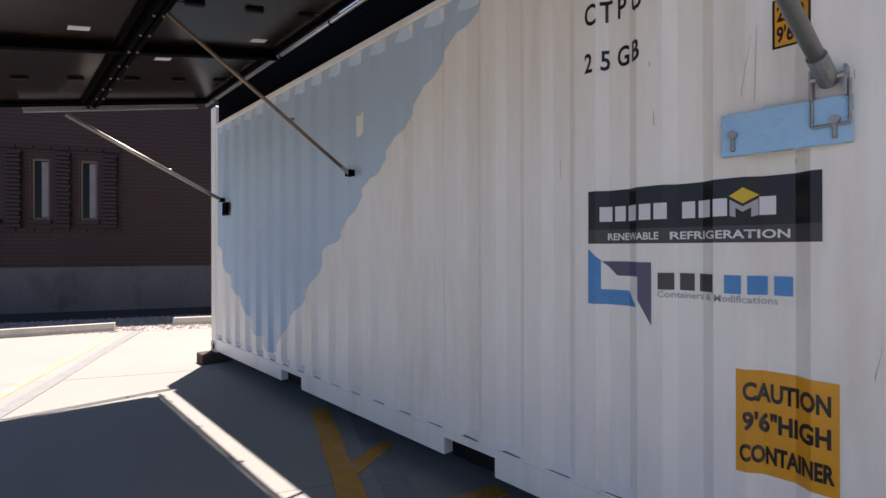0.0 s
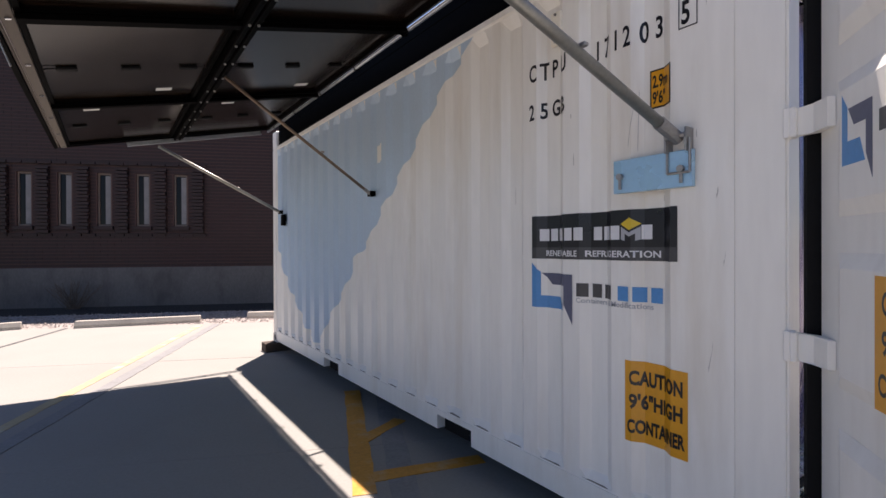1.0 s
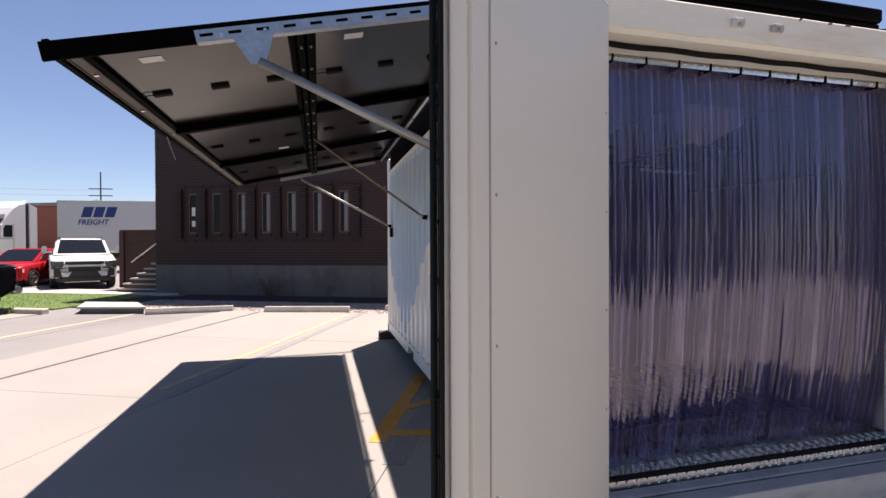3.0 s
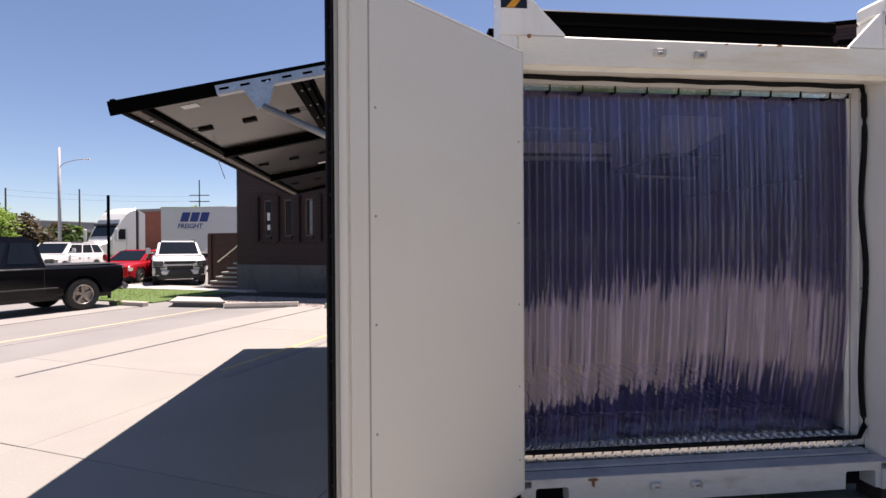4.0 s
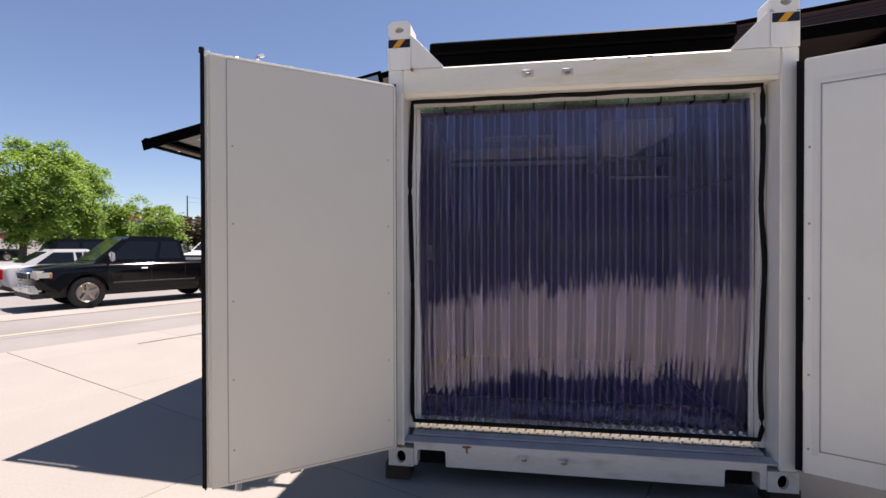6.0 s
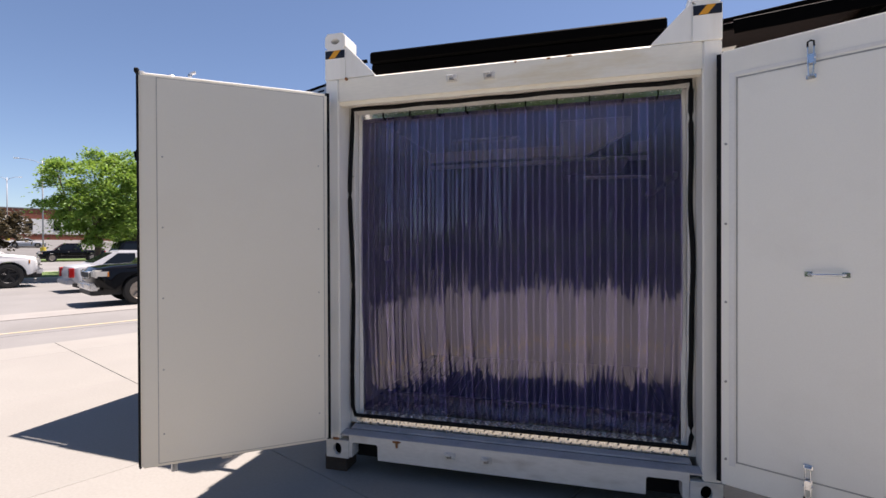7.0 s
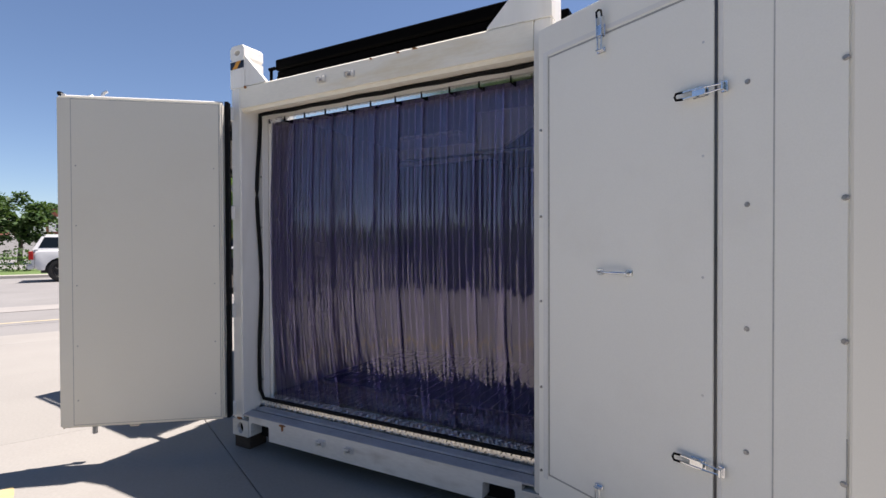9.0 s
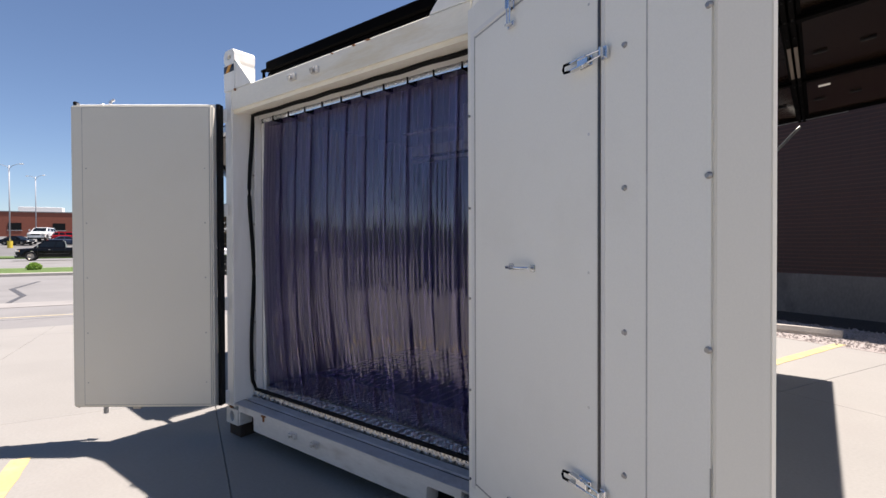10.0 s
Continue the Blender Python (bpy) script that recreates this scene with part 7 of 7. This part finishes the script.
part("chassis", cube(-4.6, 2.7, -0.45, 0.45, 0.6, 0.98), DARK_PLASTIC, tractor)
for x in (2.0, -2.9, -4.2):
    for y in (-1.05, 1.05):
        wheel(tractor, x, y, 0.5, 0.3, RIM)


# ---- posts, lamps and wires ----
LAMP_GREY = surf("grey_lamp_paint", (0.33, 0.34, 0.36), 0.45, var=0.1, scale=4, fine=40, bump=0.05)


def street_lamp(u, v, h, arms, turn, label="grey street lamp with curved arms", reach=1.6, foot=False, over=0.0, r=0.10):
    e = thing("street_lamp", YARD @ pose(u, v, lot_z(u) if v < 20 else 0, 0, 0, turn), label, "street lamp")
    b = bmesh.new()
    rod(b, (0, 0, 0), (0, 0, h + over), r, 12, r * 0.7)
    part("pole", b, LAMP_GREY, e, "", True)
    for k in range(arms):
        sg = 1 if k == 0 else -1
        b = bmesh.new()
        sweep(b, [(0, 0, h - 0.5), (sg * reach * 0.3, 0, h - 0.1), (sg * reach * 0.75, 0, h + 0.12), (sg * reach, 0, h + 0.15)], 0.035, 8)
        part("arm", b, LAMP_GREY, e, "", True)
        b = bmesh.new()
        box(b, min(sg * reach, sg * (reach + 0.65)), max(sg * reach, sg * (reach + 0.65)), -0.12, 0.12, h + 0.10, h + 0.22, 0.05, 2)
        part("lamp_head", b, PAPER, e, "pale lamp head")
    if foot:
        part("foot", rod(bmesh.new(), (0, 0, 0), (0, 0, 1.0), 0.32, 16), surf("yellow_bollard_paint", (0.62, 0.46, 0.04), 0.6) if "yellow_bollard_paint" not in bpy.data.materials else bpy.data.materials["yellow_bollard_paint"], e, "yellow concrete foot")
    return e


street_lamp(-44.7, 26.9, 9.1, 1, 20, reach=2.0, over=1.2, r=0.15)
street_lamp(-87.3, -22.9, 12.0, 2, 60, foot=True)
street_lamp(-111.0, -25.0, 11.5, 2, 50, foot=True)
street_lamp(-112.0, 14.4, 11.2, 2, 60, foot=True)
street_lamp(-80.0, 13.4, 12.6, 1, 245, foot=True, reach=2.4)
post = thing("steel_post", YARD @ pose(-13.6, 8.0, 0), "slim dark steel post beside the lawn", "post")
part("post_tube", rod(bmesh.new(), (0, 0, 0), (0, 0, 3.12), 0.04, 10), BLACK_METAL, post)
for u, v, h, s in ((-74.6, 72.0, 14.6, 1.6), (-90.0, 48.4, 11.1, 0), (-81.1, 53.7, 11.1, 0), (-74.3, -11.6, 11.5, 0)):
    e = thing("utility_pole", YARD @ pose(u, v, 0, 0, 0, 20), "weathered wooden utility pole", "utility pole")
    part("pole", rod(bmesh.new(), (0, 0, 0), (0, 0, h), 0.17 if v > 0 else 0.11, 8, 0.11 if v > 0 else 0.08), BARK, e)
    if s:
        for z in (h - 4.2, h - 3.0):
            part("cross_arm", cube(-s * 1.2, s * 1.2, -0.07, 0.07, z - 0.08, z + 0.08), BARK, e)
for k, dz in enumerate((0.2, 1.1)):
    b = bmesh.new()
    pts = []
    for i in range(13):
        f = i / 12
        a = yard(-90.0, 48.4, 11.0 - dz).lerp(yard(-74.6, 72.0, 11.6 - dz), f)
        a.z -= 0.9 * 4 * f * (1 - f) * 0.5
        pts.append(a)
    sweep(b, pts, 0.011, 5)
    tagged(part("overhead_wire", b, BLACK_RUBBER), "thin black overhead wire between poles", "wire")

# ---- far buildings, verge and street ----
LOT_GREY = surf("far_lot_asphalt", (0.14, 0.135, 0.13), 0.9, var=0.2, scale=0.3, fine=20, bump=0.3, stain=(0.09, 0.09, 0.09), stain_amount=0.5, stain_scale=0.1)
RED_FAR = surf("far_red_brick", (0.24, 0.075, 0.045), 0.8, var=0.15, scale=2, fine=12, bump=0.2)
GREY_FAR = surf("far_grey_wall", (0.20, 0.20, 0.20), 0.8, var=0.12, scale=1, fine=8, bump=0.1)


def hall(name, u0, u1, v0, v1, h, wall_mat, label, wins, band=None):
    """A low flat-roofed building; its windows stand on the side that faces the yard."""
    e = thing(name, YARD, label, "building")
    part("wall", cube(u0, u1, v0, v1, -0.1 if u1 > -100 or v0 > 30 else 3.0, h, 0.03), wall_mat, e)
    part("roof", cube(u0 - 0.1, u1 + 0.1, v0 - 0.1, v1 + 0.1, h, h + 0.25, 0.02), GREY_FAR, e, "flat roof edge")
    if band:
        part("wall_band", cube(u1 - 0.02, u1 + 0.06, v0 + 0.5, v1 - 0.5, band[0], band[1]), PAPER, e, "pale wall band")
    for k in range(wins[0]):
        v = v0 + (v1 - v0) * (k + 0.5) / wins[0]
        w = part("window", cube(u1 + 0.02, u1 + 0.09, v - wins[1] / 2, v + wins[1] / 2, wins[2], wins[3]), GLASS_DARK, e, "dark window")
        part("window_frame", cube(u1 + 0.01, u1 + 0.075, v - wins[1] / 2 - 0.12, v + wins[1] / 2 + 0.12, wins[2] - 0.12, wins[2]), PAPER, w)
    return e


hall("brick_hall", -185, -152, -95, -16, 9.7, RED_FAR, "long flat-roofed red brick building beyond the far lot", (9, 2.6, 5.2, 7.0))
hall("low_shop", -165, -132, -6, 62, 9.8, RED_FAR, "low red-parapet building with pale walls beyond the lot", (14, 1.3, 5.2, 7.2), band=(4.4, 7.7))
hall("brick_warehouse", -43.8, -30, 30.5, 42, 4.75, RED_FAR, "red brick warehouse behind the parked lorry", (3, 1.6, 1.2, 2.6))
hall("grey_warehouse", -150, -95, 42, 110, 6.2, GREY_FAR, "long grey warehouse behind the parking rows", (6, 2.0, 3.0, 4.2))
roofkit = thing("roof_unit", YARD @ pose(-158, -38, 9.95), "pale roof ventilation unit on the far building", "roof unit")
part("unit_case", cube(0, 3, 0, 9, 0, 1.3, 0.05), PAPER, roofkit)
for name, u0, u1, z, mat_, lab in (("verge", -33.5, -26.2, 0.12, GRASS, "green grass verge behind the kerb"), ("far_walk", -37.0, -33.5, 0.0, LIGHT_STONE, "pale concrete walk beyond the verge"), ("far_verge", -72, -64.0, 0.15, GRASS, "grass verge along the far street")):
    ob = part(name, cube(u0, u1, -90, 30 if name != "verge" else 20, -0.1, z, 0.01), mat_)
    ob.matrix_world = YARD
    tagged(ob, lab, name.replace("_", " "), kind="structure")
kb = part("kerb", cube(-26.2, -25.9, -60, 20, -0.1, 0.15, 0.03), LIGHT_STONE)
kb.matrix_world = YARD
tagged(kb, "pale concrete kerb before the verge", "kerb", kind="structure")
lot = part("far_lot", prism(bmesh.new(), [(-72.0, 0.003), (-112.0, 2.803), (-210.0, 4.763), (-210.0, -0.5), (-72.0, -0.5)], 1, -110.0, 30.0), LOT_GREY)
lot.matrix_world = YARD
tagged(lot, "grey asphalt parking lot climbing away from the street", "parking lot", kind="structure")
strip("crack_seal", -11.1, -4.3, -14.5, -4.6, 0.12, TAR, "dark wandering crack seal on the asphalt", "crack seal", z=-0.006)
strip("crack_seal", -14.5, -4.6, -17.5, -5.6, 0.16, TAR, "dark wandering crack seal on the asphalt", "crack seal", z=-0.006)
strip("crack_seal", -17.5, -5.6, -21.4, -5.7, 0.12, TAR, "dark wandering crack seal on the asphalt", "crack seal", z=-0.006)

# ---- bricks of the facade ----
rest_v, rest_f = [], []
brick_me = {}


def brick_mesh(ln):
    key = round(ln, 3)
    if key not in brick_me:
        b = bmesh.new()
        box(b, 0, ln, 0.0, 0.05, 0, CH - JT, 0.004)
        m_ = bpy.data.meshes.new("brick")
        bmesh.ops.recalc_face_normals(b, faces=b.faces)
        b.to_mesh(m_)
        b.free()
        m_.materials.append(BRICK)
        brick_me[key] = m_
    return brick_me[key]


rb = random.Random(77)
count = 0


def lay(u, z, ln, y, near):
    global count
    dy = rb.uniform(-0.002, 0.002)
    if near and count < 300:
        ob = new("brick", brick_mesh(ln))
        ob.parent = build
        ob.location = (u, y + dy, z)
        count += 1
    else:
        o = len(rest_v)
        for a in (0, ln):
            for b_ in (0, 0.05):
                for c in (0, CH - JT):
                    rest_v.append((u + a, y + dy + b_, z + c))
        rest_f.extend([(o, o + 4, o + 5, o + 1), (o + 1, o + 5, o + 7, o + 3), (o, o + 1, o + 3, o + 2), (o + 4, o + 6, o + 7, o + 5), (o, o + 2, o + 6, o + 4)])


courses = int((WH - BASE_H) / CH)
for c in range(-1, courses):
    z = BASE_H + c * CH + JT
    u = WU0 - (BL / 2 if c % 2 else 0) if c >= 0 else STEP_U
    while u < 8.5 and z + CH < roof_at(u + BL):
        a, b = max(u, WU0), u + BL - 0.005
        if WZ0 - 0.02 < z + CH / 2 < WZ1 + 0.02:
            segs = [(a, b)]
            for w in WINS:
                nxt = []
                for p, q in segs:
                    if q <= w - 0.03 or p >= w + WW + 0.03:
                        nxt.append((p, q))
                    else:
                        if p < w - 0.03:
                            nxt.append((p, w - 0.03))
                        if q > w + WW + 0.03:
                            nxt.append((w + WW + 0.03, q))
                segs = nxt
        else:
            segs = [(a, b)]
        for p, q in segs:
            if q - p > 0.03:
                lay(p, z, q - p, 0.0, z < 2.5 and (-1.9 < p < 0.2 or -6.1 < p < -4.2))
        u += BL
# proud brick piers between the windows, with ledges above and below
for k in range(8):
    w = WINS[0] - 0.825 + 0.825 * k
    for c in range(int((3.32 - 1.74) / CH)):
        z = 1.74 + c * CH
        lay(w + WW + 0.13, z, 0.24 if c % 2 else 0.26, -0.105, False)
        lay(w + WW + 0.13, z, 0.25, -0.055, False)
u = WINS[0] - 0.3
while u < WINS[-1] + 0.7:
    lay(u, 1.74 - CH, BL - JT, -0.04, False)
    lay(u, 3.33, BL - JT, -0.06, False)
    u += BL
me = bpy.data.meshes.new("brickwork")
me.from_pydata(rest_v, [], rest_f)
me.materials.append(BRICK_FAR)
bw = new("brickwork", me)
bw.parent = build
bw["kind"] = "stuff"
